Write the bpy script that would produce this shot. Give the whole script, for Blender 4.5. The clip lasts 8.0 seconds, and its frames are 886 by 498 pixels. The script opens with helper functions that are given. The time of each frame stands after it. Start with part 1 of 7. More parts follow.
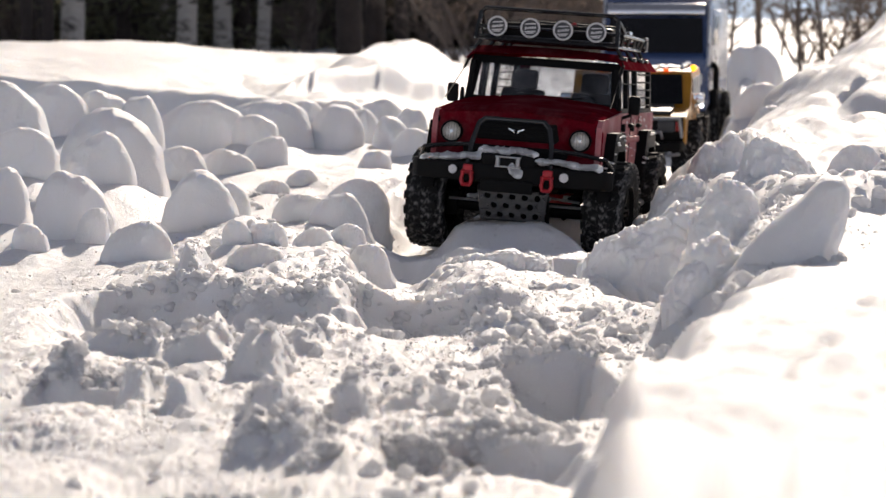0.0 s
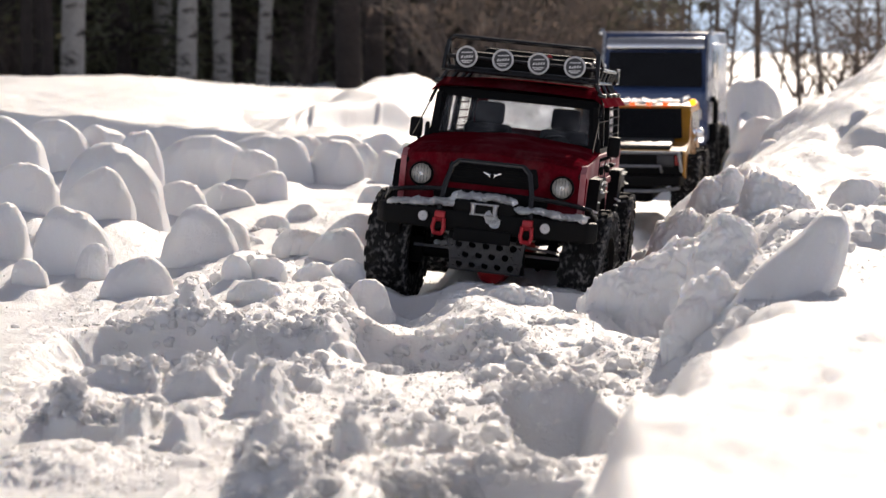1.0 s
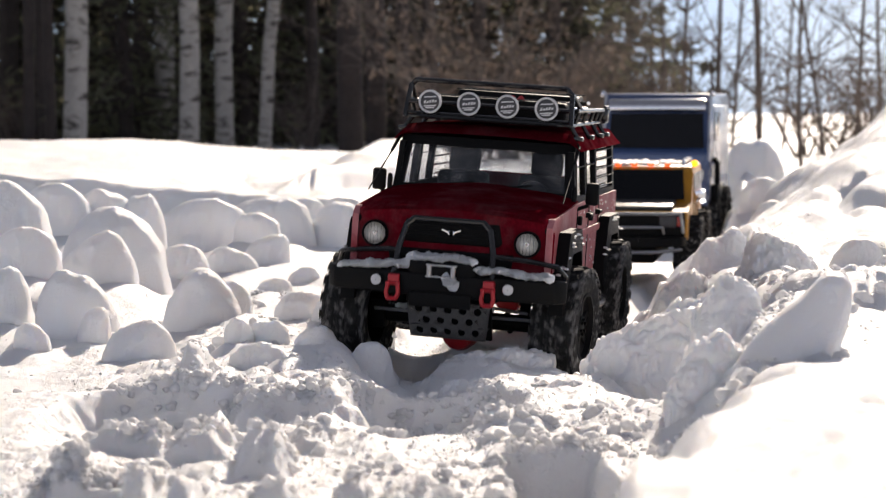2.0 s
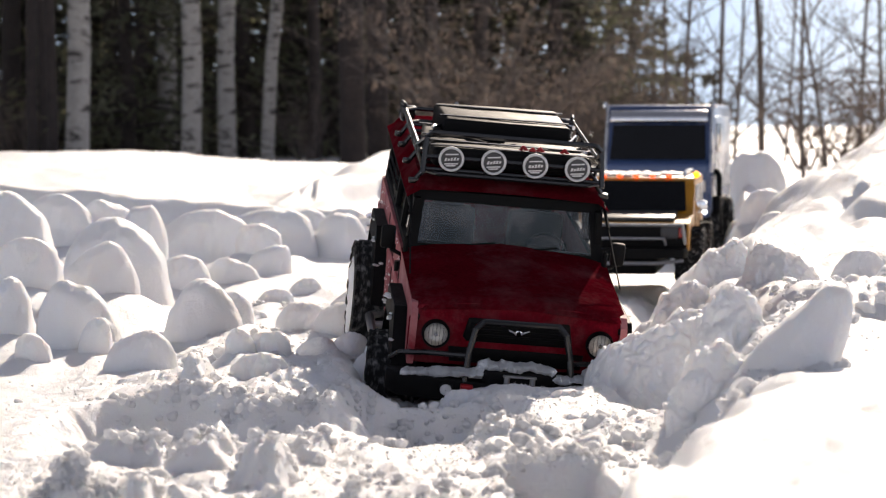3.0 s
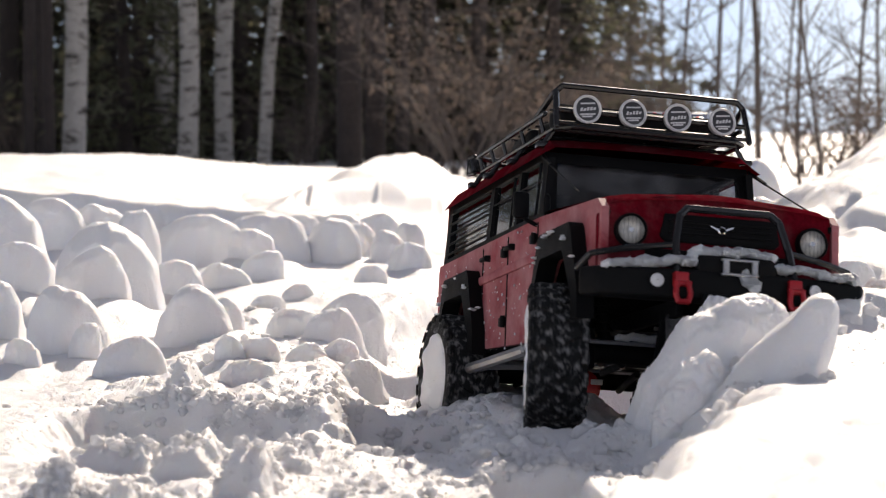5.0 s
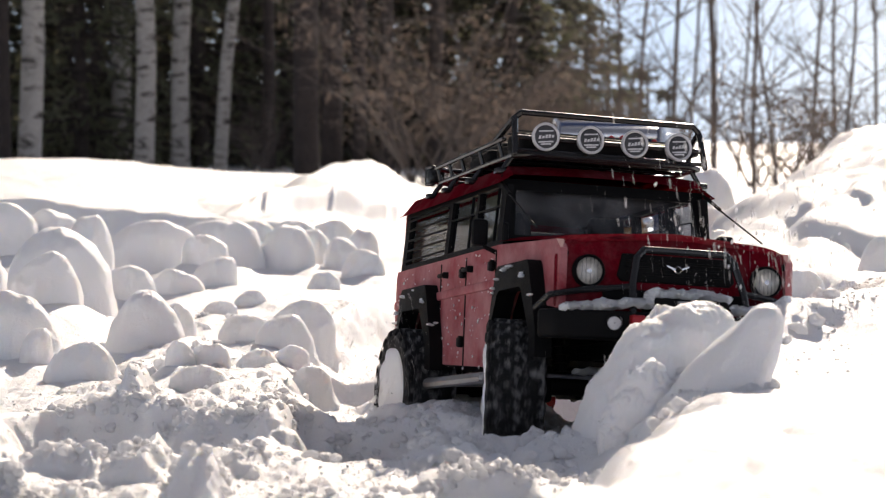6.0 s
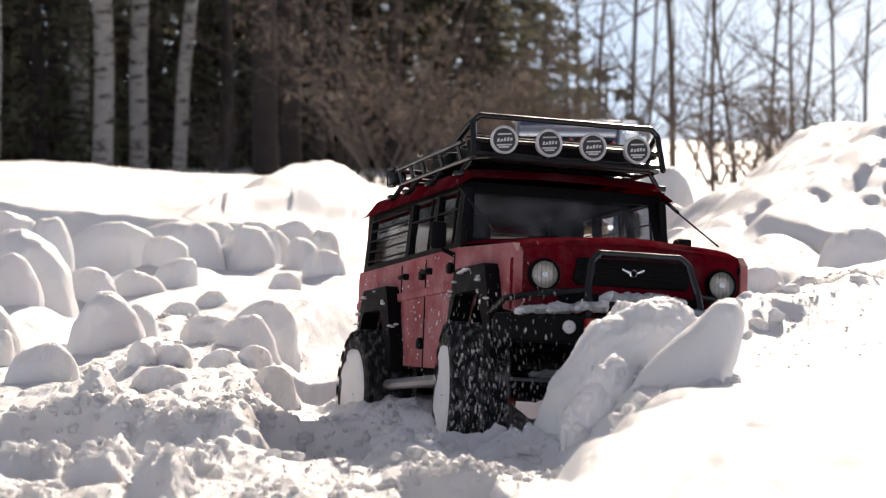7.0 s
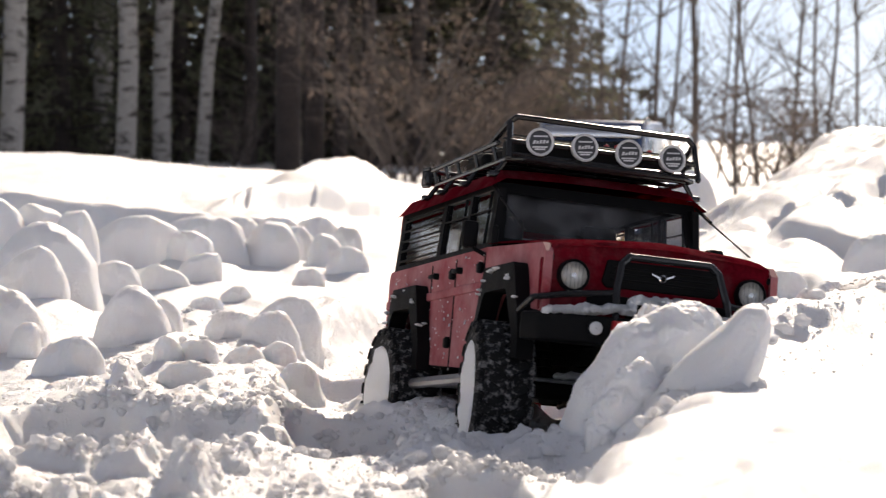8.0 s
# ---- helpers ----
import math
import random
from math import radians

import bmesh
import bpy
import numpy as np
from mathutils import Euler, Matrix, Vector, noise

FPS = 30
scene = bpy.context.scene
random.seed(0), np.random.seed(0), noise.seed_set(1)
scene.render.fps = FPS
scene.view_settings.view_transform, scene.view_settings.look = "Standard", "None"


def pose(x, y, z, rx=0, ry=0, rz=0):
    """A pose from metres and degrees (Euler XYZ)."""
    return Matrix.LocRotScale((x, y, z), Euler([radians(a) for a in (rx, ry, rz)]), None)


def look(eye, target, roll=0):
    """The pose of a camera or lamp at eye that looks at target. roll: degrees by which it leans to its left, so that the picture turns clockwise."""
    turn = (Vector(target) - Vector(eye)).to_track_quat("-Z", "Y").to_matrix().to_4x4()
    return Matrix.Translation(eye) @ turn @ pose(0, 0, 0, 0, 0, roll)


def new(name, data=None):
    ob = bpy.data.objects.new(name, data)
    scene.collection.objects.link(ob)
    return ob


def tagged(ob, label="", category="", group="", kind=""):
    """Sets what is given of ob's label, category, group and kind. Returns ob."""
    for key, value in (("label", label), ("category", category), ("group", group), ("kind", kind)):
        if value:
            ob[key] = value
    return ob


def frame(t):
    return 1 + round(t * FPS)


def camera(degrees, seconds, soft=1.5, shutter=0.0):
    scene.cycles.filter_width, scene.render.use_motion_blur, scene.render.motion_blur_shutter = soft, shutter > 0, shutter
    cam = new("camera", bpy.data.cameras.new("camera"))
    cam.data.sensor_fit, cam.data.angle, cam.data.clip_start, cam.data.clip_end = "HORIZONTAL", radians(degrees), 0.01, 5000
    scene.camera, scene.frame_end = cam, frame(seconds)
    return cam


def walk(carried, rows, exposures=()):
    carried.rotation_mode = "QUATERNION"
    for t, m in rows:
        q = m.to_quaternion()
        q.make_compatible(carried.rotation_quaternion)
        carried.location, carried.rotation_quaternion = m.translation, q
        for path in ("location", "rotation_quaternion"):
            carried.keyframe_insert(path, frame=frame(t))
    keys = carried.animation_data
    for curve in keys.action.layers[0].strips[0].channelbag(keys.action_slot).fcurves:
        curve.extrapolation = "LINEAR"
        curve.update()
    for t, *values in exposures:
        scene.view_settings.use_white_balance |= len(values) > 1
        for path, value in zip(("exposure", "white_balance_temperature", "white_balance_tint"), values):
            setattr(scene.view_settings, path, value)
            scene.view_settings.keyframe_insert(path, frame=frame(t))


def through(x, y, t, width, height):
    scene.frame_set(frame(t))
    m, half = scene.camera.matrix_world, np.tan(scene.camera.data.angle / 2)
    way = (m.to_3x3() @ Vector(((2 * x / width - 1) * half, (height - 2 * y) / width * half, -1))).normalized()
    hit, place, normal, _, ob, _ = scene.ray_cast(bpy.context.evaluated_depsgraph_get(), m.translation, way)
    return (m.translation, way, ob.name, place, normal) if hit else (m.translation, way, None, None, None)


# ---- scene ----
CAMROWS = [
    (0.0, pose(-0.0011, -0.0008, 0.3000, 84.430, -0.267, -0.119)),
    (0.5, pose(-0.0011, -0.0009, 0.3006, 84.751, -0.321, -0.131)),
    (1.0, pose(-0.0008, -0.0003, 0.3012, 85.242, -0.207, -0.128)),
    (1.5, pose(-0.0009, 0.0003, 0.3020, 85.959, 0.044, -0.096)),
    (1.7, pose(-0.0009, 0.0003, 0.3020, 86.341, 0.044, -0.096)),
    (2.8, pose(0.0004, 0.0009, 0.3001, 86.999, 0.030, -0.026)),
    (3.0, pose(0.0004, 0.0009, 0.3001, 87.026, 0.030, -0.026)),
    (3.5, pose(-0.0000, 0.0000, 0.3000, 87.121, 0.000, -0.000)),
    (4.0, pose(0.0002, -0.0008, 0.3007, 87.144, -0.051, 0.029)),
    (4.2, pose(0.0002, -0.0008, 0.3007, 87.185, -0.051, 0.043)),
    (5.3, pose(0.0082, -0.0016, 0.3038, 87.130, -0.561, -0.200)),
    (5.5, pose(0.0082, -0.0016, 0.3038, 87.211, -0.561, -0.433)),
    (6.0, pose(0.0123, -0.0123, 0.3045, 87.319, -0.814, -1.102)),
    (6.5, pose(0.0120, -0.0145, 0.3038, 87.345, -0.395, -1.669)),
    (7.0, pose(0.0108, -0.0163, 0.3029, 87.339, -0.445, -2.095)),
    (7.5, pose(0.0093, -0.0183, 0.3038, 87.321, -0.324, -2.353)),
    (8.0, pose(0.0046, -0.0234, 0.3056, 87.261, -1.296, -1.570)),
]
cam = camera(21.156, 8.0, soft=1.15, shutter=0.4)
cam.data.dof.use_dof = True
cam.data.dof.focus_distance = 2.2
cam.data.dof.aperture_fstop = 19.0
walk(cam, CAMROWS, [(0.0, 0.16, 7650, 15), (1.5, 0.30, 7700, 15), (3.0, 0.46, 7750, 15), (8.0, 0.45, 7900, 15)])

# ---- light ----
SUN_AZ, SUN_EL = radians(14.0), radians(28.5)  # azimuth from +Y towards +X
world = bpy.data.worlds.new("winter_sky")
scene.world = world
world.use_nodes = True
wn = world.node_tree
sky = wn.nodes.new("ShaderNodeTexSky")
sky.sky_type = 'NISHITA'
sky.sun_disc = False
sky.sun_elevation = SUN_EL
sky.sun_rotation = SUN_AZ
sky.altitude = 3000
sky.air_density = 0.65
sky.dust_density = 0.0
sky.ozone_density = 3.0
wn.nodes["Background"].inputs["Strength"].default_value = 0.15
pale = wn.nodes.new("ShaderNodeHueSaturation")
pale.inputs["Saturation"].default_value = 0.55
wn.links.new(sky.outputs["Color"], pale.inputs["Color"])
# noise of thin bright cloud, its colours capping the sky's glare round the sun
veil_pos = wn.nodes.new("ShaderNodeTexCoord")
veil = wn.nodes.new("ShaderNodeTexNoise")
veil.inputs["Scale"].default_value = 4.5
veil.inputs["Detail"].default_value = 5
ramp = wn.nodes.new("ShaderNodeValToRGB")
ramp.color_ramp.elements[0].position, ramp.color_ramp.elements[0].color = 0.42, (3.3, 4.6, 6.6, 1)
ramp.color_ramp.elements[1].position, ramp.color_ramp.elements[1].color = 0.68, (5.2, 6.2, 7.4, 1)
limit = wn.nodes.new("ShaderNodeMix")
limit.data_type, limit.blend_type = 'RGBA', 'DARKEN'
limit.inputs["Factor"].default_value = 1.0
wn.links.new(veil_pos.outputs["Generated"], veil.inputs["Vector"])
wn.links.new(veil.outputs["Fac"], ramp.inputs["Fac"])
wn.links.new(pale.outputs["Color"], limit.inputs["A"])
wn.links.new(ramp.outputs["Color"], limit.inputs["B"])
wn.links.new(limit.outputs["Result"], wn.nodes["Background"].inputs["Color"])
sun = new("sun", bpy.data.lights.new("sun", 'SUN'))
sun.data.energy = 4.0
sun.data.angle = radians(0.5)
sun.data.color = (1.0, 0.965, 0.92)
S = Vector((math.sin(SUN_AZ) * math.cos(SUN_EL), math.cos(SUN_AZ) * math.cos(SUN_EL), math.sin(SUN_EL)))
sun.matrix_world = look(S * 20, (0, 0, 0))

# ---- materials ----


def mat(name, color, rough=0.5, metal=0.0, var=0.25, scale=40.0, bump=0.2, fine=400.0, spec=0.5, dist=0.001, **more):
    """A surface with colour variation at two scales and fine relief. scale, fine: features per metre."""
    m = bpy.data.materials.new(name)
    m.use_nodes = True
    nt = m.node_tree
    b = nt.nodes["Principled BSDF"]
    b.inputs["Metallic"].default_value = metal
    b.inputs["Specular IOR Level"].default_value = spec
    tc = nt.nodes.new("ShaderNodeTexCoord")
    big = nt.nodes.new("ShaderNodeTexNoise")
    big.inputs["Scale"].default_value = scale
    big.inputs["Detail"].default_value = 5
    small = nt.nodes.new("ShaderNodeTexNoise")
    small.inputs["Scale"].default_value = fine
    small.inputs["Detail"].default_value = 4
    for n in (big, small):
        nt.links.new(tc.outputs["Object"], n.inputs["Vector"])
    mix = nt.nodes.new("ShaderNodeMix")
    mix.data_type = 'RGBA'
    mix.blend_type = 'MULTIPLY'
    ramp = nt.nodes.new("ShaderNodeMapRange")
    ramp.inputs["From Min"].default_value = 0.3
    ramp.inputs["From Max"].default_value = 0.7
    ramp.inputs["To Min"].default_value = 1 - var
    ramp.inputs["To Max"].default_value = 1 + var * 0.4
    add = nt.nodes.new("ShaderNodeMath")
    add.operation = 'ADD'
    half = nt.nodes.new("ShaderNodeMath")
    half.operation = 'MULTIPLY'
    half.inputs[1].default_value = 0.5
    nt.links.new(big.outputs["Fac"], add.inputs[0])
    nt.links.new(small.outputs["Fac"], add.inputs[1])
    nt.links.new(add.outputs[0], half.inputs[0])
    nt.links.new(half.outputs[0], ramp.inputs["Value"])
    mix.inputs["Factor"].default_value = 1.0
    mix.inputs["A"].default_value = (*color, 1)
    nt.links.new(ramp.outputs["Result"], mix.inputs["B"])
    nt.links.new(mix.outputs["Result"], b.inputs["Base Color"])
    rr = nt.nodes.new("ShaderNodeMapRange")
    rr.inputs["To Min"].default_value = max(0.02, rough - 0.12)
    rr.inputs["To Max"].default_value = min(1.0, rough + 0.12)
    nt.links.new(big.outputs["Fac"], rr.inputs["Value"])
    nt.links.new(rr.outputs["Result"], b.inputs["Roughness"])
    if bump:
        bp = nt.nodes.new("ShaderNodeBump")
        bp.inputs["Strength"].default_value = bump
        bp.inputs["Distance"].default_value = dist
        nt.links.new(small.outputs["Fac"], bp.inputs["Height"])
        nt.links.new(bp.outputs["Normal"], b.inputs["Normal"])
    for k, v in more.items():
        b.inputs[k.replace("_", " ")].default_value = v
    return m


def snow_material(name, tint, grain=0.0016, sss=0.75):
    m = bpy.data.materials.new(name)
    m.use_nodes = True
    nt = m.node_tree
    b = nt.nodes["Principled BSDF"]
    tc = nt.nodes.new("ShaderNodeTexCoord")
    ge = nt.nodes.new("ShaderNodeNewGeometry")
    n1 = nt.nodes.new("ShaderNodeTexNoise")
    n1.inputs["Scale"].default_value = 9
    n1.inputs["Detail"].default_value = 6
    n2 = nt.nodes.new("ShaderNodeTexNoise")
    n2.inputs["Scale"].default_value = 330
    n2.inputs["Detail"].default_value = 6
    n2.inputs["Roughness"].default_value = 0.75
    n3 = nt.nodes.new("ShaderNodeTexNoise")
    n3.inputs["Scale"].default_value = 90
    n3.inputs["Detail"].default_value = 6
    for n in (n1, n2, n3):
        nt.links.new(ge.outputs["Position"] if name == "ground_snow" else tc.outputs["Object"], n.inputs["Vector"])
    cr = nt.nodes.new("ShaderNodeValToRGB")
    cr.color_ramp.elements[0].position, cr.color_ramp.elements[0].color = 0.3, (tint[0] * 0.95, tint[1] * 0.955, tint[2] * 0.97, 1)
    cr.color_ramp.elements[1].position, cr.color_ramp.elements[1].color = 0.7, (*tint, 1)
    nt.links.new(n1.outputs["Fac"], cr.inputs["Fac"])
    nt.links.new(cr.outputs["Color"], b.inputs["Base Color"])
    b.inputs["Roughness"].default_value = 0.5
    b.inputs["Specular IOR Level"].default_value = 0.45
    b.inputs["Subsurface Weight"].default_value = sss
    b.inputs["Subsurface Radius"].default_value = (1.0, 0.9, 0.8)
    b.inputs["Subsurface Scale"].default_value = 0.012
    b1 = nt.nodes.new("ShaderNodeBump")
    b1.inputs["Strength"].default_value = 0.4
    b1.inputs["Distance"].default_value = 0.004
    b2 = nt.nodes.new("ShaderNodeBump")
    b2.inputs["Strength"].default_value = 0.8
    b2.inputs["Distance"].default_value = grain
    nt.links.new(n3.outputs["Fac"], b1.inputs["Height"])
    nt.links.new(n2.outputs["Fac"], b2.inputs["Height"])
    nt.links.new(b1.outputs["Normal"], b2.inputs["Normal"])
    nt.links.new(b2.outputs["Normal"], b.inputs["Normal"])
    return m


def loose_material(name, tint):
    """Small fluffy crumbs through which the low sun glows."""
    m = snow_material(name, tint, 0.0012, 0.3)
    nt = m.node_tree
    tr = nt.nodes.new("ShaderNodeBsdfTranslucent")
    tr.inputs["Color"].default_value = (*tint, 1)
    mx = nt.nodes.new("ShaderNodeMixShader")
    mx.inputs[0].default_value = 0.42
    nt.links.new(nt.nodes["Principled BSDF"].outputs[0], mx.inputs[1])
    nt.links.new(tr.outputs[0], mx.inputs[2])
    nt.links.new(mx.outputs[0], nt.nodes["Material Output"].inputs["Surface"])
    return m


def leaf_material(name, color, through=0.5):
    """Thin leaves or needles, through which light glows."""
    m = mat(name, color, 0.75, 0, 0.6, 3, 0, 60)
    nt = m.node_tree
    b = nt.nodes["Principled BSDF"]
    tr = nt.nodes.new("ShaderNodeBsdfTranslucent")
    tr.inputs["Color"].default_value = (color[0] * 1.3, color[1] * 1.25, color[2] * 1.15, 1)
    mx = nt.nodes.new("ShaderNodeMixShader")
    mx.inputs[0].default_value = through
    nt.links.new(b.outputs[0], mx.inputs[1])
    nt.links.new(tr.outputs[0], mx.inputs[2])
    nt.links.new(mx.outputs[0], nt.nodes["Material Output"].inputs["Surface"])
    return m


SNOW = snow_material("ground_snow", (0.925, 0.925, 0.93), 0.0028)
LOOSE = loose_material("loose_snow", (0.93, 0.93, 0.935))
SNOWCAKE = snow_material("packed_snow", (0.92, 0.922, 0.93), 0.0026)
def dusty(m, dust, scale, low, high, share):
    """Lays patchy dust or dried slush of a pale colour over a paint."""
    nt = m.node_tree
    b = nt.nodes["Principled BSDF"]
    tc = nt.nodes.new("ShaderNodeTexCoord")
    nz = nt.nodes.new("ShaderNodeTexNoise")
    nz.inputs["Scale"].default_value = scale
    nz.inputs["Detail"].default_value = 9
    nz.inputs["Roughness"].default_value = 0.7
    mr = nt.nodes.new("ShaderNodeMapRange")
    mr.inputs["From Min"].default_value = low
    mr.inputs["From Max"].default_value = high
    mr.inputs["To Max"].default_value = share
    mx = nt.nodes.new("ShaderNodeMix")
    mx.data_type = 'RGBA'
    mx.inputs["B"].default_value = (*dust, 1)
    old = b.inputs["Base Color"].links[0].from_socket
    nt.links.new(tc.outputs["Object"], nz.inputs["Vector"])
    nt.links.new(nz.outputs["Fac"], mr.inputs["Value"])
    nt.links.new(mr.outputs["Result"], mx.inputs["Factor"])
    nt.links.new(old, mx.inputs["A"])
    nt.links.new(mx.outputs["Result"], b.inputs["Base Color"])
    return m


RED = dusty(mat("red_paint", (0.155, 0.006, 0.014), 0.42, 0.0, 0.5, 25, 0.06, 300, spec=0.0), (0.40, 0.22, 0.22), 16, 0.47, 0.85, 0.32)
# flank paint: dust film, plus a brighter red base that paints in snow bounce
REDBOUNCEDUST = dusty(mat("dusty_bounce_lit_red_paint", (0.27, 0.010, 0.022), 0.6, 0.0, 0.4, 25, 0.1, 300, spec=0.2), (0.58, 0.32, 0.33), 22, 0.28, 0.64, 0.55)
BLACK = dusty(mat("black_plastic", (0.004, 0.004, 0.0045), 0.58, 0, 0.4, 60, 0.25, 900, spec=0.12), (0.4, 0.4, 0.41), 60, 0.66, 0.85, 0.15)
GLOSSBLACK = mat("black_enamel_tube", (0.01, 0.01, 0.011), 0.22, 0, 0.3, 60, 0.05, 400)
RUBBER = dusty(mat("tyre_rubber", (0.008, 0.008, 0.0085), 0.78, 0, 0.5, 50, 0.5, 700, spec=0.25), (0.75, 0.75, 0.77), 120, 0.52, 0.72, 0.42)
CHROME = mat("chrome", (0.75, 0.75, 0.76), 0.15, 1.0, 0.15, 80, 0.03, 500)
STEEL = mat("dull_steel", (0.38, 0.38, 0.39), 0.42, 0.9, 0.4, 60, 0.2, 600)
GREYPLATE = mat("grey_skid_plate", (0.10, 0.10, 0.104), 0.5, 0.3, 0.4, 60, 0.2, 500)
HOOKRED = mat("red_anodised", (0.42, 0.012, 0.02), 0.35, 0.2, 0.3, 80, 0.1, 500)
REFLECT = mat("lamp_reflector", (0.86, 0.84, 0.80), 0.38, 0.7, 0.3, 300, 0.5, 900)
LAMPGREY = mat("lamp_cover_print", (0.62, 0.62, 0.63), 0.45, 0, 0.2, 100, 0.1, 600)
LAMPDARK = mat("lamp_cover_dark", (0.035, 0.035, 0.04), 0.4, 0, 0.3, 100, 0.1, 600)
SEATCLOTH = mat("seat_cloth", (0.02, 0.02, 0.022), 0.85, 0, 0.4, 80, 0.3, 700)
ORANGE = mat("orange_paint", (0.50, 0.22, 0.02), 0.4, 0, 0.3, 30, 0.05, 300, spec=0.3, Coat_Weight=0.1)
BLUE = mat("blue_paint", (0.03, 0.065, 0.17), 0.3, 0.1, 0.3, 20, 0.05, 300, Coat_Weight=0.5)
SILVERPAINT = mat("silver_paint", (0.42, 0.44, 0.48), 0.28, 0.5, 0.25, 30, 0.05, 300)


def glass_material(name, tint, alpha):
    m = bpy.data.materials.new(name)
    m.use_nodes = True
    nt = m.node_tree
    out = nt.nodes["Material Output"]
    nt.nodes.remove(nt.nodes["Principled BSDF"])
    tr = nt.nodes.new("ShaderNodeBsdfTransparent")
    tr.inputs["Color"].default_value = (*tint, 1)
    gl = nt.nodes.new("ShaderNodeBsdfGlossy")
    gl.inputs["Roughness"].default_value = 0.06
    fr = nt.nodes.new("ShaderNodeFresnel")
    fr.inputs["IOR"].default_value = 1.45
    df = nt.nodes.new("ShaderNodeBsdfDiffuse")
    df.inputs["Color"].default_value = (0.6, 0.6, 0.62, 1)
    nz = nt.nodes.new("ShaderNodeTexNoise")
    nz.inputs["Scale"].default_value = 45
    nz.inputs["Detail"].default_value = 7
    mr = nt.nodes.new("ShaderNodeMapRange")
    mr.inputs["From Min"].default_value = 0.4
    mr.inputs["From Max"].default_value = 0.9
    mr.inputs["To Max"].default_value = alpha
    tc = nt.nodes.new("ShaderNodeTexCoord")
    nt.links.new(tc.outputs["Object"], nz.inputs["Vector"])
    nt.links.new(nz.outputs["Fac"], mr.inputs["Value"])
    m0 = nt.nodes.new("ShaderNodeMixShader")
    nt.links.new(mr.outputs["Result"], m0.inputs[0])
    nt.links.new(tr.outputs[0], m0.inputs[1])
    nt.links.new(df.outputs[0], m0.inputs[2])
    m1 = nt.nodes.new("ShaderNodeMixShader")
    nt.links.new(fr.outputs[0], m1.inputs[0])
    nt.links.new(m0.outputs[0], m1.inputs[1])
    nt.links.new(gl.outputs[0], m1.inputs[2])
    nt.links.new(m1.outputs[0], out.inputs["Surface"])
    return m


GLASS = glass_material("dusty_window_glass", (0.70, 0.72, 0.75), 0.35)
FROST = glass_material("frosted_window_glass", (0.8, 0.82, 0.84), 1.0)
LENS = glass_material("lamp_lens_glass", (0.9, 0.9, 0.9), 0.15)
DARKGLASS = mat("tinted_glass", (0.01, 0.011, 0.014), 0.12, 0, 0.3, 30, 0.02, 200)


def glow_material(name, color, strength):
    m = bpy.data.materials.new(name)
    m.use_nodes = True
    b = m.node_tree.nodes["Principled BSDF"]
    b.inputs["Base Color"].default_value = (*color, 1)
    b.inputs["Emission Color"].default_value = (*color, 1)
    b.inputs["Emission Strength"].default_value = strength
    return m


FLAKE = loose_material("flying_snow", (0.93, 0.93, 0.935))
AMBER = glow_material("lit_amber_lens", (1.0, 0.42, 0.02), 2.0)
AMBERRED = glow_material("lit_orange_marker", (1.0, 0.12, 0.02), 1.0)
WHITELED = glow_material("lit_white_lamp", (0.8, 0.88, 1.0), 3.0)

# ---- mesh helpers ----


def part(name, bm, material, parent=None, label="", smooth=True, angle=35):
    me = bpy.data.meshes.new(name)
    bmesh.ops.recalc_face_normals(bm, faces=bm.faces)
    if smooth:
        for f in bm.faces:
            f.smooth = True
        lim = radians(angle)
        for e in bm.edges:
            if len(e.link_faces) == 2 and e.calc_face_angle(0) > lim:
                e.smooth = False
    bm.to_mesh(me)
    bm.free()
    for m in (material if isinstance(material, (list, tuple)) else (material,)):
        me.materials.append(m)
    ob = new(name, me)
    if parent is not None:
        ob.parent = parent
    if label:
        tagged(ob, label)
    return ob


def xf(bm, verts, m):
    bmesh.ops.transform(bm, matrix=m, verts=verts)


def box(bm, c, s, bev=0.0, rot=(0, 0, 0), seg=2):
    r = bmesh.ops.create_cube(bm, size=1.0)
    vs = r["verts"]
    xf(bm, vs, pose(*c, *rot) @ Matrix.Diagonal((*s, 1)))
    if bev:
        es = list({e for v in vs for e in v.link_edges})
        bmesh.ops.bevel(bm, geom=es, offset=bev, segments=seg, profile=0.5, affect='EDGES')
    return vs


def rod(bm, p0, p1, r, seg=10, r2=None, caps=True):
    p0, p1 = Vector(p0), Vector(p1)
    d = p1 - p0
    q = d.to_track_quat('Z', 'Y').to_matrix().to_4x4()
    res = bmesh.ops.create_cone(bm, cap_ends=caps, segments=seg, radius1=r, radius2=r if r2 is None else r2, depth=d.length)
    xf(bm, res["verts"], Matrix.Translation((p0 + p1) / 2) @ q)
    return res["verts"]


def ball(bm, c, r, sub=1, s=(1, 1, 1)):
    res = bmesh.ops.create_icosphere(bm, subdivisions=sub, radius=r)
    xf(bm, res["verts"], Matrix.Translation(c) @ Matrix.Diagonal((*s, 1)))
    return res["verts"]


def tube(bm, pts, r, seg=8, closed=False):
    pts = [Vector(p) for p in pts]
    n = len(pts)
    for i in range(n if closed else n - 1):
        rod(bm, pts[i], pts[(i + 1) % n], r, seg)
    for p in pts:
        ball(bm, p, r, 1)


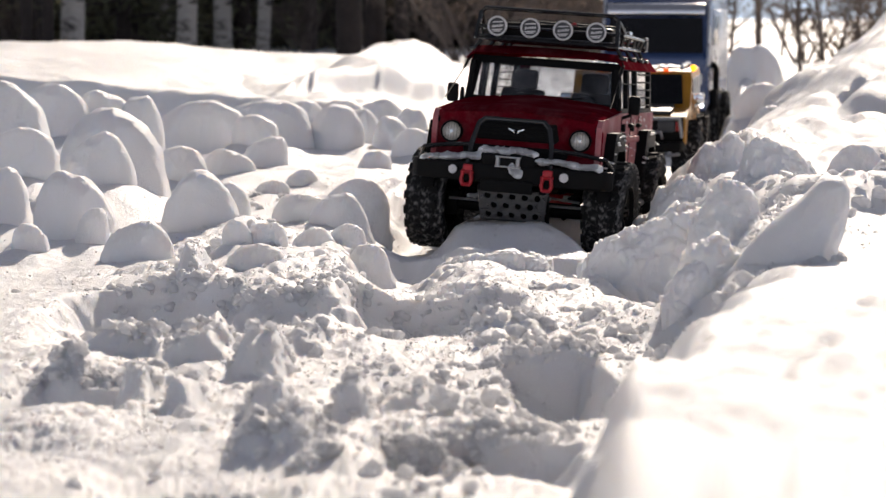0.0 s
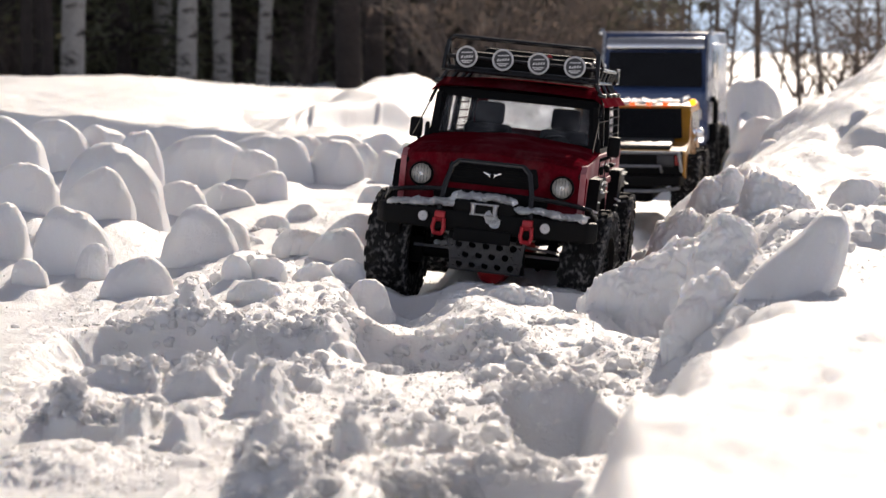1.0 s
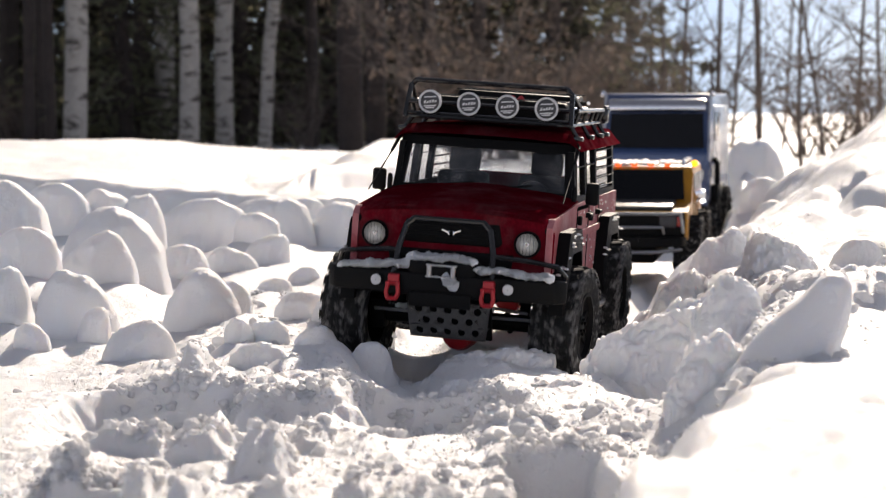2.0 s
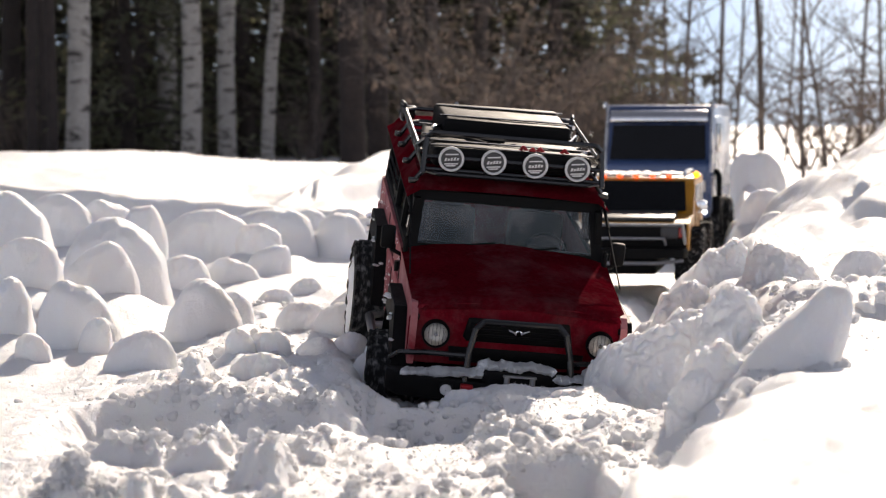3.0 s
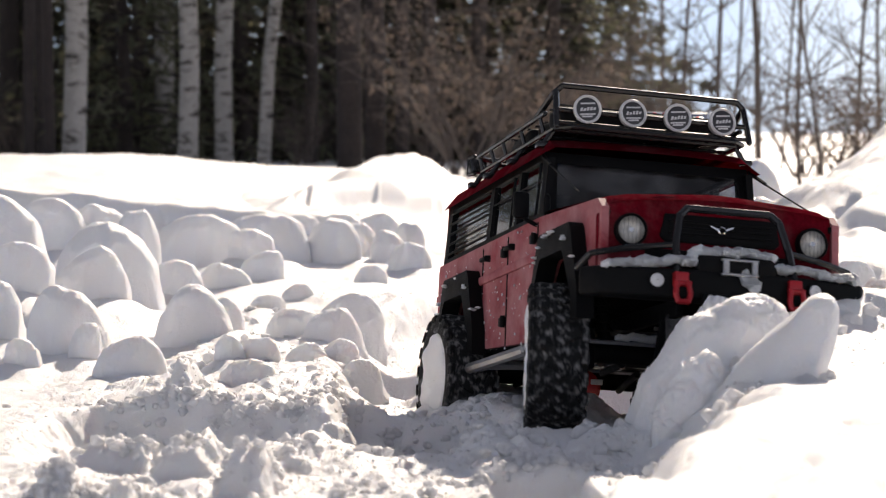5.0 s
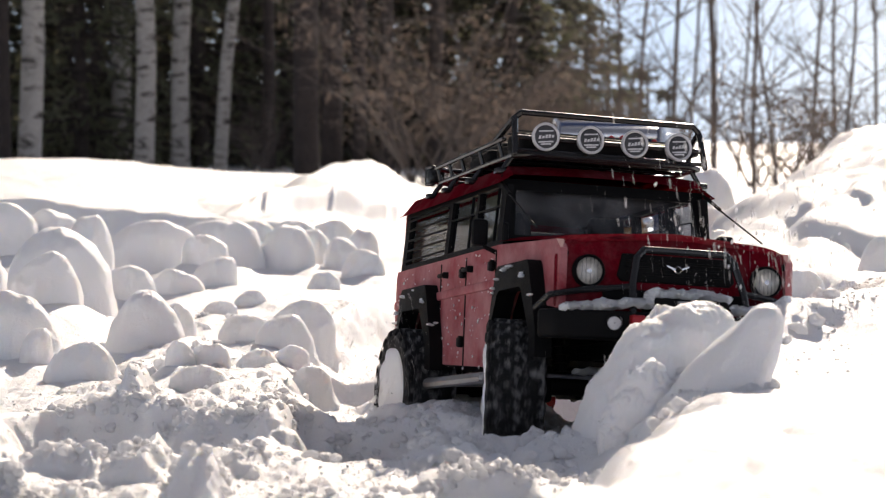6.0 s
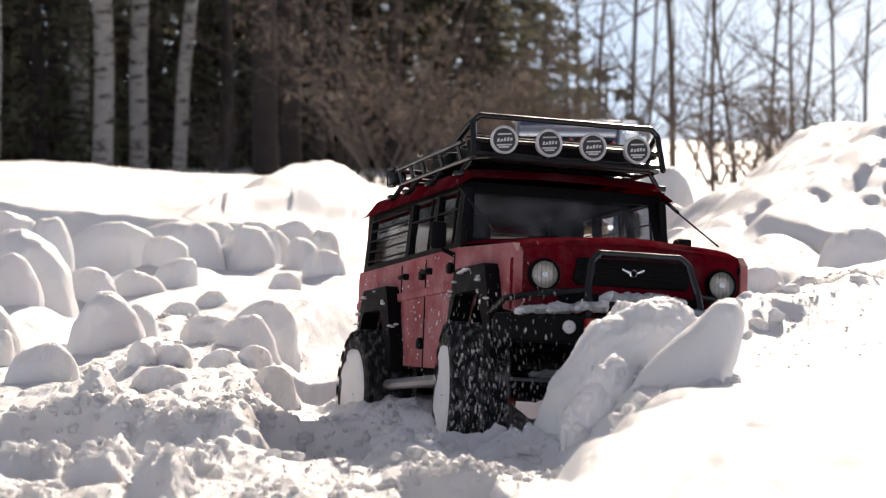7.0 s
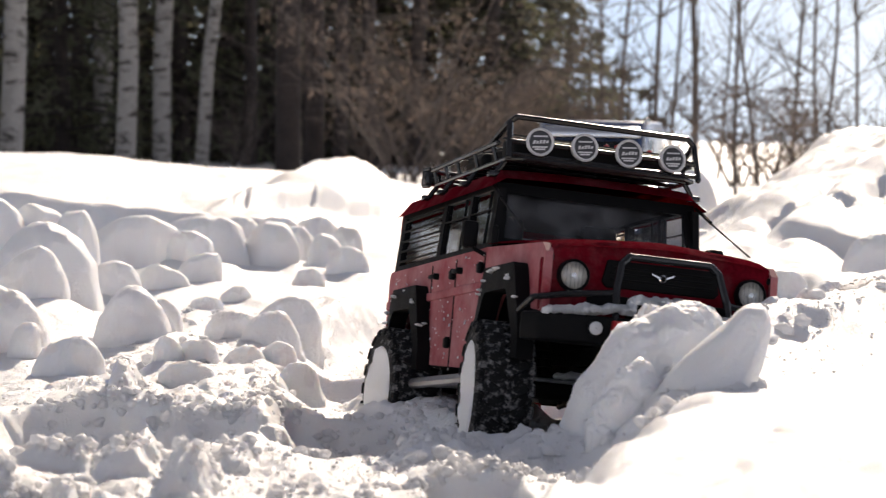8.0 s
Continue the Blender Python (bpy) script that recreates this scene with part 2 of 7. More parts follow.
def prism(bm, poly, axis, a, b, bev=0.0, seg=2):
    """Extrudes a polygon given in the two other axes from a to b along axis."""
    def p3(u, v, w):
        return {'x': (w, u, v), 'y': (u, w, v), 'z': (u, v, w)}[axis]
    lo = [bm.verts.new(p3(u, v, a)) for u, v in poly]
    hi = [bm.verts.new(p3(u, v, b)) for u, v in poly]
    n = len(poly)
    fs = [bm.faces.new(lo), bm.faces.new(hi)]
    for i in range(n):
        fs.append(bm.faces.new((lo[i], lo[(i + 1) % n], hi[(i + 1) % n], hi[i])))
    if bev:
        es = list({e for f in fs for e in f.edges})
        bmesh.ops.bevel(bm, geom=es, offset=bev, segments=seg, profile=0.5, affect='EDGES')


def ring(bm, poly_out, poly_in, axis, a, b):
    """A frame: the band between two polygons of equal count, extruded from a to b."""
    def p3(u, v, w):
        return {'x': (w, u, v), 'y': (u, w, v), 'z': (u, v, w)}[axis]
    n = len(poly_out)
    V = [[bm.verts.new(p3(u, v, w)) for u, v in P] for P in (poly_out, poly_in) for w in (a, b)]
    oa, ob_, ia, ib = V
    for i in range(n):
        j = (i + 1) % n
        bm.faces.new((oa[i], oa[j], ia[j], ia[i]))
        bm.faces.new((ob_[i], ob_[j], ib[j], ib[i]))
        bm.faces.new((oa[i], oa[j], ob_[j], ob_[i]))
        bm.faces.new((ia[i], ia[j], ib[j], ib[i]))


def lathe(bm, prof, axis='y', seg=32):
    """Turns a profile of (radius, along) round an axis."""
    rings = []
    for r, w in prof:
        row = []
        for k in range(seg):
            a = 2 * math.pi * k / seg
            u, v = r * math.cos(a), r * math.sin(a)
            row.append(bm.verts.new({'y': (u, w, v), 'x': (w, u, v), 'z': (u, v, w)}[axis]))
        rings.append(row)
    for A, B in zip(rings, rings[1:]):
        for k in range(seg):
            j = (k + 1) % seg
            bm.faces.new((A[k], A[j], B[j], B[k]))
    return rings

FPX, YS = 4200.0, 1.4  # lens in widths of 1568, and how deep the plan lies

# ---- snow ground: one sheet out to the horizon ----


def hash2(i, j, s):
    n = (i * 374761393 + j * 668265263 + s * 974634777) & 0x7FFFFFFF
    n = ((n ^ (n >> 13)) * 1274126177) & 0x7FFFFFFF
    return ((n ^ (n >> 16)) & 0xFFFF) / 65535.0


def vnoise(x, y, s=0):
    xi, yi = np.floor(x).astype(np.int64), np.floor(y).astype(np.int64)
    u, v = x - xi, y - yi
    u, v = u * u * u * (u * (u * 6 - 15) + 10), v * v * v * (v * (v * 6 - 15) + 10)
    a, b = hash2(xi, yi, s), hash2(xi + 1, yi, s)
    c, d = hash2(xi, yi + 1, s), hash2(xi + 1, yi + 1, s)
    return (a * (1 - u) + b * u) * (1 - v) + (c * (1 - u) + d * u) * v


def fbm(x, y, s=0, octaves=4, gain=0.5):
    t, a, n = 0.0, 1.0, 0.0
    for k in range(octaves):
        t = t + a * (vnoise(x * 2 ** k, y * 2 ** k, s + k) - 0.5)
        n += a
        a *= gain
    return t / n * 2


def billow(x, y, s=0, octaves=4):
    t, a, n = 0.0, 1.0, 0.0
    for k in range(octaves):
        t = t + a * np.sqrt(np.abs(2 * vnoise(x * 2 ** k, y * 2 ** k, s + k) - 1) + 1e-4)
        n += a
        a *= 0.5
    return t / n


def domes(x, y, s=0):
    """Rounded crumbs packed side by side: 1 at the middle of a crumb, 0 between them."""
    xi, yi = np.floor(x).astype(np.int64), np.floor(y).astype(np.int64)
    best = np.full(x.shape, 9.0)
    for i in (-1, 0, 1):
        for j in (-1, 0, 1):
            px = xi + i + hash2(xi + i, yi + j, s)
            py = yi + j + hash2(xi + i, yi + j, s + 7)
            rad = 0.45 + 0.6 * hash2(xi + i, yi + j, s + 13)
            best = np.minimum(best, ((x - px) ** 2 + (y - py) ** 2) / (rad * rad))
    return np.sqrt(np.clip(1 - best, 0, 1))


def smooth(a, b, x):
    t = np.clip((x - a) / (b - a), 0, 1)
    return t * t * (3 - 2 * t)


TRACK_Y = [0.0, 1.15, 1.25, 1.33, 1.42, 1.6, 1.75, 2.0, 2.3, 2.6, 3.3, 4.2, 6.0, 9.0]
TRACK_X = [0.02, 0.02, 0.05, 0.11, 0.145, 0.11, 0.09, 0.085, 0.15, 0.23, 0.40, 0.56, 0.85, 1.5]
TRACK_W = [0.03, 0.06, 0.09, 0.16, 0.205, 0.195, 0.185, 0.155, 0.15, 0.15, 0.16, 0.17, 0.2, 0.2]
FLOOR_Y = [0.0, 1.12, 1.24, 1.33, 1.42, 1.52, 1.62, 1.730, 1.757, 1.85, 1.95, 2.05, 2.3, 2.6, 3.0, 9.0]
FLOOR_Z = [0.080, 0.078, 0.068, 0.056, 0.048, 0.038, 0.026, 0.021, 0.050, 0.045, 0.037, 0.030, 0.016, -0.004, -0.010, -0.01]
EDGE_Y = [0.3, 0.53, 0.60, 0.70, 0.79, 0.92, 1.02, 1.12, 1.2, 1.27, 1.34, 1.40, 1.55, 1.75, 1.9, 2.2, 2.6, 3.3, 4.2, 6.0]
EDGE_X = [-0.02, -0.012, 0.005, 0.034, 0.062, 0.105, 0.128, 0.135, 0.138, 0.16, 0.26, 0.335, 0.32, 0.28, 0.24, 0.29, 0.38, 0.57, 0.74, 1.05]
EDGE_W = [0.06, 0.055, 0.055, 0.06, 0.07, 0.08, 0.09, 0.10, 0.11, 0.12, 0.11, 0.10, 0.10, 0.11, 0.12, 0.12, 0.12, 0.14, 0.14, 0.15]


def at(px, py, d):
    """The place at plan depth d on the sight line px, py of a level eye 0.30 m high."""
    return Vector(((px - 784) / FPX * d * YS, d * YS, 0.30 - (py - 230) / FPX * d * YS))


# lumps of snow: sight lines of their sides, top and foot, plan depth, where the peak stands (-1 to 1), how square the back is
LUMPS_ROW = [
    (262, 438, 384, 484, 2.70, 0.15, 3.2), (395, 562, 379, 474, 2.88, 0.10, 2.8), (540, 650, 388, 482, 2.92, 0.00, 2.3), (606, 692, 394, 480, 3.05, -0.25, 2.1),
    (668, 738, 404, 482, 2.95, -0.1, 2.2), (690, 765, 392, 474, 3.10, 0.0, 2.2), (508, 585, 377, 424, 3.25, 0.0, 2.2), (565, 655, 378, 424, 3.32, 0.0, 2.4), (632, 722, 377, 428, 3.36, 0.0, 2.4),
    (415, 500, 404, 460, 2.62, 0.0, 2.4), (428, 514, 442, 504, 2.52, 0.35, 2.2),
]
LUMPS_LEFT = [
    (30, 160, 356, 450, 2.45, 0.0, 2.4), (115, 240, 364, 452, 2.50, 0.0, 2.0), (200, 290, 370, 472, 2.44, -0.2, 2.0), (95, 292, 396, 568, 2.06, 0.05, 2.0), (84, 234, 440, 554, 1.93, 0.25, 1.6),
    (-30, 99, 431, 514, 1.85, 0.1, 2.3), (-90, 75, 345, 455, 2.10, 0.1, 2.0), (-60, 44, 505, 605, 1.66, 0.1, 2.1), (270, 374, 462, 530, 2.30, 0.1, 2.0), (360, 458, 467, 514, 2.36, -0.1, 2.0), (510, 570, 500, 534, 2.30, 0.1, 1.9),
]
LUMPS_NEAR = [
    (54, 204, 512, 646, 1.63, -0.05, 2.2), (130, 190, 572, 648, 1.60, 0.1, 2.1), (280, 434, 502, 630, 1.76, -0.12, 1.45), (380, 448, 524, 600, 1.84, 0.0, 1.8), (172, 306, 598, 678, 1.53, 0.1, 1.9),
    (396, 452, 594, 640, 1.55, 0.0, 2.2), (436, 512, 596, 646, 1.56, 0.0, 2.6), (402, 510, 634, 694, 1.47, 0.0, 2.2), (486, 590, 544, 598, 1.90, 0.1, 1.9), (566, 696, 518, 602, 1.95, 0.0, 2.0), (552, 660, 545, 616, 1.86, 0.1, 1.9),
]
LUMPS_BANK = [
    (1232, 1388, 516, 692, 1.21, -0.05, 1.5), (1205, 1335, 622, 715, 1.14, 0.2, 1.7), (1318, 1510, 448, 600, 1.86, -0.35, 1.5), (1228, 1352, 440, 540, 2.03, 0.1, 1.8), (1155, 1285, 512, 640, 1.93, 0.2, 1.8),
    (1290, 1402, 275, 352, 4.6, 0.0, 2.0), (1340, 1402, 382, 442, 2.75, 0.0, 2.2), (1500, 1610, 542, 618, 1.30, -0.4, 1.9), 
    (1315, 1402, 344, 412, 3.3, 0.0, 2.2),
]
LUMPS_SMALL = [
    (455, 520, 520, 548, 2.2, 0.0, 2.0), (20, 85, 600, 650, 1.55, 0.0, 2.0), (640, 700, 466, 505, 2.5, 0.0, 2.0), (700, 780, 428, 480, 2.75, 0.0, 2.0), (588, 655, 598, 640, 1.72, 0.0, 2.0),
    (516, 600, 606, 660, 1.62, 0.0, 1.8), (615, 700, 636, 690, 1.58, 0.2, 1.8), (1480, 1580, 452, 520, 2.0, 0.0, 2.0), (1560, 1680, 470, 590, 1.75, 0.0, 2.0), (1640, 1800, 380, 480, 2.2, 0.0, 2.0),
]
LUMPS = LUMPS_ROW + LUMPS_LEFT + LUMPS_NEAR + LUMPS_BANK + LUMPS_SMALL
# trodden hollows and thrown-up clumps: sight lines of their sides, crest and foot, seed
HOLLOWS = [(165, 432, 712, 810, 101), (398, 585, 722, 806, 105), (598, 890, 704, 800, 111), (50, 285, 878, 946, 121), (905, 1070, 836, 956, 131), (780, 1030, 1000, 1090, 141), (690, 810, 1012, 1090, 146)]
CLUMPS = [(160, 310, 802, 852, 201), (300, 425, 798, 870, 206), (428, 518, 806, 892, 211), (205, 285, 862, 938, 216), (300, 370, 900, 956, 221), (435, 525, 920, 992, 226), (595, 665, 918, 990, 231),
          (685, 780, 928, 968, 236), (410, 565, 998, 1062, 241), (325, 370, 672, 718, 251), (92, 152, 866, 908, 256), (515, 592, 808, 852, 261), (835, 1005, 776, 822, 266)]

SKIRTS = []  # centre x, y, half width and rise of the snow that carries each lump


def ground_height(x, y):
    """The height of the snow at x, y (arrays)."""
    y = y / YS
    r = np.hypot(x, y)
    xc, hw = np.interp(y, TRACK_Y, TRACK_X), np.interp(y, TRACK_Y, TRACK_W)
    d = x - xc
    wob = fbm(x * 6, y * 6, 11) * 0.025 + fbm(x * 24, y * 20, 12, 3) * 0.012
    # open snow left of the track, rising to a smooth drift with a rounded, undercut edge
    left = np.interp(y, [0.5, 1.5, 2.0, 2.7, 3.1, 3.4], [0.082, 0.074, 0.070, 0.070, 0.078, 0.092]) + 0.010 * fbm(x * 3.0, y * 3.0, 3) + 0.018 * fbm(x * 8, y * 5, 9, 3) * smooth(1.3, 1.6, y) * smooth(3.4, 3.0, y)
    lip = y - 3.35 + 0.35 * (x + 0.2) - 0.10 * fbm(x * 2.5, y * 0.5, 4)
    endx = -0.03 + 0.05 * (y - 4) + 0.12 * fbm(x * 4, y * 3, 6)
    drift = smooth(0.0, 0.035, lip) * smooth(endx, endx - 0.17, x)
    top = np.interp(x + 0.08 * (y - 4), [-1.6, -0.8, -0.45, -0.2, 0.1], [0.085, 0.074, 0.052, 0.044, 0.046])
    left = left + drift * (top + 0.036 * smooth(3.5, 5.8, y) + 0.012 * fbm(x * 1.6, y * 0.9, 7))
    # the worn right end of the drift: slanting ribs and a second hump
    worn = drift * smooth(endx - 0.75, endx - 0.25, x)
    rib = np.abs(2 * vnoise(x * 6.5 + y * 1.6 + 0.5 * fbm(x * 4, y * 2, 72, 2), y * 0.7, 73) - 1)
    left = left - worn * (0.030 * (1 - rib) ** 1.5) + 0.022 * worn * fbm(x * 5, y * 2.2, 74, 3)
    flute = np.abs(2 * vnoise(x * 38 + 0.6 * fbm(x * 9, y * 3, 76, 2), y * 1.1, 77) - 1)
    left = left + 0.064 * smooth(0.0, 0.10, y - 4.05 - 1.2 * (x + 0.12) + 0.022 * flute) * smooth(0.24, 0.09, np.abs(x + 0.13 - 0.06 * (y - 4.2))) * smooth(7.0, 5.0, y)
    left = left + 0.004 * drift * fbm(x * 9 + y * 3, y * 2.5, 75, 3)
    left = left - 0.012 * smooth(0.10, 0.02, np.abs(lip + 0.05)) * smooth(0.1, -0.3, x)
    # right: banked snow, higher far off
    right = 0.145 + 0.022 * smooth(0.20, 0.5, x) + 0.012 * fbm(x * 3.5, y * 3.5, 5, 4, 0.3)
    right = right - 0.045 * smooth(1.35, 1.7, y) * smooth(0.8, 0.5, x - 0.2 * (y - 2)) - 0.01 * smooth(2.2, 2.8, y)
    bank = smooth(0.36, 0.72, x - (y - 2.6) * 0.25) * smooth(2.0, 2.9, y)
    right = right + bank * (0.155 + 0.03 * smooth(0.7, 1.2, x))
    right = right - 0.12 * smooth(3.4, 5.0, y) * smooth(1.6, 0.5, x - (y - 3) * 0.25)
    fold = vnoise(x * 5.5 + y * 3.2 + 0.4 * fbm(x * 5, y * 5, 13), y * 3.4 - x * 2.6, 14)
    right = right + smooth(0.30, 0.5, x - 0.12 * (y - 1.8)) * smooth(1.5, 2.2, y) * smooth(9, 5, r) * (0.032 * (np.abs(2 * fold - 1) - 0.45) + 0.022 * (np.abs(2 * vnoise(x * 12 + y * 5, y * 8 - x * 6, 17) - 1) - 0.4) + 0.010 * (np.abs(2 * vnoise(x * 22 + y * 14, y * 14 - x * 9, 18) - 1) - 0.4) + 0.010 * fbm(x * 14 + y * 8, y * 9 - x * 6, 8, 3))
    right = right + 0.007 * fbm(x * 5 + y * 3, y * 15 - x * 4, 19, 3, 0.45) * smooth(2.2, 1.4, y)
    # the near mound right of the eye, sloping down to the track
    edge, rim = np.interp(y, EDGE_Y, EDGE_X), np.interp(y, EDGE_Y, EDGE_W)
    w = smooth(edge, edge + rim, x + wob)
    near = smooth(1.2, 0.75, y)
    side = left * (1 - w) + (right + 0.008 * near) * w
    # long soft creases in the near mound
    side = side + w * near * 0.022 * (np.abs(fbm(x * 6 - y * 9, y * 3.5 + x * 6, 20, 4)) ** 0.7 - 0.3) * smooth(0.0, 0.12, x - edge) * smooth(0.2, 0.45, y) * smooth(0.7, 0.4, x)
    # the wheel track
    floor = np.interp(y + 0.030 * fbm(x * 11, y * 2, 16, 3), FLOOR_Y, FLOOR_Z) + 0.006 * fbm(x * 8, y * 8, 15)
    inside = smooth(hw + 0.03, hw - 0.03, np.abs(d) + wob) * smooth(1.08, 1.25, y)
    h = side * (1 - inside) + np.minimum(floor, side) * inside
    # drifts gathered round the lumps
    if SKIRTS:
        num, den = np.zeros_like(h), np.full_like(h, 0.12)
        for cx, cy, cw, ch in SKIRTS:
            k = np.exp(-((x - cx) / (1.25 * cw)) ** 2 - ((y * YS - cy) / (1.6 * cw)) ** 2)
            num += k * ch
            den += k
        h = h + num / den * (1 - inside * smooth(2.0, 1.8, y))
    # snow heaped between the wheels
    h = h + (0.026 - 0.022 * smooth(1.68, 1.74, y) * smooth(1.92, 1.84, y)) * inside * smooth(0.10, 0.045, np.abs(x - np.interp(y, [1.3, 1.6, 1.75, 2.0, 2.3, 3], [0.12, 0.06, 0.055, 0.075, 0.15, 0.34])) + wob) * smooth(1.3, 1.5, y)
    # two ruts and the ridge that they leave between them
    h = h - 0.010 * inside * smooth(0.045, 0.015, np.abs(np.abs(d) - 0.105)) * smooth(1.5, 1.8, y)
    # hollows trodden into the snow and clumps thrown up: a steep shaded face to the near side
    wall = np.zeros_like(h)
    D = y * YS
    near_zone = (D > 0.9) & (D < 2.6) & (np.abs(x) < 0.5)
    if near_zone.any():
        xs, ds, hs = x[near_zone], D[near_zone], h[near_zone]
        ds = ds + 0.024 * fbm(xs * 14, ds * 9, 22, 2) + 0.004 * fbm(xs * 34, ds * 34, 24, 2) + 0.0015 * fbm(xs * 48, ds * 130, 25, 2)
        knobs = 0.0075 * domes(xs * 34, ds * 30, 28) + 0.005 * domes(xs * 70, ds * 60, 29)
        ragged = 0.35 * fbm(xs * 20, ds * 16, 27, 3)
        wl = np.zeros_like(hs)
        dip, lift = np.zeros_like(hs), np.zeros_like(hs)
        for x0, x1, crest, foot, sd in HOLLOWS:
            k0, k1 = (crest - 230) / FPX, (foot - 230) / FPX
            dc = (0.300 - 0.076) / k0
            df = dc - 0.030
            zf = 0.300 - k1 * df
            cx, hx = (x0 + x1 - 1568) / 2 / FPX * dc, (x1 - x0) / 2 / FPX * dc
            u = np.abs((xs - cx) / hx) + ragged
            bend = ds + 0.02 * fbm(xs * 9, ds * 0 + sd, sd, 2)
            v = np.where(bend > df, zf + (bend - df) * 1.5, zf + (df - bend) * k1 * 1.03)
            v = v + 0.007 * fbm(xs * 13, ds * 8, sd + 3, 3)
            d0 = np.clip(0.076 - v, 0, 0.09) * smooth(1.22, 0.62, u)
            wl = np.maximum(wl, smooth(1.1, 0.9, u) * smooth(df - 0.06, df - 0.02, bend) * smooth(dc + 0.004, dc - 0.006, bend))
            dip = np.maximum(dip, d0)
        for x0, x1, crest, foot, sd in CLUMPS:
            k0, k1 = (crest - 230) / FPX, (foot - 230) / FPX
            df = (0.300 - 0.070) / k1
            dc = df + 0.030
            zc = 0.300 - k0 * dc
            cx, hx = (x0 + x1 - 1568) / 2 / FPX * dc, (x1 - x0) / 2 / FPX * dc
            u = (xs - cx) / hx + 0.6 * ragged
            hump = np.clip(1.15 - u * u, 0, 1) ** 0.8
            amp = (zc - 0.070) * hump * (1 + 0.5 * ragged)
            s1 = np.clip((ds - df) / 0.030, 0, 1)
            s2 = np.clip((ds - dc) / 0.10, 0, 1)
            amp = np.clip(0.60 * amp + knobs * 0.95 * hump, 0, 0.045)
            lift = np.maximum(lift, amp * s1 ** 0.7 * (1 - s2 * s2 * (3 - 2 * s2)))
        h[near_zone] = hs - dip * np.clip(1 - lift / 0.02, 0, 1) + lift
        wall[near_zone] = wl
    # the crest of snow thrown up along the far side of the track
    crest = smooth(1.12, 1.3, y) * smooth(2.5, 2.1, y) * np.exp(-((x - edge - 0.085 + 1.5 * wob) / 0.075) ** 2)
    h = h + crest * 0.038 * (0.9 + 0.8 * fbm(x * 7, y * 7, 171, 3))
    # ploughed, crumbled zones
    rough = smooth(0.36, 0.20, np.abs(x + 0.03 + wob)) * smooth(2.1, 1.6, y) * smooth(0.45, 0.7, y)
    rough = rough * (1 - 0.9 * smooth(-0.05, 0.05, x - edge) * smooth(1.2, 1.08, y))
    rough = np.maximum(rough, 0.6 * smooth(0.16, 0.06, np.abs(x - edge - 0.06)) * smooth(3.2, 1.9, y) * smooth(1.1, 1.3, y))
    rough = np.maximum(rough, 0.45 * smooth(0.16, 0.05, np.abs(d + hw + 0.05)) * smooth(3.2, 2.2, y) * smooth(1.1, 1.5, y))
    rough = rough * (1 - 0.8 * wall)
    wx, wy = x + 0.03 * fbm(x * 8, y * 8, 23, 2), y + 0.03 * fbm(x * 8, y * 8, 26, 2)
    big = billow(wx * 5.2 + 3, wy * 6.5, 21, 4)
    h = h + rough * (0.013 * (0.62 - big) + 0.008 * fbm(wx * 15, wy * 15, 31, 4, 0.55) + 0.006 * domes(wx * 26, wy * 32, 36) * smooth(-0.1, 0.2, fbm(x * 6, y * 7, 37, 2)) + 0.0022 * (0.5 - billow(wx * 42, wy * 48, 41, 3)))
    crumb = rough * smooth(-0.1, 0.4, fbm(x * 9, y * 12, 45, 3) + 0.08)
    Y = y * YS
    h = h + crumb * (0.0034 * domes(wx * 48, Y * 40 + wx * 9, 46) + 0.0023 * domes(wx * 105 + 0.3 * fbm(x * 40, y * 40, 49, 2), Y * 95, 47)) + rough * 0.0010 * domes(x * 210, Y * 190, 48)
    # everywhere a light grain and wind ripples
    h = h + 0.0012 * fbm(x * 60, y * 60, 51, 3) * smooth(6, 2, r) + 0.004 * fbm(x * 9 + y * 4, y * 7, 61, 3) * smooth(10, 3, r) * (1 - 0.85 * w * smooth(1.35, 1.1, y))
    # behind the drift the land falls away to the wood
    h = h * (1 - 0.75 * smooth(6.0, 8.5, r)) + smooth(12, 60, r) * 0.05 * (1 + fbm(x * 0.3, y * 0.3, 81, 3))
    return h


def lump_rise():
    got = []
    for x0, x1, top, bot, d, peak, square in LUMPS:
        a, b = at(x0, top, d), at(x1, bot, d)
        w, h = (b.x - a.x) / 2, a.z - b.z
        if x0 > 1150 and d < 1.5:
            continue
        cx, cy = (a.x + b.x) / 2 - 0.15 * w, d * YS + (0.75 * w if x0 < 800 else 0.4 * w)
        base = float(ground_height(np.array([cx]), np.array([d * YS]))[0])
        got.append((cx, cy, w, min(max(b.z + (0.17 if x0 < 800 else 0.25) * h - base, -0.03), 0.13 if x0 < 800 else 0.10)))
    return got


def clod_places(rng, n, lo, hi):
    """Where loose clods lie: in the trampled snow before the track and on its banks."""
    got = []
    while len(got) < n:
        y = 0.72 + 1.5 * rng.random() ** 1.3
        xc, hw = np.interp(y, TRACK_Y, TRACK_X), np.interp(y, TRACK_Y, TRACK_W)
        if rng.random() < 0.55:
            x = rng.normal(-0.02, 0.15) * (0.5 + 0.5 * y)
        else:
            x = xc + (hw + rng.normal(0.02, 0.05)) * (1 if rng.random() < 0.6 else -1)
        if (y < 1.15 and x > 0.02 + 0.14 * (y - 0.75)) or abs(x) > 0.45 or (abs(x - xc) < hw - 0.02 and y > 1.4):
            continue
        got.append((x, y * YS, lo + (hi - lo) * rng.random() ** 4.0))
    return got


SKIRTS += lump_rise()


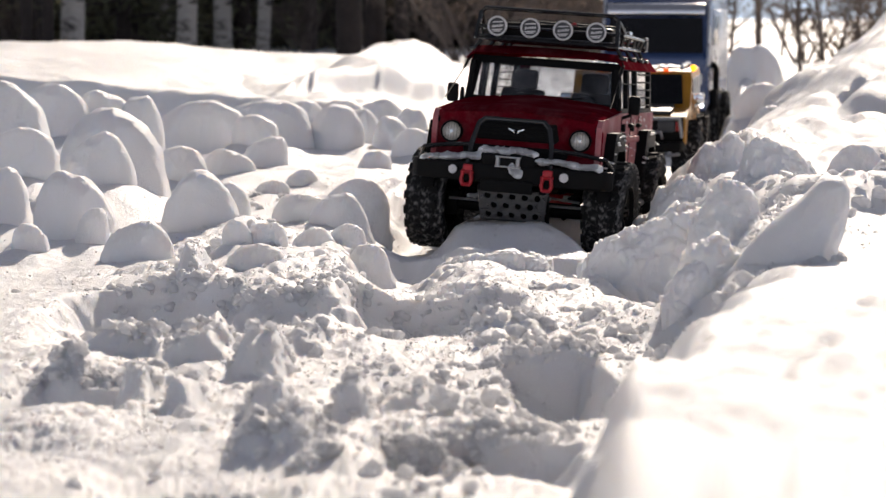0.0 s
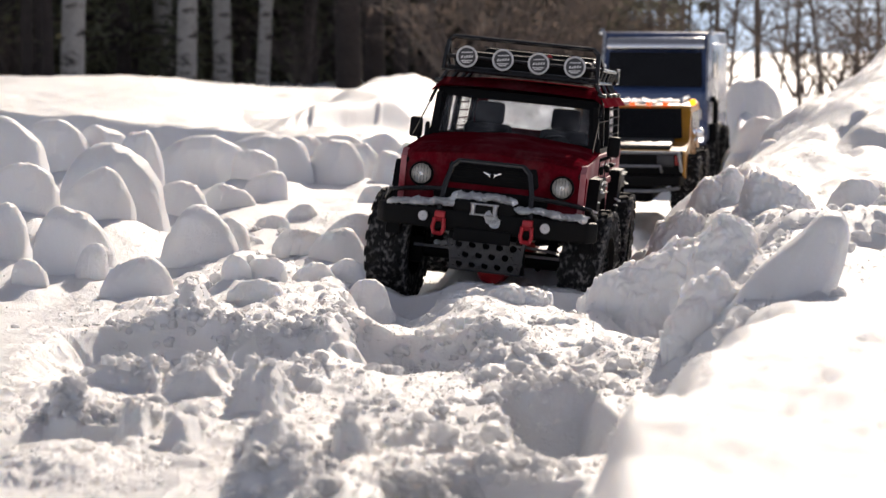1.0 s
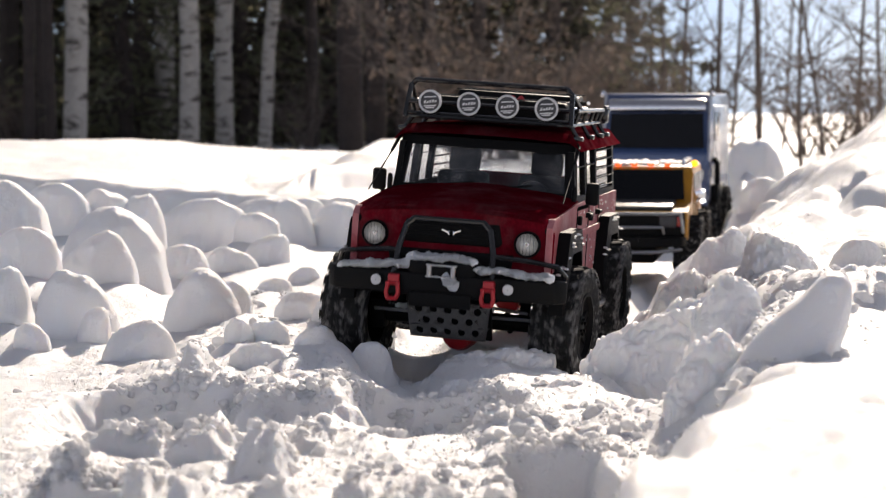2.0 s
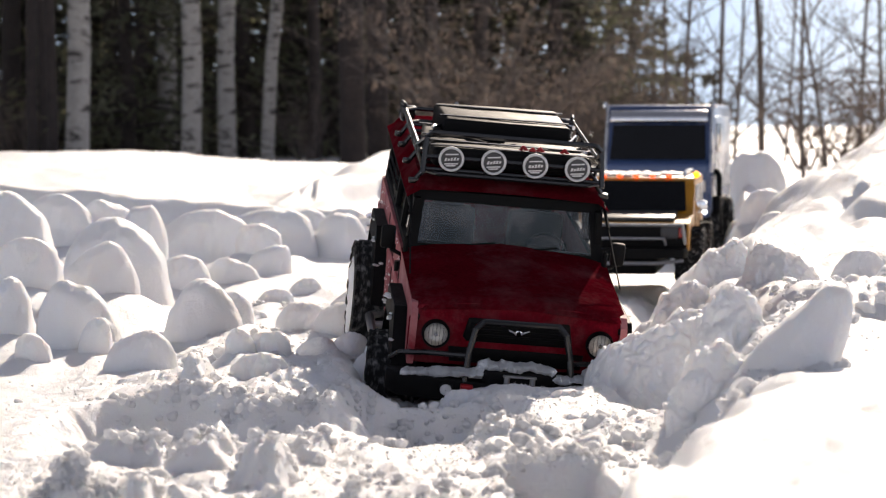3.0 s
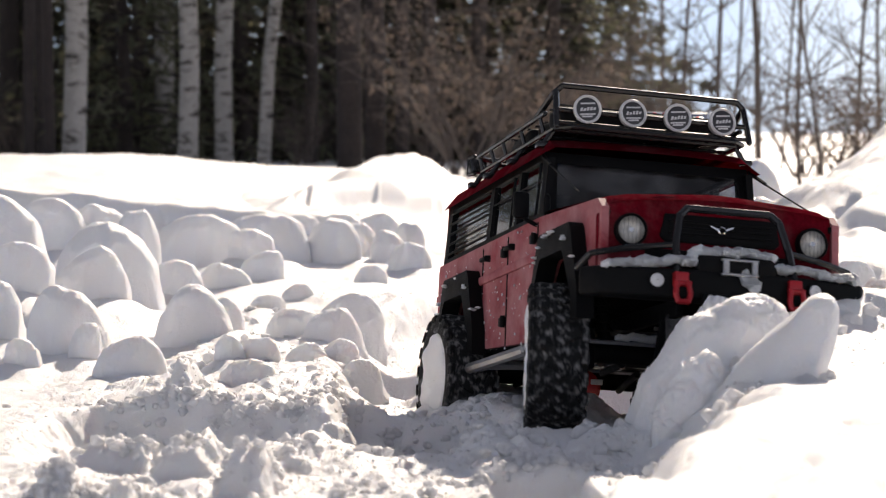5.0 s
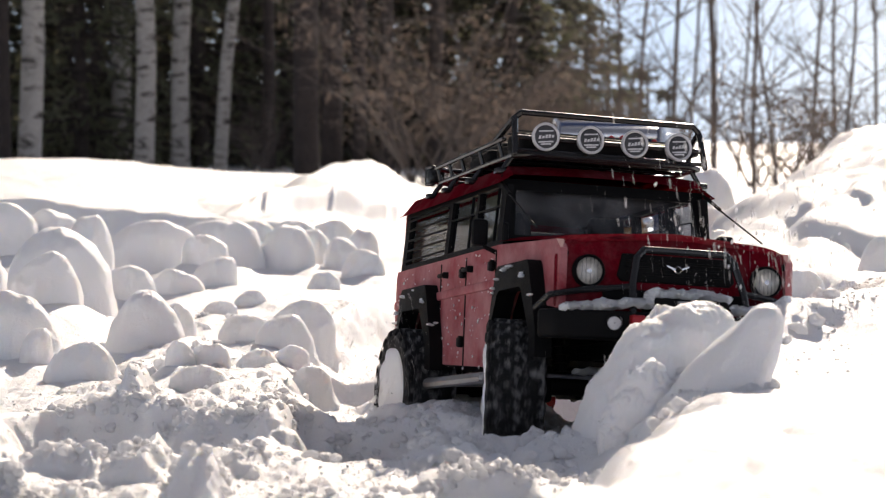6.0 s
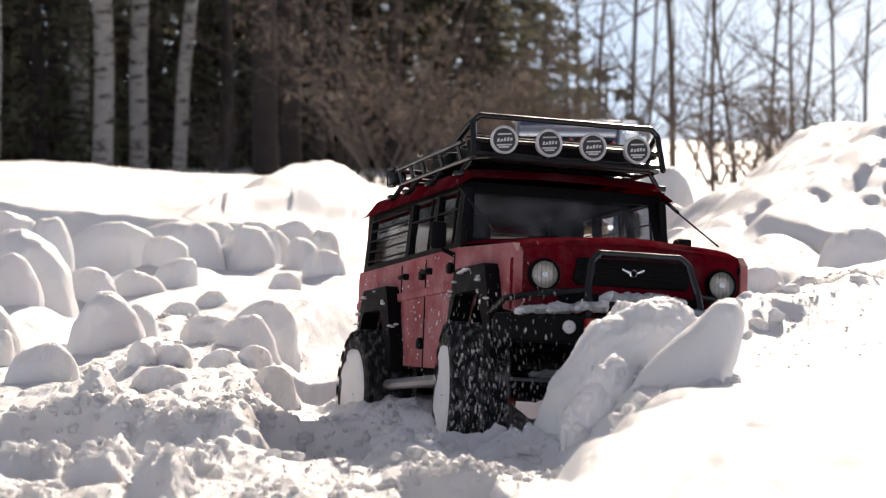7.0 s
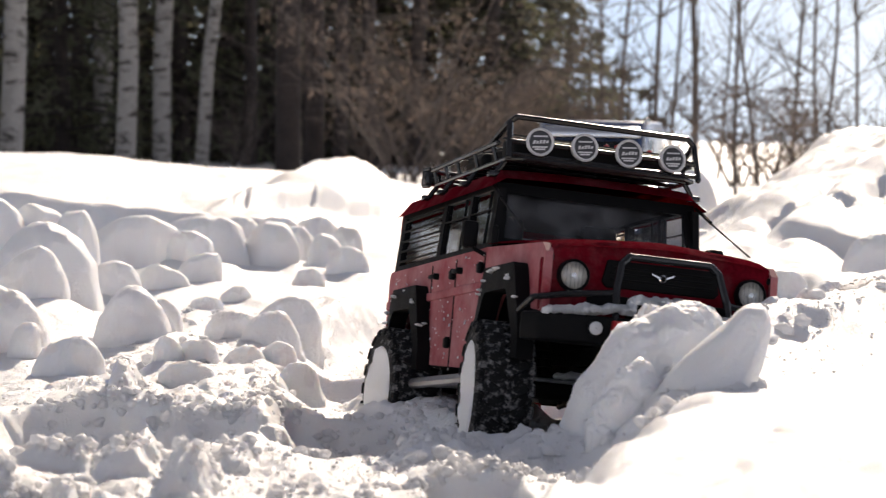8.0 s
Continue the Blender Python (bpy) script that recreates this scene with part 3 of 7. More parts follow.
def make_ground():
    th = np.concatenate([np.radians(np.arange(-180, -20, 4.0)), np.radians(np.arange(-20, -12, 0.5)), np.radians(np.linspace(-12, 13.5, 660)),
                         np.radians(np.arange(14, 22, 0.5)), np.radians(np.arange(24, 180, 4.0))])
    rr = np.concatenate([[0.02, 0.1, 0.2, 0.35, 0.5, 0.65], np.geomspace(0.8, 1.15, 50)[:-1], np.linspace(1.15, 2.9, 640)[:-1], np.geomspace(2.9, 6.3, 210), np.geomspace(6.4, 28, 90), np.geomspace(30, 1200, 45)])
    R, T = np.meshgrid(rr, th, indexing='ij')
    X, Y = R * np.sin(T), R * np.cos(T)
    Z = ground_height(X, Y)
    # loose clods: small domes pressed into the crumbled snow
    rng = np.random.default_rng(5)
    base, ths = Z.copy(), th
    for x0, y0, sz in clod_places(rng, 260, 0.003, 0.013):
        rad, ang = math.hypot(x0, y0), math.atan2(x0, y0)
        i0, i1 = np.searchsorted(rr, rad - 1.4 * sz), np.searchsorted(rr, rad + 1.4 * sz)
        j0, j1 = np.searchsorted(ths, ang - 1.4 * sz / rad), np.searchsorted(ths, ang + 1.4 * sz / rad)
        if i1 - i0 < 2 or j1 - j0 < 2:
            continue
        gx, gy = X[i0:i1, j0:j1], Y[i0:i1, j0:j1]
        f = 0.6 / sz
        q = np.hypot((gx - x0) / sz, (gy - y0) / sz) + 0.22 * fbm(gx * f, gy * f, 91, 3)
        Z[i0:i1, j0:j1] = np.maximum(Z[i0:i1, j0:j1], base[i0:i1, j0:j1] + sz * 0.5 * np.sqrt(np.clip(1 - q * q, 0, 1)) - 0.1 * sz)
    nr, na = R.shape
    co = np.stack([X, Y, Z], -1).reshape(-1, 3)
    idx = np.arange(nr * na).reshape(nr, na)
    nxt = np.roll(idx, -1, axis=1)
    quads = np.stack([idx[:-1], idx[1:], nxt[1:], nxt[:-1]], -1).reshape(-1, 4)
    me = bpy.data.meshes.new("ground")
    me.vertices.add(len(co))
    me.vertices.foreach_set("co", co.astype(np.float32).ravel())
    me.loops.add(quads.size)
    me.loops.foreach_set("vertex_index", quads.astype(np.int32).ravel())
    me.polygons.add(len(quads))
    me.polygons.foreach_set("loop_start", np.arange(0, quads.size, 4, dtype=np.int32))
    me.polygons.foreach_set("use_smooth", np.ones(len(quads), dtype=bool))
    me.update(calc_edges=True)
    me.validate()
    if me.polygons[1000].normal.z < 0:
        me.flip_normals()
    me.materials.append(SNOW)
    return tagged(new("ground", me), "deep white sunlit snow with a ploughed wheel track", "snow", kind="structure")


ground = make_ground()


def hz(x, y):
    return float(ground_height(np.array([x]), np.array([y]))[0])


def snow_lump(x0, x1, top, bottom, d, seed, peak=0.0, square=2.0, crumbly=0.0, name="snow_lump"):
    """A block of snow between the sight lines x0, x1, top, bottom at depth d: a steep near face, a rounded back, a long tail."""
    a, b = at(x0, top, d), at(x1, bottom, d)
    w, h = (b.x - a.x) / 2, a.z - b.z
    c = Vector(((a.x + b.x) / 2, d * YS, b.z))
    nu, nv = (170, 120) if crumbly else ((72, 48) if d < 2.4 else (56, 36))
    off = Vector((seed * 3.1, seed * 1.7, seed * 0.9))
    face, tail = 0.42 * h + 0.10 * w, 0.55 * w + 0.35 * h
    bm = bmesh.new()
    rows = []
    for i in range(nu + 1):
        u = -1.16 + 2.32 * i / nu
        t = (u - peak) / (1 - peak) if u > peak else (peak - u) / (1 + peak)
        e = square + 0.35 if u > peak else 0.7 * square + 0.6
        t = abs(t)
        crest = (1 - t ** e) ** (1 / (0.15 + 0.95 * e)) if t < 1 else -1.6 * (t - 1)
        crest += 0.07 * noise.noise(Vector((u * 1.9, seed * 1.3, 0)))
        row = []
        for j in range(nv + 1):
            v = -1 + 2 * j / nv  # -1 foot of the face, 0 crest, 1 end of the tail
            if v < 0:
                q = 1 + v
                z = crest * (math.sin(q * math.pi / 2) ** 0.62 if q > 0 else 0) - 0.50 * (1 - q) ** 3
                y = -face * (1 - q ** 1.5) * (0.55 + 0.45 * math.sqrt(max(0.0, 1 - min(1.0, u * u)))) + face
            else:
                z = crest * (1 - 0.9 * v ** 1.7) - 0.45 * v ** 3
                y = face + tail * v
            bow = (0.35 * w) * min(1.3, u * u)  # the face bows round to the back at its sides
            p = Vector((u * w + 0.10 * h * z * math.sin(seed * 2.4), y + bow, z * h))
            f = p + off
            k = w * (0.11 * noise.noise(f * (1.1 / w)) + 0.05 * noise.noise(f * (2.6 / w)) + 0.02 * noise.noise(f * (6.0 / w)))
            k += 0.0016 * noise.noise(f * 60) + (0.0010 + 0.0016 * math.exp(-(v / 0.25) ** 2)) * abs(noise.noise(f * 170))
            if crumbly:
                k += crumbly * (0.013 * abs(noise.noise(f * 26)) + 0.009 * abs(noise.noise(f * 60)) + 0.005 * abs(noise.noise(f * 140)) - 0.006)
            p += Vector((0.3 * (u / 1.2), -0.75 if v < 0.1 else 0.1, 0.6)).normalized() * k
            row.append(bm.verts.new(p))
        rows.append(row)
    for A, B in zip(rows, rows[1:]):
        for j in range(nv):
            bm.faces.new((A[j], A[j + 1], B[j + 1], B[j]))
    # close it underneath
    under = [[bm.verts.new((A[j].co.x, A[j].co.y, -0.8 * h - 0.01)) for j in (0, nv)] for A in rows]
    for i in range(nu):
        bm.faces.new((rows[i][0], rows[i + 1][0], under[i + 1][0], under[i][0]))
        bm.faces.new((rows[i][nv], rows[i + 1][nv], under[i + 1][1], under[i][1]))
        bm.faces.new((under[i][0], under[i + 1][0], under[i + 1][1], under[i][1]))
    for i in (0, nu):
        bm.faces.new([*rows[i], under[i][1], under[i][0]])
    ob = part(name, bm, SNOWCAKE, angle=75)
    ob.location = c
    return tagged(ob, "crumbled heap of white snow beside the track" if crumbly else "rounded lump of white snow half buried in the drift", "snow lump", "snow lumps beside the track")


for i, (x0, x1, top, bot, d, peak, square) in enumerate(LUMPS):
    snow_lump(x0, x1, top, bot, d, i + 1, peak, square, 0.8 if 1150 < x0 < 1340 and d < 2.2 else 0.0)

# snow that the wagon moves: the wedge before its bumper, the bank beside the track, ridges across it
pushed_snow = snow_lump(1158, 1475, 512, 760, 1.165, 77, 0.38, 1.7, 0.35, "pushed_snow")
tagged(pushed_snow, "smooth wedge of snow shoved up by the bumper", "snow lump")
bank_snow = snow_lump(1040, 1330, 556, 705, 1.46, 81, 0.75, 1.3, 1.1, "bank_snow")
tagged(bank_snow, "crumbled snow bank along the wheel track", "snow lump")
RIDGES = []
for k, (x0, x1, top, foot, d) in enumerate(((780, 990, 652, 704, 1.60), (905, 1080, 706, 764, 1.43), (775, 880, 700, 756, 1.46))):
    RIDGES.append(snow_lump(x0, x1, top, foot, d, 85 + k, 0.0, 2.6, 0.8, "snow_ridge"))
    tagged(RIDGES[-1], "crumbled ridge of snow across the wheel track", "snow ridge", "ridges across the track")


def make_fin():
    """The upright slab of snow, a fin with a rounded tip, wide at its foot."""
    outline = [(1318, 720), (1335, 672), (1372, 628), (1420, 572), (1462, 528), (1488, 512), (1512, 512), (1528, 528), (1530, 556), (1521, 605), (1511, 655), (1520, 720)]
    d = 1.10
    ctl = [at(px, py, d) for px, py in outline]
    d = d * YS
    n = len(ctl)
    pts = []
    for i in range(n):
        p0, p1, p2, p3 = ctl[i - 1], ctl[i], ctl[(i + 1) % n], ctl[(i + 2) % n]
        for k in range(5):
            t = k / 5
            pts.append(0.5 * (2 * p1 + (p2 - p0) * t + (2 * p0 - 5 * p1 + 4 * p2 - p3) * t * t + (3 * p1 - p0 - 3 * p2 + p3) * t ** 3))
    bm = bmesh.new()
    n, m = len(pts), 22
    # rings shrink towards a spine that runs up the slab
    foot, tip = Vector((sum(p.x for p in ctl) / len(ctl) - 0.004, 0, ctl[0].z)), (ctl[5] + ctl[6]) / 2
    rows = []
    for j in range(m + 1):
        a = math.pi * j / m
        k = math.sin(a) ** 0.75 if 0 < j < m else 0.01
        row = []
        for p in pts:
            t = min(1.0, max(0.0, (p.z - foot.z) / (tip.z - foot.z)))
            sx, sz = foot.x + (tip.x - foot.x) * t * 0.85, foot.z + (tip.z - foot.z) * t * 0.8
            thick = 0.046 - 0.026 * t
            row.append(bm.verts.new((sx + (p.x - sx) * k, d + 0.03 - math.cos(a) * thick + 0.03 * (1 - t) * math.sin(a), sz + (p.z - sz) * k)))
        rows.append(row)
    for A, B in zip(rows, rows[1:]):
        for i in range(n):
            bm.faces.new((A[i], A[(i + 1) % n], B[(i + 1) % n], B[i]))
    for row in (rows[0], rows[-1]):
        bm.faces.new(row)
    bmesh.ops.subdivide_edges(bm, edges=list(bm.edges), cuts=1, use_grid_fill=True, smooth=0.3)
    for k in range(3):
        bmesh.ops.smooth_vert(bm, verts=bm.verts, factor=0.5, use_axis_x=True, use_axis_y=True, use_axis_z=True)
    for v in bm.verts:
        q = v.co
        v.co = q + Vector((noise.noise(q * 40), noise.noise(q * 40 + Vector((9, 0, 0))), noise.noise(q * 40 + Vector((0, 9, 0))))) * 0.0022 \
            + Vector((noise.noise(q * 300), noise.noise(q * 300 + Vector((9, 0, 0))), noise.noise(q * 300 + Vector((0, 9, 0))))) * 0.0004
    ob = part("snow_slab", bm, SNOWCAKE, angle=80)
    return tagged(ob, "upright rounded slab of snow leaning beside the track", "snow lump", "snow lumps beside the track")


make_fin()


def make_clods():
    """Loose crumbs of snow, too many to count."""
    rng = np.random.default_rng(8)
    shapes = {1: [], 2: [], 3: []}
    for sub in shapes:
        for k in range(10):
            bm = bmesh.new()
            bmesh.ops.create_icosphere(bm, subdivisions=sub, radius=1.0)
            off = Vector((k * 7.3, k, 0))
            for v in bm.verts:
                p = v.co.copy()
                v.co *= 0.8 + 0.55 * noise.noise(p * 1.1 + off) + 0.30 * abs(noise.noise(p * 2.6 - off)) + 0.16 * abs(noise.noise(p * 6 + off))
            bm.verts.index_update()
            shapes[sub].append((np.array([v.co for v in bm.verts]), np.array([[v.index for v in f.verts] for f in bm.faces])))
            bm.free()
    V, F, n = [], [], 0
    # heaps of crumbs grown together, single crumbs, and crumbs down the bank
    spots = [(x, y, sz, 0.25 * sz) for x, y, sz in clod_places(rng, 420, 0.0012, 0.0065)]
    for x, y, sz in clod_places(rng, 80, 0.006, 0.018):
        for k in range(int(6 + 10 * rng.random())):
            r = sz * (0.16 + 0.36 * rng.random() ** 2)
            a, q = rng.random() * 6.28, rng.random() ** 0.7
            spots.append((x + 1.5 * sz * q * math.cos(a), y + 0.8 * sz * q * math.sin(a), r, 0.35 * sz * (1 - q * q)))
    for k in range(800):
        y = 1.08 + 1.0 * rng.random() ** 1.4
        x = np.interp(y, EDGE_Y, EDGE_X) + np.interp(y, EDGE_Y, EDGE_W) * rng.uniform(-0.4, 1.3)
        r = 0.0012 + 0.0065 * rng.random() ** 4
        spots.append((x, y * YS, r, 0.2 * r))
    for x0, x1, crest, foot, sd in HOLLOWS + CLUMPS:
        hollow = (x0, x1, crest, foot, sd) in HOLLOWS
        dc = 0.224 / ((crest - 230) / FPX) if hollow else 0.230 / ((foot - 230) / FPX) + 0.030
        for k in range(int(0.75 * (x1 - x0))):
            px = rng.uniform(x0 - 8, x1 + 8)
            r = 0.0010 + 0.0042 * rng.random() ** 3
            spots.append(((px - 784) / FPX * dc, dc + rng.normal(0.004, 0.012), r, 0.3 * r))
    hs = ground_height(np.array([p[0] for p in spots]), np.array([p[1] for p in spots]))
    for (x, y, sz, up), h in zip(spots, hs):
        co, fa = shapes[1 if sz < 0.0022 else (2 if sz < 0.006 else 3)][rng.integers(10)]
        a = rng.random() * 6.28
        R = np.array([[math.cos(a), -math.sin(a), 0], [math.sin(a), math.cos(a), 0], [0, 0, 1]])
        V.append((co * np.array([1, 1, 0.85]) * sz) @ R.T + [x, y, h + up])
        F.append(fa + n)
        n += len(co)
    # grains scattered over all the broken snow
    k = 26000
    gy = 0.85 + 1.5 * rng.random(k) ** 1.1
    gx = np.where(rng.random(k) < 0.6, rng.normal(-0.03, 0.16, k), np.interp(gy, EDGE_Y, EDGE_X) + np.interp(gy, EDGE_Y, EDGE_W) * rng.normal(0.4, 0.8, k))
    ok = (np.abs(gx) < 0.55) & ~((gy < 1.15) & (gx > 0.06 + 0.2 * (gy - 0.75)))
    gx, gy = gx[ok], gy[ok] * YS
    gz = ground_height(gx, gy)
    gr = 0.0004 + 0.0011 * rng.random(len(gx)) ** 3
    octa = np.array([[1, 0, 0], [-1, 0, 0], [0, 1, 0], [0, -1, 0], [0, 0, 1], [0, 0, -1]], float)
    oct_f = np.array([[0, 2, 4], [2, 1, 4], [1, 3, 4], [3, 0, 4], [2, 0, 5], [1, 2, 5], [3, 1, 5], [0, 3, 5]])
    co = octa[None] * gr[:, None, None] * rng.uniform(0.6, 1.3, (len(gx), 6, 1)) + np.stack([gx, gy, gz + 0.3 * gr], -1)[:, None, :]
    V.append(co.reshape(-1, 3))
    F.append((oct_f[None] + n + 6 * np.arange(len(gx))[:, None, None]).reshape(-1, 3))
    V, F = np.concatenate(V), np.concatenate(F)
    me = bpy.data.meshes.new("snow_crumbs")
    me.from_pydata(V.tolist(), [], F.tolist())
    me.polygons.foreach_set("use_smooth", np.ones(len(F), dtype=bool))
    me.materials.append(LOOSE)
    return tagged(new("snow_crumbs", me), "loose white crumbs of snow over the trampled ground", "snow", kind="stuff")


make_clods()

# ---- the red model off-roader; X forward, Y its left, Z up, headlamp axis at x 0.24, z 0.125 ----
BX, BZ = 0.24, 0.125


def fitted(bm):
    """The wagon's own proportions: a little shorter behind the lamps, lower above them."""
    for v in bm.verts:
        if v.co.x < 0:
            v.co.x *= 0.917
        if v.co.z > 0:
            v.co.z *= 0.95
    return bm


def shifted(bm):
    fitted(bm)
    bmesh.ops.translate(bm, verts=bm.verts, vec=(BX, 0, BZ))
    return bm


def cpart(name, bm, material, parent, label="", **k):
    return part(name, shifted(bm), material, parent, label, **k)


def tyre_mesh(bm, r, w, seg=48):
    lathe(bm, [(r * 0.56, -w * 0.42), (r * 0.75, -w * 0.5), (r * 0.9, -w * 0.47), (r * 0.95, -w * 0.36), (r * 0.955, 0), (r * 0.95, w * 0.36),
               (r * 0.9, w * 0.47), (r * 0.75, w * 0.5), (r * 0.56, w * 0.42)], 'y', seg)


def tread_block_mesh(name, r, w, s):
    """One chevron of the tread with its shoulder block, at the top of the wheel's turn."""
    bm = bmesh.new()
    for m, size in ((pose(r * 0.965, s * w * 0.17, 0, s * 28, 0, 0), (r * 0.07, w * 0.42, r * 0.13)),
                    (Matrix.Rotation(-0.05, 4, 'Y') @ pose(r * 0.925, s * w * 0.44, 0, 0, 0, s * -18), (r * 0.10, w * 0.12, r * 0.17))):
        xf(bm, bmesh.ops.create_cube(bm, size=1)["verts"], m @ Matrix.Diagonal((*size, 1)))
    bmesh.ops.bevel(bm, geom=list(bm.edges), offset=r * 0.012, segments=1, affect='EDGES')
    me = bpy.data.meshes.new(name)
    bm.to_mesh(me)
    bm.free()
    me.materials.append(RUBBER)
    return me


def wheel(parent, x, y, z, r, w, rimmat, snowy=True, name="wheel", lugs=20):
    """A wheel whose own origin is its hub; the outer side is that of y's sign."""
    hub = new(name)
    hub.parent = parent
    hub.matrix_basis = pose(x, y, z)
    s = 1 if y > 0 else -1
    bm = bmesh.new()
    tyre_mesh(bm, r, w)
    part("tyre", bm, RUBBER, hub)
    for side in (-1, 1):
        me = tread_block_mesh("tread_block", r, w, side)
        for k in range(lugs):
            block = new("tread_block", me)
            block.parent = hub
            block.matrix_basis = Matrix.Rotation(-2 * math.pi * (k + (0.5 if side > 0 else 0)) / lugs, 4, 'Y')
    bm = bmesh.new()
    lathe(bm, [(r * 0.57, -s * w * 0.4), (r * 0.57, s * w * 0.44), (r * 0.52, s * w * 0.45), (r * 0.50, s * w * 0.34), (r * 0.2, s * w * 0.22), (r * 0.18, s * w * 0.36), (0.0005, s * w * 0.37)], 'y', 32)
    for k in range(6):
        a = math.pi * k / 3
        box(bm, (r * 0.34 * math.cos(a), s * w * 0.3, r * 0.34 * math.sin(a)), (r * 0.32, w * 0.08, r * 0.12), 0.0006, (0, -math.degrees(a), 0), 1)
        rod(bm, (r * 0.12 * math.cos(a), s * w * 0.36, r * 0.12 * math.sin(a)), (r * 0.12 * math.cos(a), s * w * 0.42, r * 0.12 * math.sin(a)), r * 0.03, 6)
    part("rim", bm, rimmat, hub, "black spoked rim")
    if snowy:
        bm = bmesh.new()
        lathe(bm, [(r * 0.74, s * w * 0.42), (r * 0.70, s * w * 0.50), (r * 0.60, s * w * 0.52), (r * 0.42, s * w * 0.50), (r * 0.25, s * w * 0.49), (0.0005, s * w * 0.48)], 'y', 40)
        for v in bm.verts:
            v.co.y += s * noise.noise(v.co * 60 + Vector((x * 50, y * 30, 0))) * w * 0.07 + s * noise.noise(v.co * 300) * w * 0.03
        part("snow_cake", bm, SNOWCAKE, hub, "packed snow filling the rim")
    return hub


def snow_strip(parent, pts, width, thick, seed, name="snow_cake", label="white snow lying on the bumper"):
    """Snow caked along a line of points."""
    bm = bmesh.new()
    for i in range(len(pts) - 1):
        a, b = Vector(pts[i]), Vector(pts[i + 1])
        n = max(2, int((b - a).length / 0.003))
        for k in range(n):
            p = a.lerp(b, k / n)
            q = Vector((p.x + 0.2 * width * noise.noise(p * 70 + Vector((seed, 0, 0))), p.y, p.z + 0.35 * thick * noise.noise(p * 60 + Vector((0, seed, 0)))))
            s = 1 + 0.35 * noise.noise(p * 80 + Vector((0, 0, seed)))
            ball(bm, q, 1, 2, (width * 0.45 * s, 0.006, thick * 0.42 * s))
    for v in bm.verts:
        v.co += v.normal * (0.0022 * noise.noise(v.co * 230 + Vector((seed, seed, 0))) + 0.0010 * noise.noise(v.co * 600))
    return tagged(cpart(name, bm, SNOWCAKE, parent, label), kind="stuff")


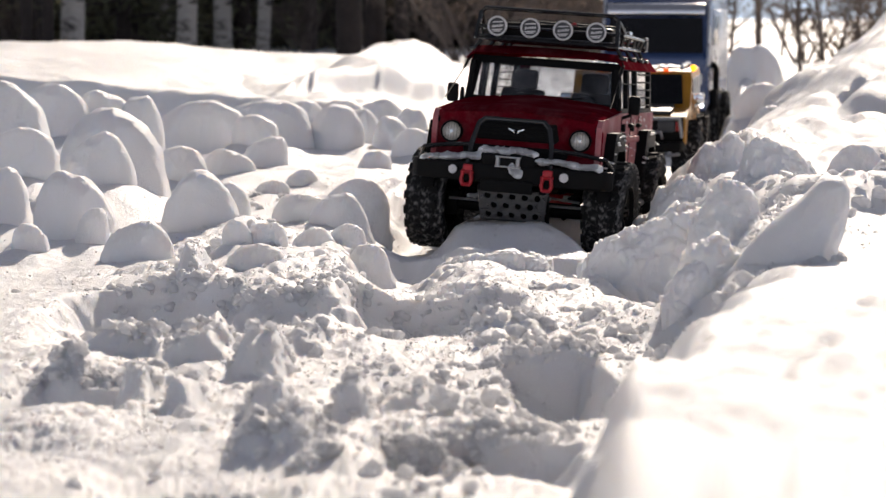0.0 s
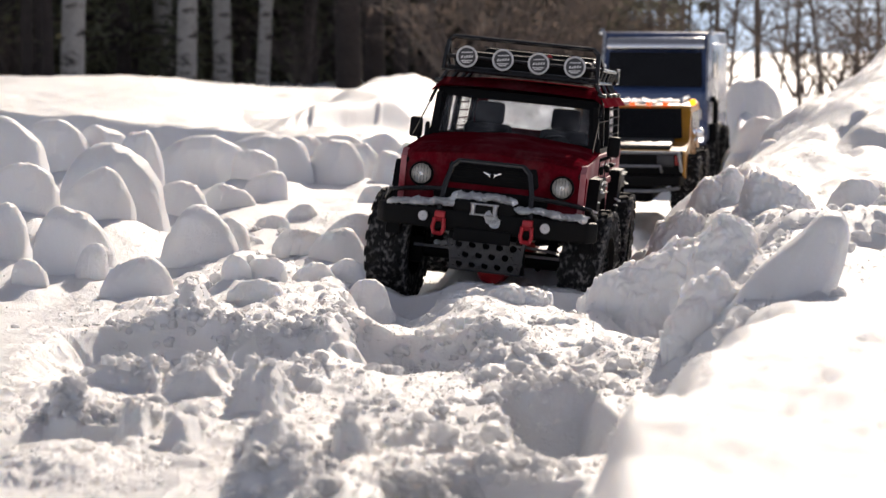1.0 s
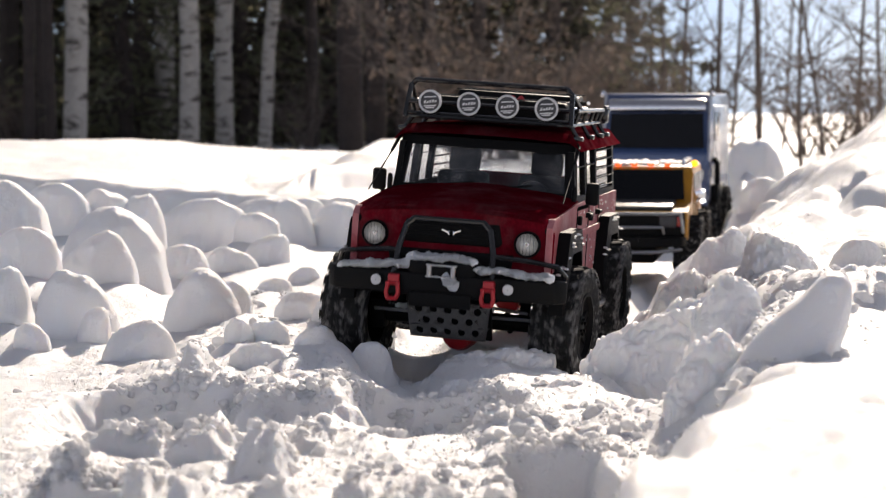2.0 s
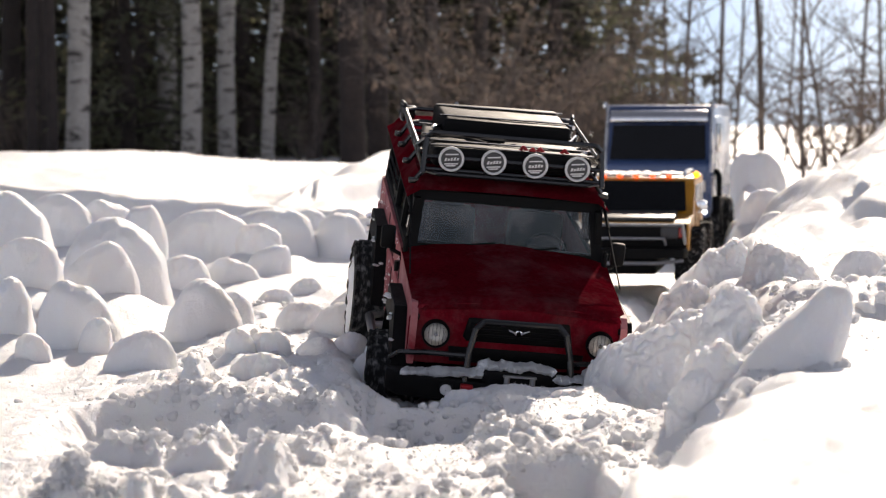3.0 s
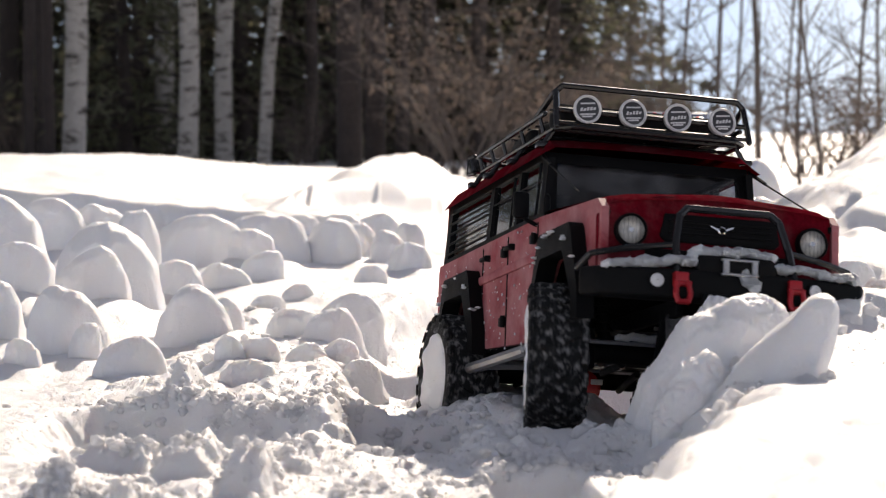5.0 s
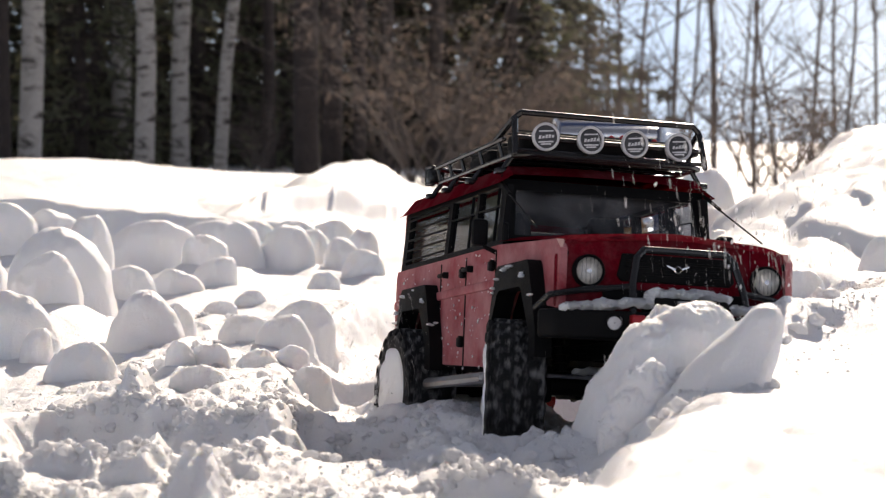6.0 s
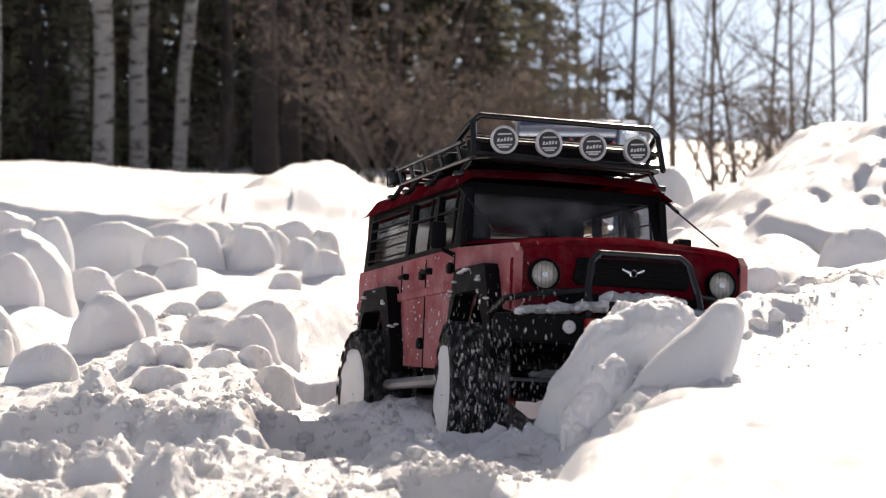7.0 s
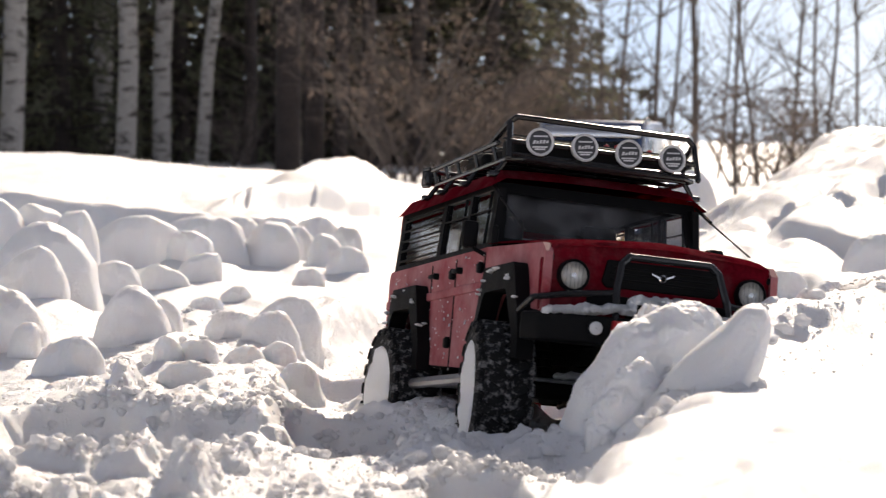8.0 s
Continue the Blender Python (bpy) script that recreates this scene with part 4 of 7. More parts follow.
def make_red_car():
    car = new("off_road_model_car")
    tagged(car, "red radio-controlled model off-road wagon with black roof rack, snow-caked", "model car")
    H = 0.0985  # half width of the tub
    # tub: side panels with wheel arches
    arch_f, arch_r, az = -0.085, -0.400, -0.062
    ar = 0.062

    def arch(cx, n=10, r=ar):
        return [(cx + r * math.cos(math.pi * k / n), az + r * 1.0 * math.sin(math.pi * k / n)) for k in range(n + 1)]
    zb = -0.072
    side = [(0.004, -0.030), (0.004, 0.018), (-0.006, 0.026), (-0.165, 0.034), (-0.506, 0.034), (-0.510, 0.026), (-0.510, zb), (arch_r - ar, zb)]
    side += [(x, z) for x, z in reversed(arch(arch_r))] + [(arch_f - ar, zb)] + [(x, z) for x, z in reversed(arch(arch_f)) if x < arch_f or z > -0.032]
    clean = []
    for q in side:
        if not clean or math.hypot(q[0] - clean[-1][0], q[1] - clean[-1][1]) > 0.0015:
            clean.append(q)
    for s in (-1, 1):
        bm = bmesh.new()
        prism(bm, clean, 'y', s * H, s * (H - 0.006))
        cpart("side_panel", bm, REDBOUNCEDUST, car, "red side panel, dusty and brightened for snow bounce")
        # pressed belt bead, door seams, hinges and handles
        bm = bmesh.new()
        prism(bm, [(-0.165, 0.004), (-0.165, -0.004), (-0.508, -0.004), (-0.508, 0.004)], 'y', s * (H - 0.001), s * (H + 0.0022), 0.0015)
        cpart("belt_bead", bm, REDBOUNCEDUST, car)
        for x in (-0.170, -0.262, -0.345):
            bm = bmesh.new()
            box(bm, (x, s * (H + 0.0002), -0.018), (0.0016, 0.0012, 0.096))
            cpart("door_seam", bm, BLACK, car)
        for x in (-0.250, -0.330):
            bm = bmesh.new()
            box(bm, (x, s * (H + 0.004), 0.018), (0.018, 0.004, 0.004), 0.0012)
            box(bm, (x + 0.007, s * (H + 0.002), 0.018), (0.004, 0.006, 0.006), 0.001)
            cpart("door_handle", bm, BLACK, car, "black door handle")
        for x in (-0.178, -0.268):
            for z in (0.016, -0.045):
                bm = bmesh.new()
                box(bm, (x, s * (H + 0.002), z), (0.010, 0.005, 0.008), 0.001)
                rod(bm, (x + 0.004, s * (H + 0.003), z - 0.005), (x + 0.004, s * (H + 0.003), z + 0.005), 0.0022, 8)
                cpart("hinge", bm, BLACK, car)
        # flares
        for cx, nm in ((arch_f, "front"), (arch_r, "rear")):
            bm = bmesh.new()
            out = [(cx + ar + 0.008, az - 0.006), (cx + ar + 0.006, az + 0.016), (cx + 0.74 * ar, az + ar + 0.006), (cx + 0.66 * ar, az + ar + 0.011),
                   (cx - 0.66 * ar, az + ar + 0.011), (cx - 0.76 * ar, az + ar + 0.005), (cx - ar - 0.006, az + 0.014), (cx - ar - 0.010, az - 0.008)]
            inn = []
            for u, v in out:
                k = (ar - 0.003) / math.hypot(u - cx, v - az)
                inn.append((cx + (u - cx) * k, az + (v - az) * k))
            n = len(out) - 1
            V = []
            for P, y in ((out, H - 0.002), (out, H + 0.012), (inn, H + 0.014), (inn, H - 0.002)):
                V.append([bm.verts.new((u, s * y, v)) for u, v in P])
            for A, B in ((V[0], V[1]), (V[1], V[2]), (V[2], V[3]), (V[3], V[0])):
                for k in range(n):
                    bm.faces.new((A[k], A[k + 1], B[k + 1], B[k]))
            for e in (0, n):
                bm.faces.new([V[j][e] for j in range(4)])
            cpart("wheel_arch", bm, BLACK, car, "black arch flare with caked snow")
            # snow on the arch
            bm = bmesh.new()
            for k in range(26):
                a = math.pi * (0.15 + 0.7 * random.random())
                ball(bm, (cx + (ar + 0.008) * math.cos(a), s * (H + 0.004 + 0.012 * random.random()), az + (ar + 0.008) * math.sin(a)), 1, 1,
                     (0.0035 * (0.4 + random.random()), 0.003, 0.0013))
            tagged(cpart("snow_cake", bm, SNOWCAKE, car), kind="stuff")
        # specks of snow stuck to the flank
        bm = bmesh.new()
        for k in range(150):
            r = 0.0005 + 0.0011 * random.random() ** 3
            ball(bm, (-0.17 - 0.33 * random.random(), s * (H + 0.0004), -0.07 + 0.10 * random.random()), 1, 1, (r, r * 0.6, r * 1.2))
        tagged(cpart("snow_speck", bm, SNOWCAKE, car, "specks of snow stuck to the paint"), kind="stuff")
        # sill tube
        bm = bmesh.new()
        tube(bm, [(-0.145, s * (H - 0.012), -0.075), (-0.155, s * (H + 0.012), -0.080), (-0.335, s * (H + 0.012), -0.080), (-0.345, s * (H - 0.012), -0.075)], 0.0048)
        tube(bm, [(-0.2, s * (H - 0.03), -0.078), (-0.2, s * (H + 0.012), -0.080)], 0.004)
        tube(bm, [(-0.3, s * (H - 0.03), -0.078), (-0.3, s * (H + 0.012), -0.080)], 0.004)
        cpart("rock_slider", bm, STEEL, car, "grey tubular side step")
    # floor and inner firewall close the tub
    bm = bmesh.new()
    box(bm, (-0.30, 0, -0.062), (0.40, 0.19, 0.006))
    box(bm, (-0.160, 0, -0.02), (0.006, 0.196, 0.09))
    box(bm, (-0.085, 0, -0.004), (0.15, 0.12, 0.03), 0.004)
    cpart("floor_pan", bm, BLACK, car)
    # bonnet: a crowned lid, lower at the front, rounded at the rim
    bm = bmesh.new()
    nx, ny = 14, 18
    g = {}
    for i in range(nx + 1):
        u = i / nx
        x = 0.006 - u * 0.172
        for j in range(ny + 1):
            v = -1 + 2 * j / ny
            half = 0.0995 - 0.002 * (1 - u)
            crown = 0.0085 * (1 - v ** 4) + 0.004 * math.exp(-(v / 0.35) ** 2)
            z = 0.026 + 0.011 * u + crown * (0.75 + 0.25 * u)
            if i == 0:
                z -= 0.006
            y = half * v
            if i == 0 and abs(v) > 0.8:
                x2 = x - 0.012 * ((abs(v) - 0.8) / 0.2) ** 2
            else:
                x2 = x - (0.012 * ((abs(v) - 0.8) / 0.2) ** 2 * (1 - u) if abs(v) > 0.8 else 0)
            g[i, j] = bm.verts.new((x2, y, z))
    for i in range(nx):
        for j in range(ny):
            bm.faces.new((g[i, j], g[i, j + 1], g[i + 1, j + 1], g[i + 1, j]))
    bmesh.ops.solidify(bm, geom=list(bm.faces), thickness=0.003)
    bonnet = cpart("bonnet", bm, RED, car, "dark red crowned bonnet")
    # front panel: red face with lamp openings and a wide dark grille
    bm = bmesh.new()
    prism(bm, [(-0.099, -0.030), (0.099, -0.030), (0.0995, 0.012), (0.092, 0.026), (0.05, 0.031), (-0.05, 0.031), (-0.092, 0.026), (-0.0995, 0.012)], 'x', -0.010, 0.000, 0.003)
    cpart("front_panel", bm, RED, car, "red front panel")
    bm = bmesh.new()
    prism(bm, [(-0.050, -0.002), (-0.046, 0.017), (0.046, 0.017), (0.050, -0.002), (0.046, -0.006), (-0.046, -0.006)], 'x', -0.002, 0.0016, 0.0012)
    grille = cpart("grille", bm, BLACK, car, "black recessed grille")
    for z in (0.001, 0.006, 0.011):
        bm = bmesh.new()
        box(bm, (0.0022, 0, z), (0.002, 0.086, 0.0018), 0.0005)
        cpart("grille_bar", bm, BLACK, grille)
    bm = bmesh.new()
    prism(bm, [(-0.06, -0.026), (-0.062, -0.012), (0.062, -0.012), (0.06, -0.026)], 'x', -0.002, 0.0014, 0.001)
    cpart("lower_grille", bm, BLACK, car)
    # chrome winged badge
    bm = bmesh.new()
    for s in (-1, 1):
        prism(bm, [(s * 0.002, 0.0064), (s * 0.0095, 0.0092), (s * 0.0095, 0.0080), (s * 0.003, 0.005)], 'x', 0.003, 0.0045)
    lathe(bm, [(0.0028, 0.003), (0.0034, 0.0045), (0.0022, 0.005), (0.0018, 0.003)], 'x', 16)
    bmesh.ops.translate(bm, verts=[v for v in bm.verts if abs(v.co.y) < 0.0036 and abs(v.co.z) < 0.0036], vec=(0, 0, 0.0055))
    cpart("badge", bm, CHROME, car, "chrome winged badge")
    # headlamps
    for s in (-1, 1):
        lamp = new("headlight")
        lamp.parent = car
        lamp.matrix_basis = pose(BX + 0.005, s * 0.075, BZ) @ Matrix.Scale(0.82, 4)
        bm = bmesh.new()
        lathe(bm, [(0.0156, -0.004), (0.0156, 0.0035), (0.0146, 0.0050), (0.0132, 0.0035), (0.0130, -0.002)], 'x', 32)
        part("bezel", bm, BLACK, lamp)
        bm = bmesh.new()
        lathe(bm, [(0.0129, 0.0025), (0.010, -0.0015), (0.005, -0.004), (0.0004, -0.0045)], 'x', 32)
        part("reflector", bm, REFLECT, lamp)
        bm = bmesh.new()
        lathe(bm, [(0.0130, 0.0030), (0.011, 0.0050), (0.007, 0.0068), (0.0004, 0.0075)], 'x', 32)
        part("lens", bm, LENS, lamp)
        for k in range(5):
            bm = bmesh.new()
            y = -0.008 + 0.004 * k
            hgt = math.sqrt(0.0125 ** 2 - y * y)
            rod(bm, (0.0052 - abs(y) * 0.15, y, -hgt), (0.0052 - abs(y) * 0.15, y, hgt), 0.0004, 5)
            part("lens_rib", bm, LENS, lamp)
        bm = bmesh.new()
        rod(bm, (-0.003, 0, 0), (0.003, 0, 0), 0.0025, 10)
        part("bulb", bm, CHROME, lamp)
        # side marker under the lamp corner
        bm = bmesh.new()
        box(bm, (0.0, s * 0.094, 0.014), (0.006, 0.007, 0.006), 0.0015)
        cpart("indicator", bm, BLACK, car)
    # bumper with winch and recovery shackles
    bm = bmesh.new()
    plan = [(0.010, -0.118), (0.026, -0.108), (0.036, -0.050), (0.040, -0.035), (0.040, 0.035), (0.036, 0.050), (0.026, 0.108), (0.010, 0.118), (0.004, 0.114), (0.010, 0.05), (0.010, -0.05), (0.004, -0.114)]
    prism(bm, plan, 'z', -0.054, -0.032, 0.003)
    prism(bm, [(0.036, -0.034), (0.040, -0.028), (0.040, 0.028), (0.036, 0.034), (0.012, 0.034), (0.012, -0.034)], 'z', -0.034, -0.020, 0.003)
    bumper = cpart("bumper", bm, BLACK, car, "black winch bumper")
    # dark strip added in place of the shaded gap below the bumper
    bm = bmesh.new()
    prism(bm, [(0.0385, -0.030), (0.0425, -0.030), (0.0425, 0.030), (0.0385, 0.030)], 'z', -0.064, -0.050, 0.001)
    cpart("gap_shade_strip", bm, BLACK, car)
    fair = new("winch_fairlead")
    fair.parent = car
    fair.matrix_basis = pose(BX + 0.042, 0, BZ - 0.029)
    bm = bmesh.new()
    for z in (-0.0055, 0.0055):
        box(bm, (0, 0, z), (0.004, 0.030, 0.0018), 0.0004)
    for y in (-0.0115, 0.0115):
        rod(bm, (0.001, y, -0.005), (0.001, y, 0.005), 0.0026, 12)
    part("roller_frame", bm, STEEL, fair, "bright chrome rollers")
    bm = bmesh.new()
    box(bm, (-0.001, 0, 0), (0.003, 0.024, 0.009))
    part("roller_gap", bm, BLACK, fair)
    for s in (-1, 1):
        sh = new("tow_shackle")
        sh.parent = car
        sh.matrix_basis = pose(BX + 0.040, s * 0.0462, BZ - 0.0465)
        bm = bmesh.new()
        box(bm, (-0.002, 0, 0.006), (0.008, 0.011, 0.011), 0.001)
        part("shackle_mount", bm, HOOKRED, sh, "red anodised mount")
        bm = bmesh.new()
        tube(bm, [(0.003, -0.0045, 0.003), (0.004, -0.006, -0.006), (0.0045, -0.004, -0.0115), (0.0045, 0.004, -0.0115), (0.004, 0.006, -0.006), (0.003, 0.0045, 0.003)], 0.0022, 8)
        rod(bm, (0.003, -0.007, 0.003), (0.003, 0.007, 0.003), 0.0016, 8)
        part("shackle_bow", bm, HOOKRED, sh, "red anodised bow")
        fog = new("fog_light")
        fog.parent = car
        fog.matrix_basis = pose(BX + 0.035, s * 0.064, BZ - 0.042, 0, 0, s * 9)
        bm = bmesh.new()
        lathe(bm, [(0.0052, -0.002), (0.0052, 0.002), (0.0045, 0.0028), (0.0004, 0.0034)], 'x', 20)
        part("lens", bm, LAMPGREY, fog, "round pale lens")
        bm = bmesh.new()
        lathe(bm, [(0.0064, -0.004), (0.0064, 0.0016), (0.0053, 0.0018), (0.0053, -0.003)], 'x', 20)
        part("bezel", bm, BLACK, fog)
    # bull bar
    bm = bmesh.new()
    tube(bm, [(0.034, -0.048, -0.034), (0.026, -0.046, -0.010), (0.020, -0.041, 0.012), (0.017, -0.034, 0.019), (0.017, 0.034, 0.019), (0.020, 0.041, 0.012), (0.026, 0.046, -0.010), (0.034, 0.048, -0.034)], 0.0032, 10)
    cpart("bull_bar", bm, GLOSSBLACK, car, "black tubular bull bar")
    for s in (-1, 1):
        bm = bmesh.new()
        tube(bm, [(0.026, s * 0.046, -0.012), (0.012, s * 0.085, -0.016), (0.004, s * 0.106, -0.020), (-0.012, s * 0.112, -0.030)], 0.0026, 8)
        cpart("side_hoop", bm, GLOSSBLACK, car)
    # snow caked on the bumper and on the nose
    snow_strip(car, [(0.026, -0.100, -0.030), (0.030, -0.060, -0.027), (0.034, -0.036, -0.024), (0.030, -0.030, -0.016)], 0.016, 0.009, 1)
    snow_strip(car, [(0.034, -0.030, -0.017), (0.034, 0.030, -0.017)], 0.016, 0.0105, 2)
    snow_strip(car, [(0.034, 0.034, -0.026), (0.028, 0.075, -0.028), (0.024, 0.104, -0.029)], 0.016, 0.009, 3)
    snow_strip(car, [(0.041, 0.006, -0.037), (0.0415, 0.014, -0.047)], 0.006, 0.016, 4)
    snow_strip(car, [(-0.062, -0.058, -0.076), (-0.060, -0.030, -0.075), (-0.058, 0.0, -0.070)], 0.008, 0.008, 5, label="snow caught on the axle")
    snow_strip(car, [(-0.060, 0.022, -0.070), (-0.060, 0.034, -0.076)], 0.008, 0.010, 6, label="snow caught on the axle")
    # skid plate with holes, differential, axles, links
    bm = bmesh.new()

    def plate(u, w):
        """u across, w down the plate, both in metres from its top middle."""
        b = w / 0.036
        return bm.verts.new((-0.004 + 0.012 * math.sin(b * 1.3) - b * 0.021, u * (1 - 0.10 * b), -0.062 - w))

    def cell(u0, u1, w0, w1, r):
        n = 16
        cu, cw, hu, hw = (u0 + u1) / 2, (w0 + w1) / 2, (u1 - u0) / 2, (w1 - w0) / 2
        out, inn = [], []
        for k in range(n):
            a = 2 * math.pi * (k + 0.5) / n
            q = min(hu / max(1e-6, abs(math.cos(a))), hw / max(1e-6, abs(math.sin(a))))
            out.append((cu + q * math.cos(a), cw + q * math.sin(a)))
            inn.append((cu + r * math.cos(a), cw + r * math.sin(a)))
        O, I = [plate(*p) for p in out], [plate(*p) for p in inn]
        for k in range(n):
            bm.faces.new((O[k], O[(k + 1) % n], I[(k + 1) % n], I[k]))
        # square off the four corners
        for su, sw in ((1, 1), (-1, 1), (-1, -1), (1, -1)):
            near = sorted(range(n), key=lambda k: (out[k][0] - cu - su * hu) ** 2 + (out[k][1] - cw - sw * hw) ** 2)[:2]
            bm.faces.new((O[near[0]], O[near[1]], plate(cu + su * hu, cw + sw * hw)))

    cu, cw = 0.0150, 0.0105
    for row in range(3):
        w0 = 0.003 + row * cw
        if row == 1:
            for k in range(4):
                cell((k - 2) * cu, (k - 1) * cu, w0, w0 + cw, 0.0040)
            ends = ((-0.0415, -2 * cu), (2 * cu, 0.0415))
        else:
            for k in range(5):
                cell((k - 2.5) * cu, (k - 1.5) * cu, w0, w0 + cw, 0.0040)
            ends = ((-0.0415, -2.5 * cu), (2.5 * cu, 0.0415))
        for u0, u1 in ends:
            bm.faces.new([plate(*p) for p in ((u0, w0), (u1, w0), (u1, w0 + cw), (u0, w0 + cw))])
    for w0, w1 in ((0.0, 0.003), (0.003 + 3 * cw, 0.036)):
        bm.faces.new([plate(*p) for p in ((-0.0415, w0), (0.0415, w0), (0.0415, w1), (-0.0415, w1))])
    bmesh.ops.remove_doubles(bm, verts=bm.verts, dist=0.0002)
    bmesh.ops.solidify(bm, geom=list(bm.faces), thickness=0.0025)
    cpart("skid_plate", bm, GREYPLATE, car, "grey perforated skid plate")
    # black sheet added behind the plate's holes to stand in for shade
    bm = bmesh.new()
    box(bm, (-0.030, 0, -0.080), (0.004, 0.080, 0.044), 0.001, (0, 22, 0))
    cpart("hole_shade_backing", bm, BLACK, car)
    for ax, nm in ((arch_f, "front_axle"), (arch_r, "rear_axle")):
        axle = new(nm)
        axle.parent = car
        axle.matrix_basis = pose(BX + ax * 0.917, 0, 0.039 if ax == arch_f else 0.048)
        bm = bmesh.new()
        rod(bm, (0, -0.092, 0), (0, 0.092, 0), 0.0085, 14)
        for s in (-1, 1):
            box(bm, (0, s * 0.084, 0), (0.024, 0.016, 0.030), 0.003)
        part("axle_tube", bm, BLACK, axle, "black axle housing")
        bm = bmesh.new()
        lathe(bm, [(0.0004, 0.026), (0.010, 0.025), (0.0185, 0.019), (0.0210, 0.010), (0.0210, -0.012), (0.012, -0.02), (0.0004, -0.021)], 'x', 24)
        for k in range(8):
            a = math.pi * k / 4
            rod(bm, (0.012, 0.016 * math.cos(a), 0.016 * math.sin(a)), (0.0215, 0.016 * math.cos(a), 0.016 * math.sin(a)), 0.0018, 6)
        dv = part("diff_cover", bm, HOOKRED, axle, "red differential cover")
        dv.location = (0.020, 0.004, -0.011)
        dv.scale = (0.85, 0.85, 0.85)
        bm = bmesh.new()
        box(bm, (0.0420, 0.014, -0.006), (0.002, 0.011, 0.005), 0.0005)
        part("badge_plate", bm, LAMPGREY, axle, "small pale plate")
        bm = bmesh.new()
        rod(bm, (0.022, -0.085, 0.006), (0.022, 0.085, 0.006), 0.0017, 8)
        rod(bm, (0.018, -0.03, 0.02), (0.018, 0.07, 0.012), 0.0016, 8)
        part("steering_link", bm, STEEL, axle, "steel steering link")
        for s in (-1, 1):
            bm = bmesh.new()
            rod(bm, (-0.005, s * 0.062, 0.004), (-0.018, s * 0.070, 0.085), 0.0055, 12)
            rod(bm, (-0.005, s * 0.062, -0.004), (-0.005, s * 0.062, 0.006), 0.003, 8)
            for k in range(9):
                t = k / 9
                c = Vector((-0.005, s * 0.062, 0.004)).lerp(Vector((-0.018, s * 0.070, 0.085)), 0.08 + 0.75 * t)
                rod(bm, c, c + Vector((-0.0003, 0, 0.0022)), 0.0078, 12)
            part("shock_absorber", bm, BLACK, axle, "coil-over shock absorber")
            bm = bmesh.new()
            sgn = -1 if nm == "front_axle" else 1
            rod(bm, (0, s * 0.05, -0.008), (sgn * 0.11, s * 0.028, -0.004), 0.0032, 8)
            part("lower_link", bm, BLACK, axle)
    bm = bmesh.new()
    rod(bm, (-0.10, 0.01, -0.068), (-0.22, 0, -0.06), 0.004, 10)
    rod(bm, (-0.385, 0.01, -0.068), (-0.27, 0, -0.06), 0.004, 10)
    cpart("driveshaft", bm, STEEL, car)
    bm = bmesh.new()
    for s in (-1, 1):
        box(bm, (-0.24, s * 0.036, -0.058), (0.50, 0.006, 0.014), 0.001)
    box(bm, (-0.245, 0, -0.060), (0.07, 0.06, 0.026), 0.004)
    cpart("chassis", bm, BLACK, car)
    # cab: windscreen frame, pillars, roof
    zt, zr = 0.034, 0.096
    yb, yt = 0.0955, 0.0905
    xb, xt = -0.166, -0.186

    def yy(z):
        return yb + (yt - yb) * (z - zt) / (zr - zt)
    bm = bmesh.new()
    V = []
    outer = [(-yb, zt), (yb, zt), (yt, zr), (-yt, zr)]
    inner = [(-yb + 0.011, zt + 0.010), (yb - 0.011, zt + 0.010), (yt - 0.010, zr - 0.010), (-yt + 0.010, zr - 0.010)]

    def sx(z):
        return xb + (xt - xb) * (z - zt) / (zr - zt)
    for P, dx in ((outer, 0.003), (outer, -0.004), (inner, -0.004), (inner, 0.003)):
        V.append([bm.verts.new((sx(z) + dx, y, z)) for y, z in P])
    for a in range(4):
        A, B = V[a], V[(a + 1) % 4]
        for k in range(4):
            bm.faces.new((A[k], A[(k + 1) % 4], B[(k + 1) % 4], B[k]))
    wsf = cpart("windscreen_frame", bm, BLACK, car, "black windscreen frame", smooth=False)
    bm = bmesh.new()
    v = [bm.verts.new((sx(z) - 0.001, y, z)) for y, z in inner]
    bm.faces.new(v)
    bmesh.ops.solidify(bm, geom=list(bm.faces), thickness=0.0012)
    cpart("windscreen", bm, GLASS, wsf, "dusty clear windscreen", smooth=False)
    for s in (-1, 1):
        bm = bmesh.new()
        tube(bm, [(sx(0.042) + 0.006, s * 0.03 - 0.03, 0.042), (sx(0.05) + 0.006, s * 0.03 + 0.02, 0.050)], 0.0012, 6)
        cpart("wiper", bm, BLACK, car)
    # side upper bodies: frames with three openings
    zwin0, zwin1 = 0.040, 0.089
    cuts = [(-0.183, -0.252), (-0.260, -0.340), (-0.352, -0.492)]
    for s in (-1, 1):
        bm = bmesh.new()

        def q(x, z):
            return (x, s * yy(z), z)
        # rails and posts
        def bar(x0, x1, z0, z1, th=0.006):
            vs = []
            for x, z in ((x0, z0), (x1, z0), (x1, z1), (x0, z1)):
                vs.append((x, s * yy(z), z))
            lo = [bm.verts.new(p) for p in vs]
            hi = [bm.verts.new((p[0], p[1] - s * th, p[2])) for p in vs]
            bm.faces.new(lo)
            bm.faces.new(hi)
            for k in range(4):
                bm.faces.new((lo[k], lo[(k + 1) % 4], hi[(k + 1) % 4], hi[k]))
        bar(-0.168, -0.506, 0.034, zwin0)
        bar(-0.186, -0.506, zwin1, zr)
        bar(-0.170, -0.183, zwin0, zwin1)
        bar(-0.252, -0.260, zwin0, zwin1)
        bar(-0.340, -0.352, zwin0, zwin1)
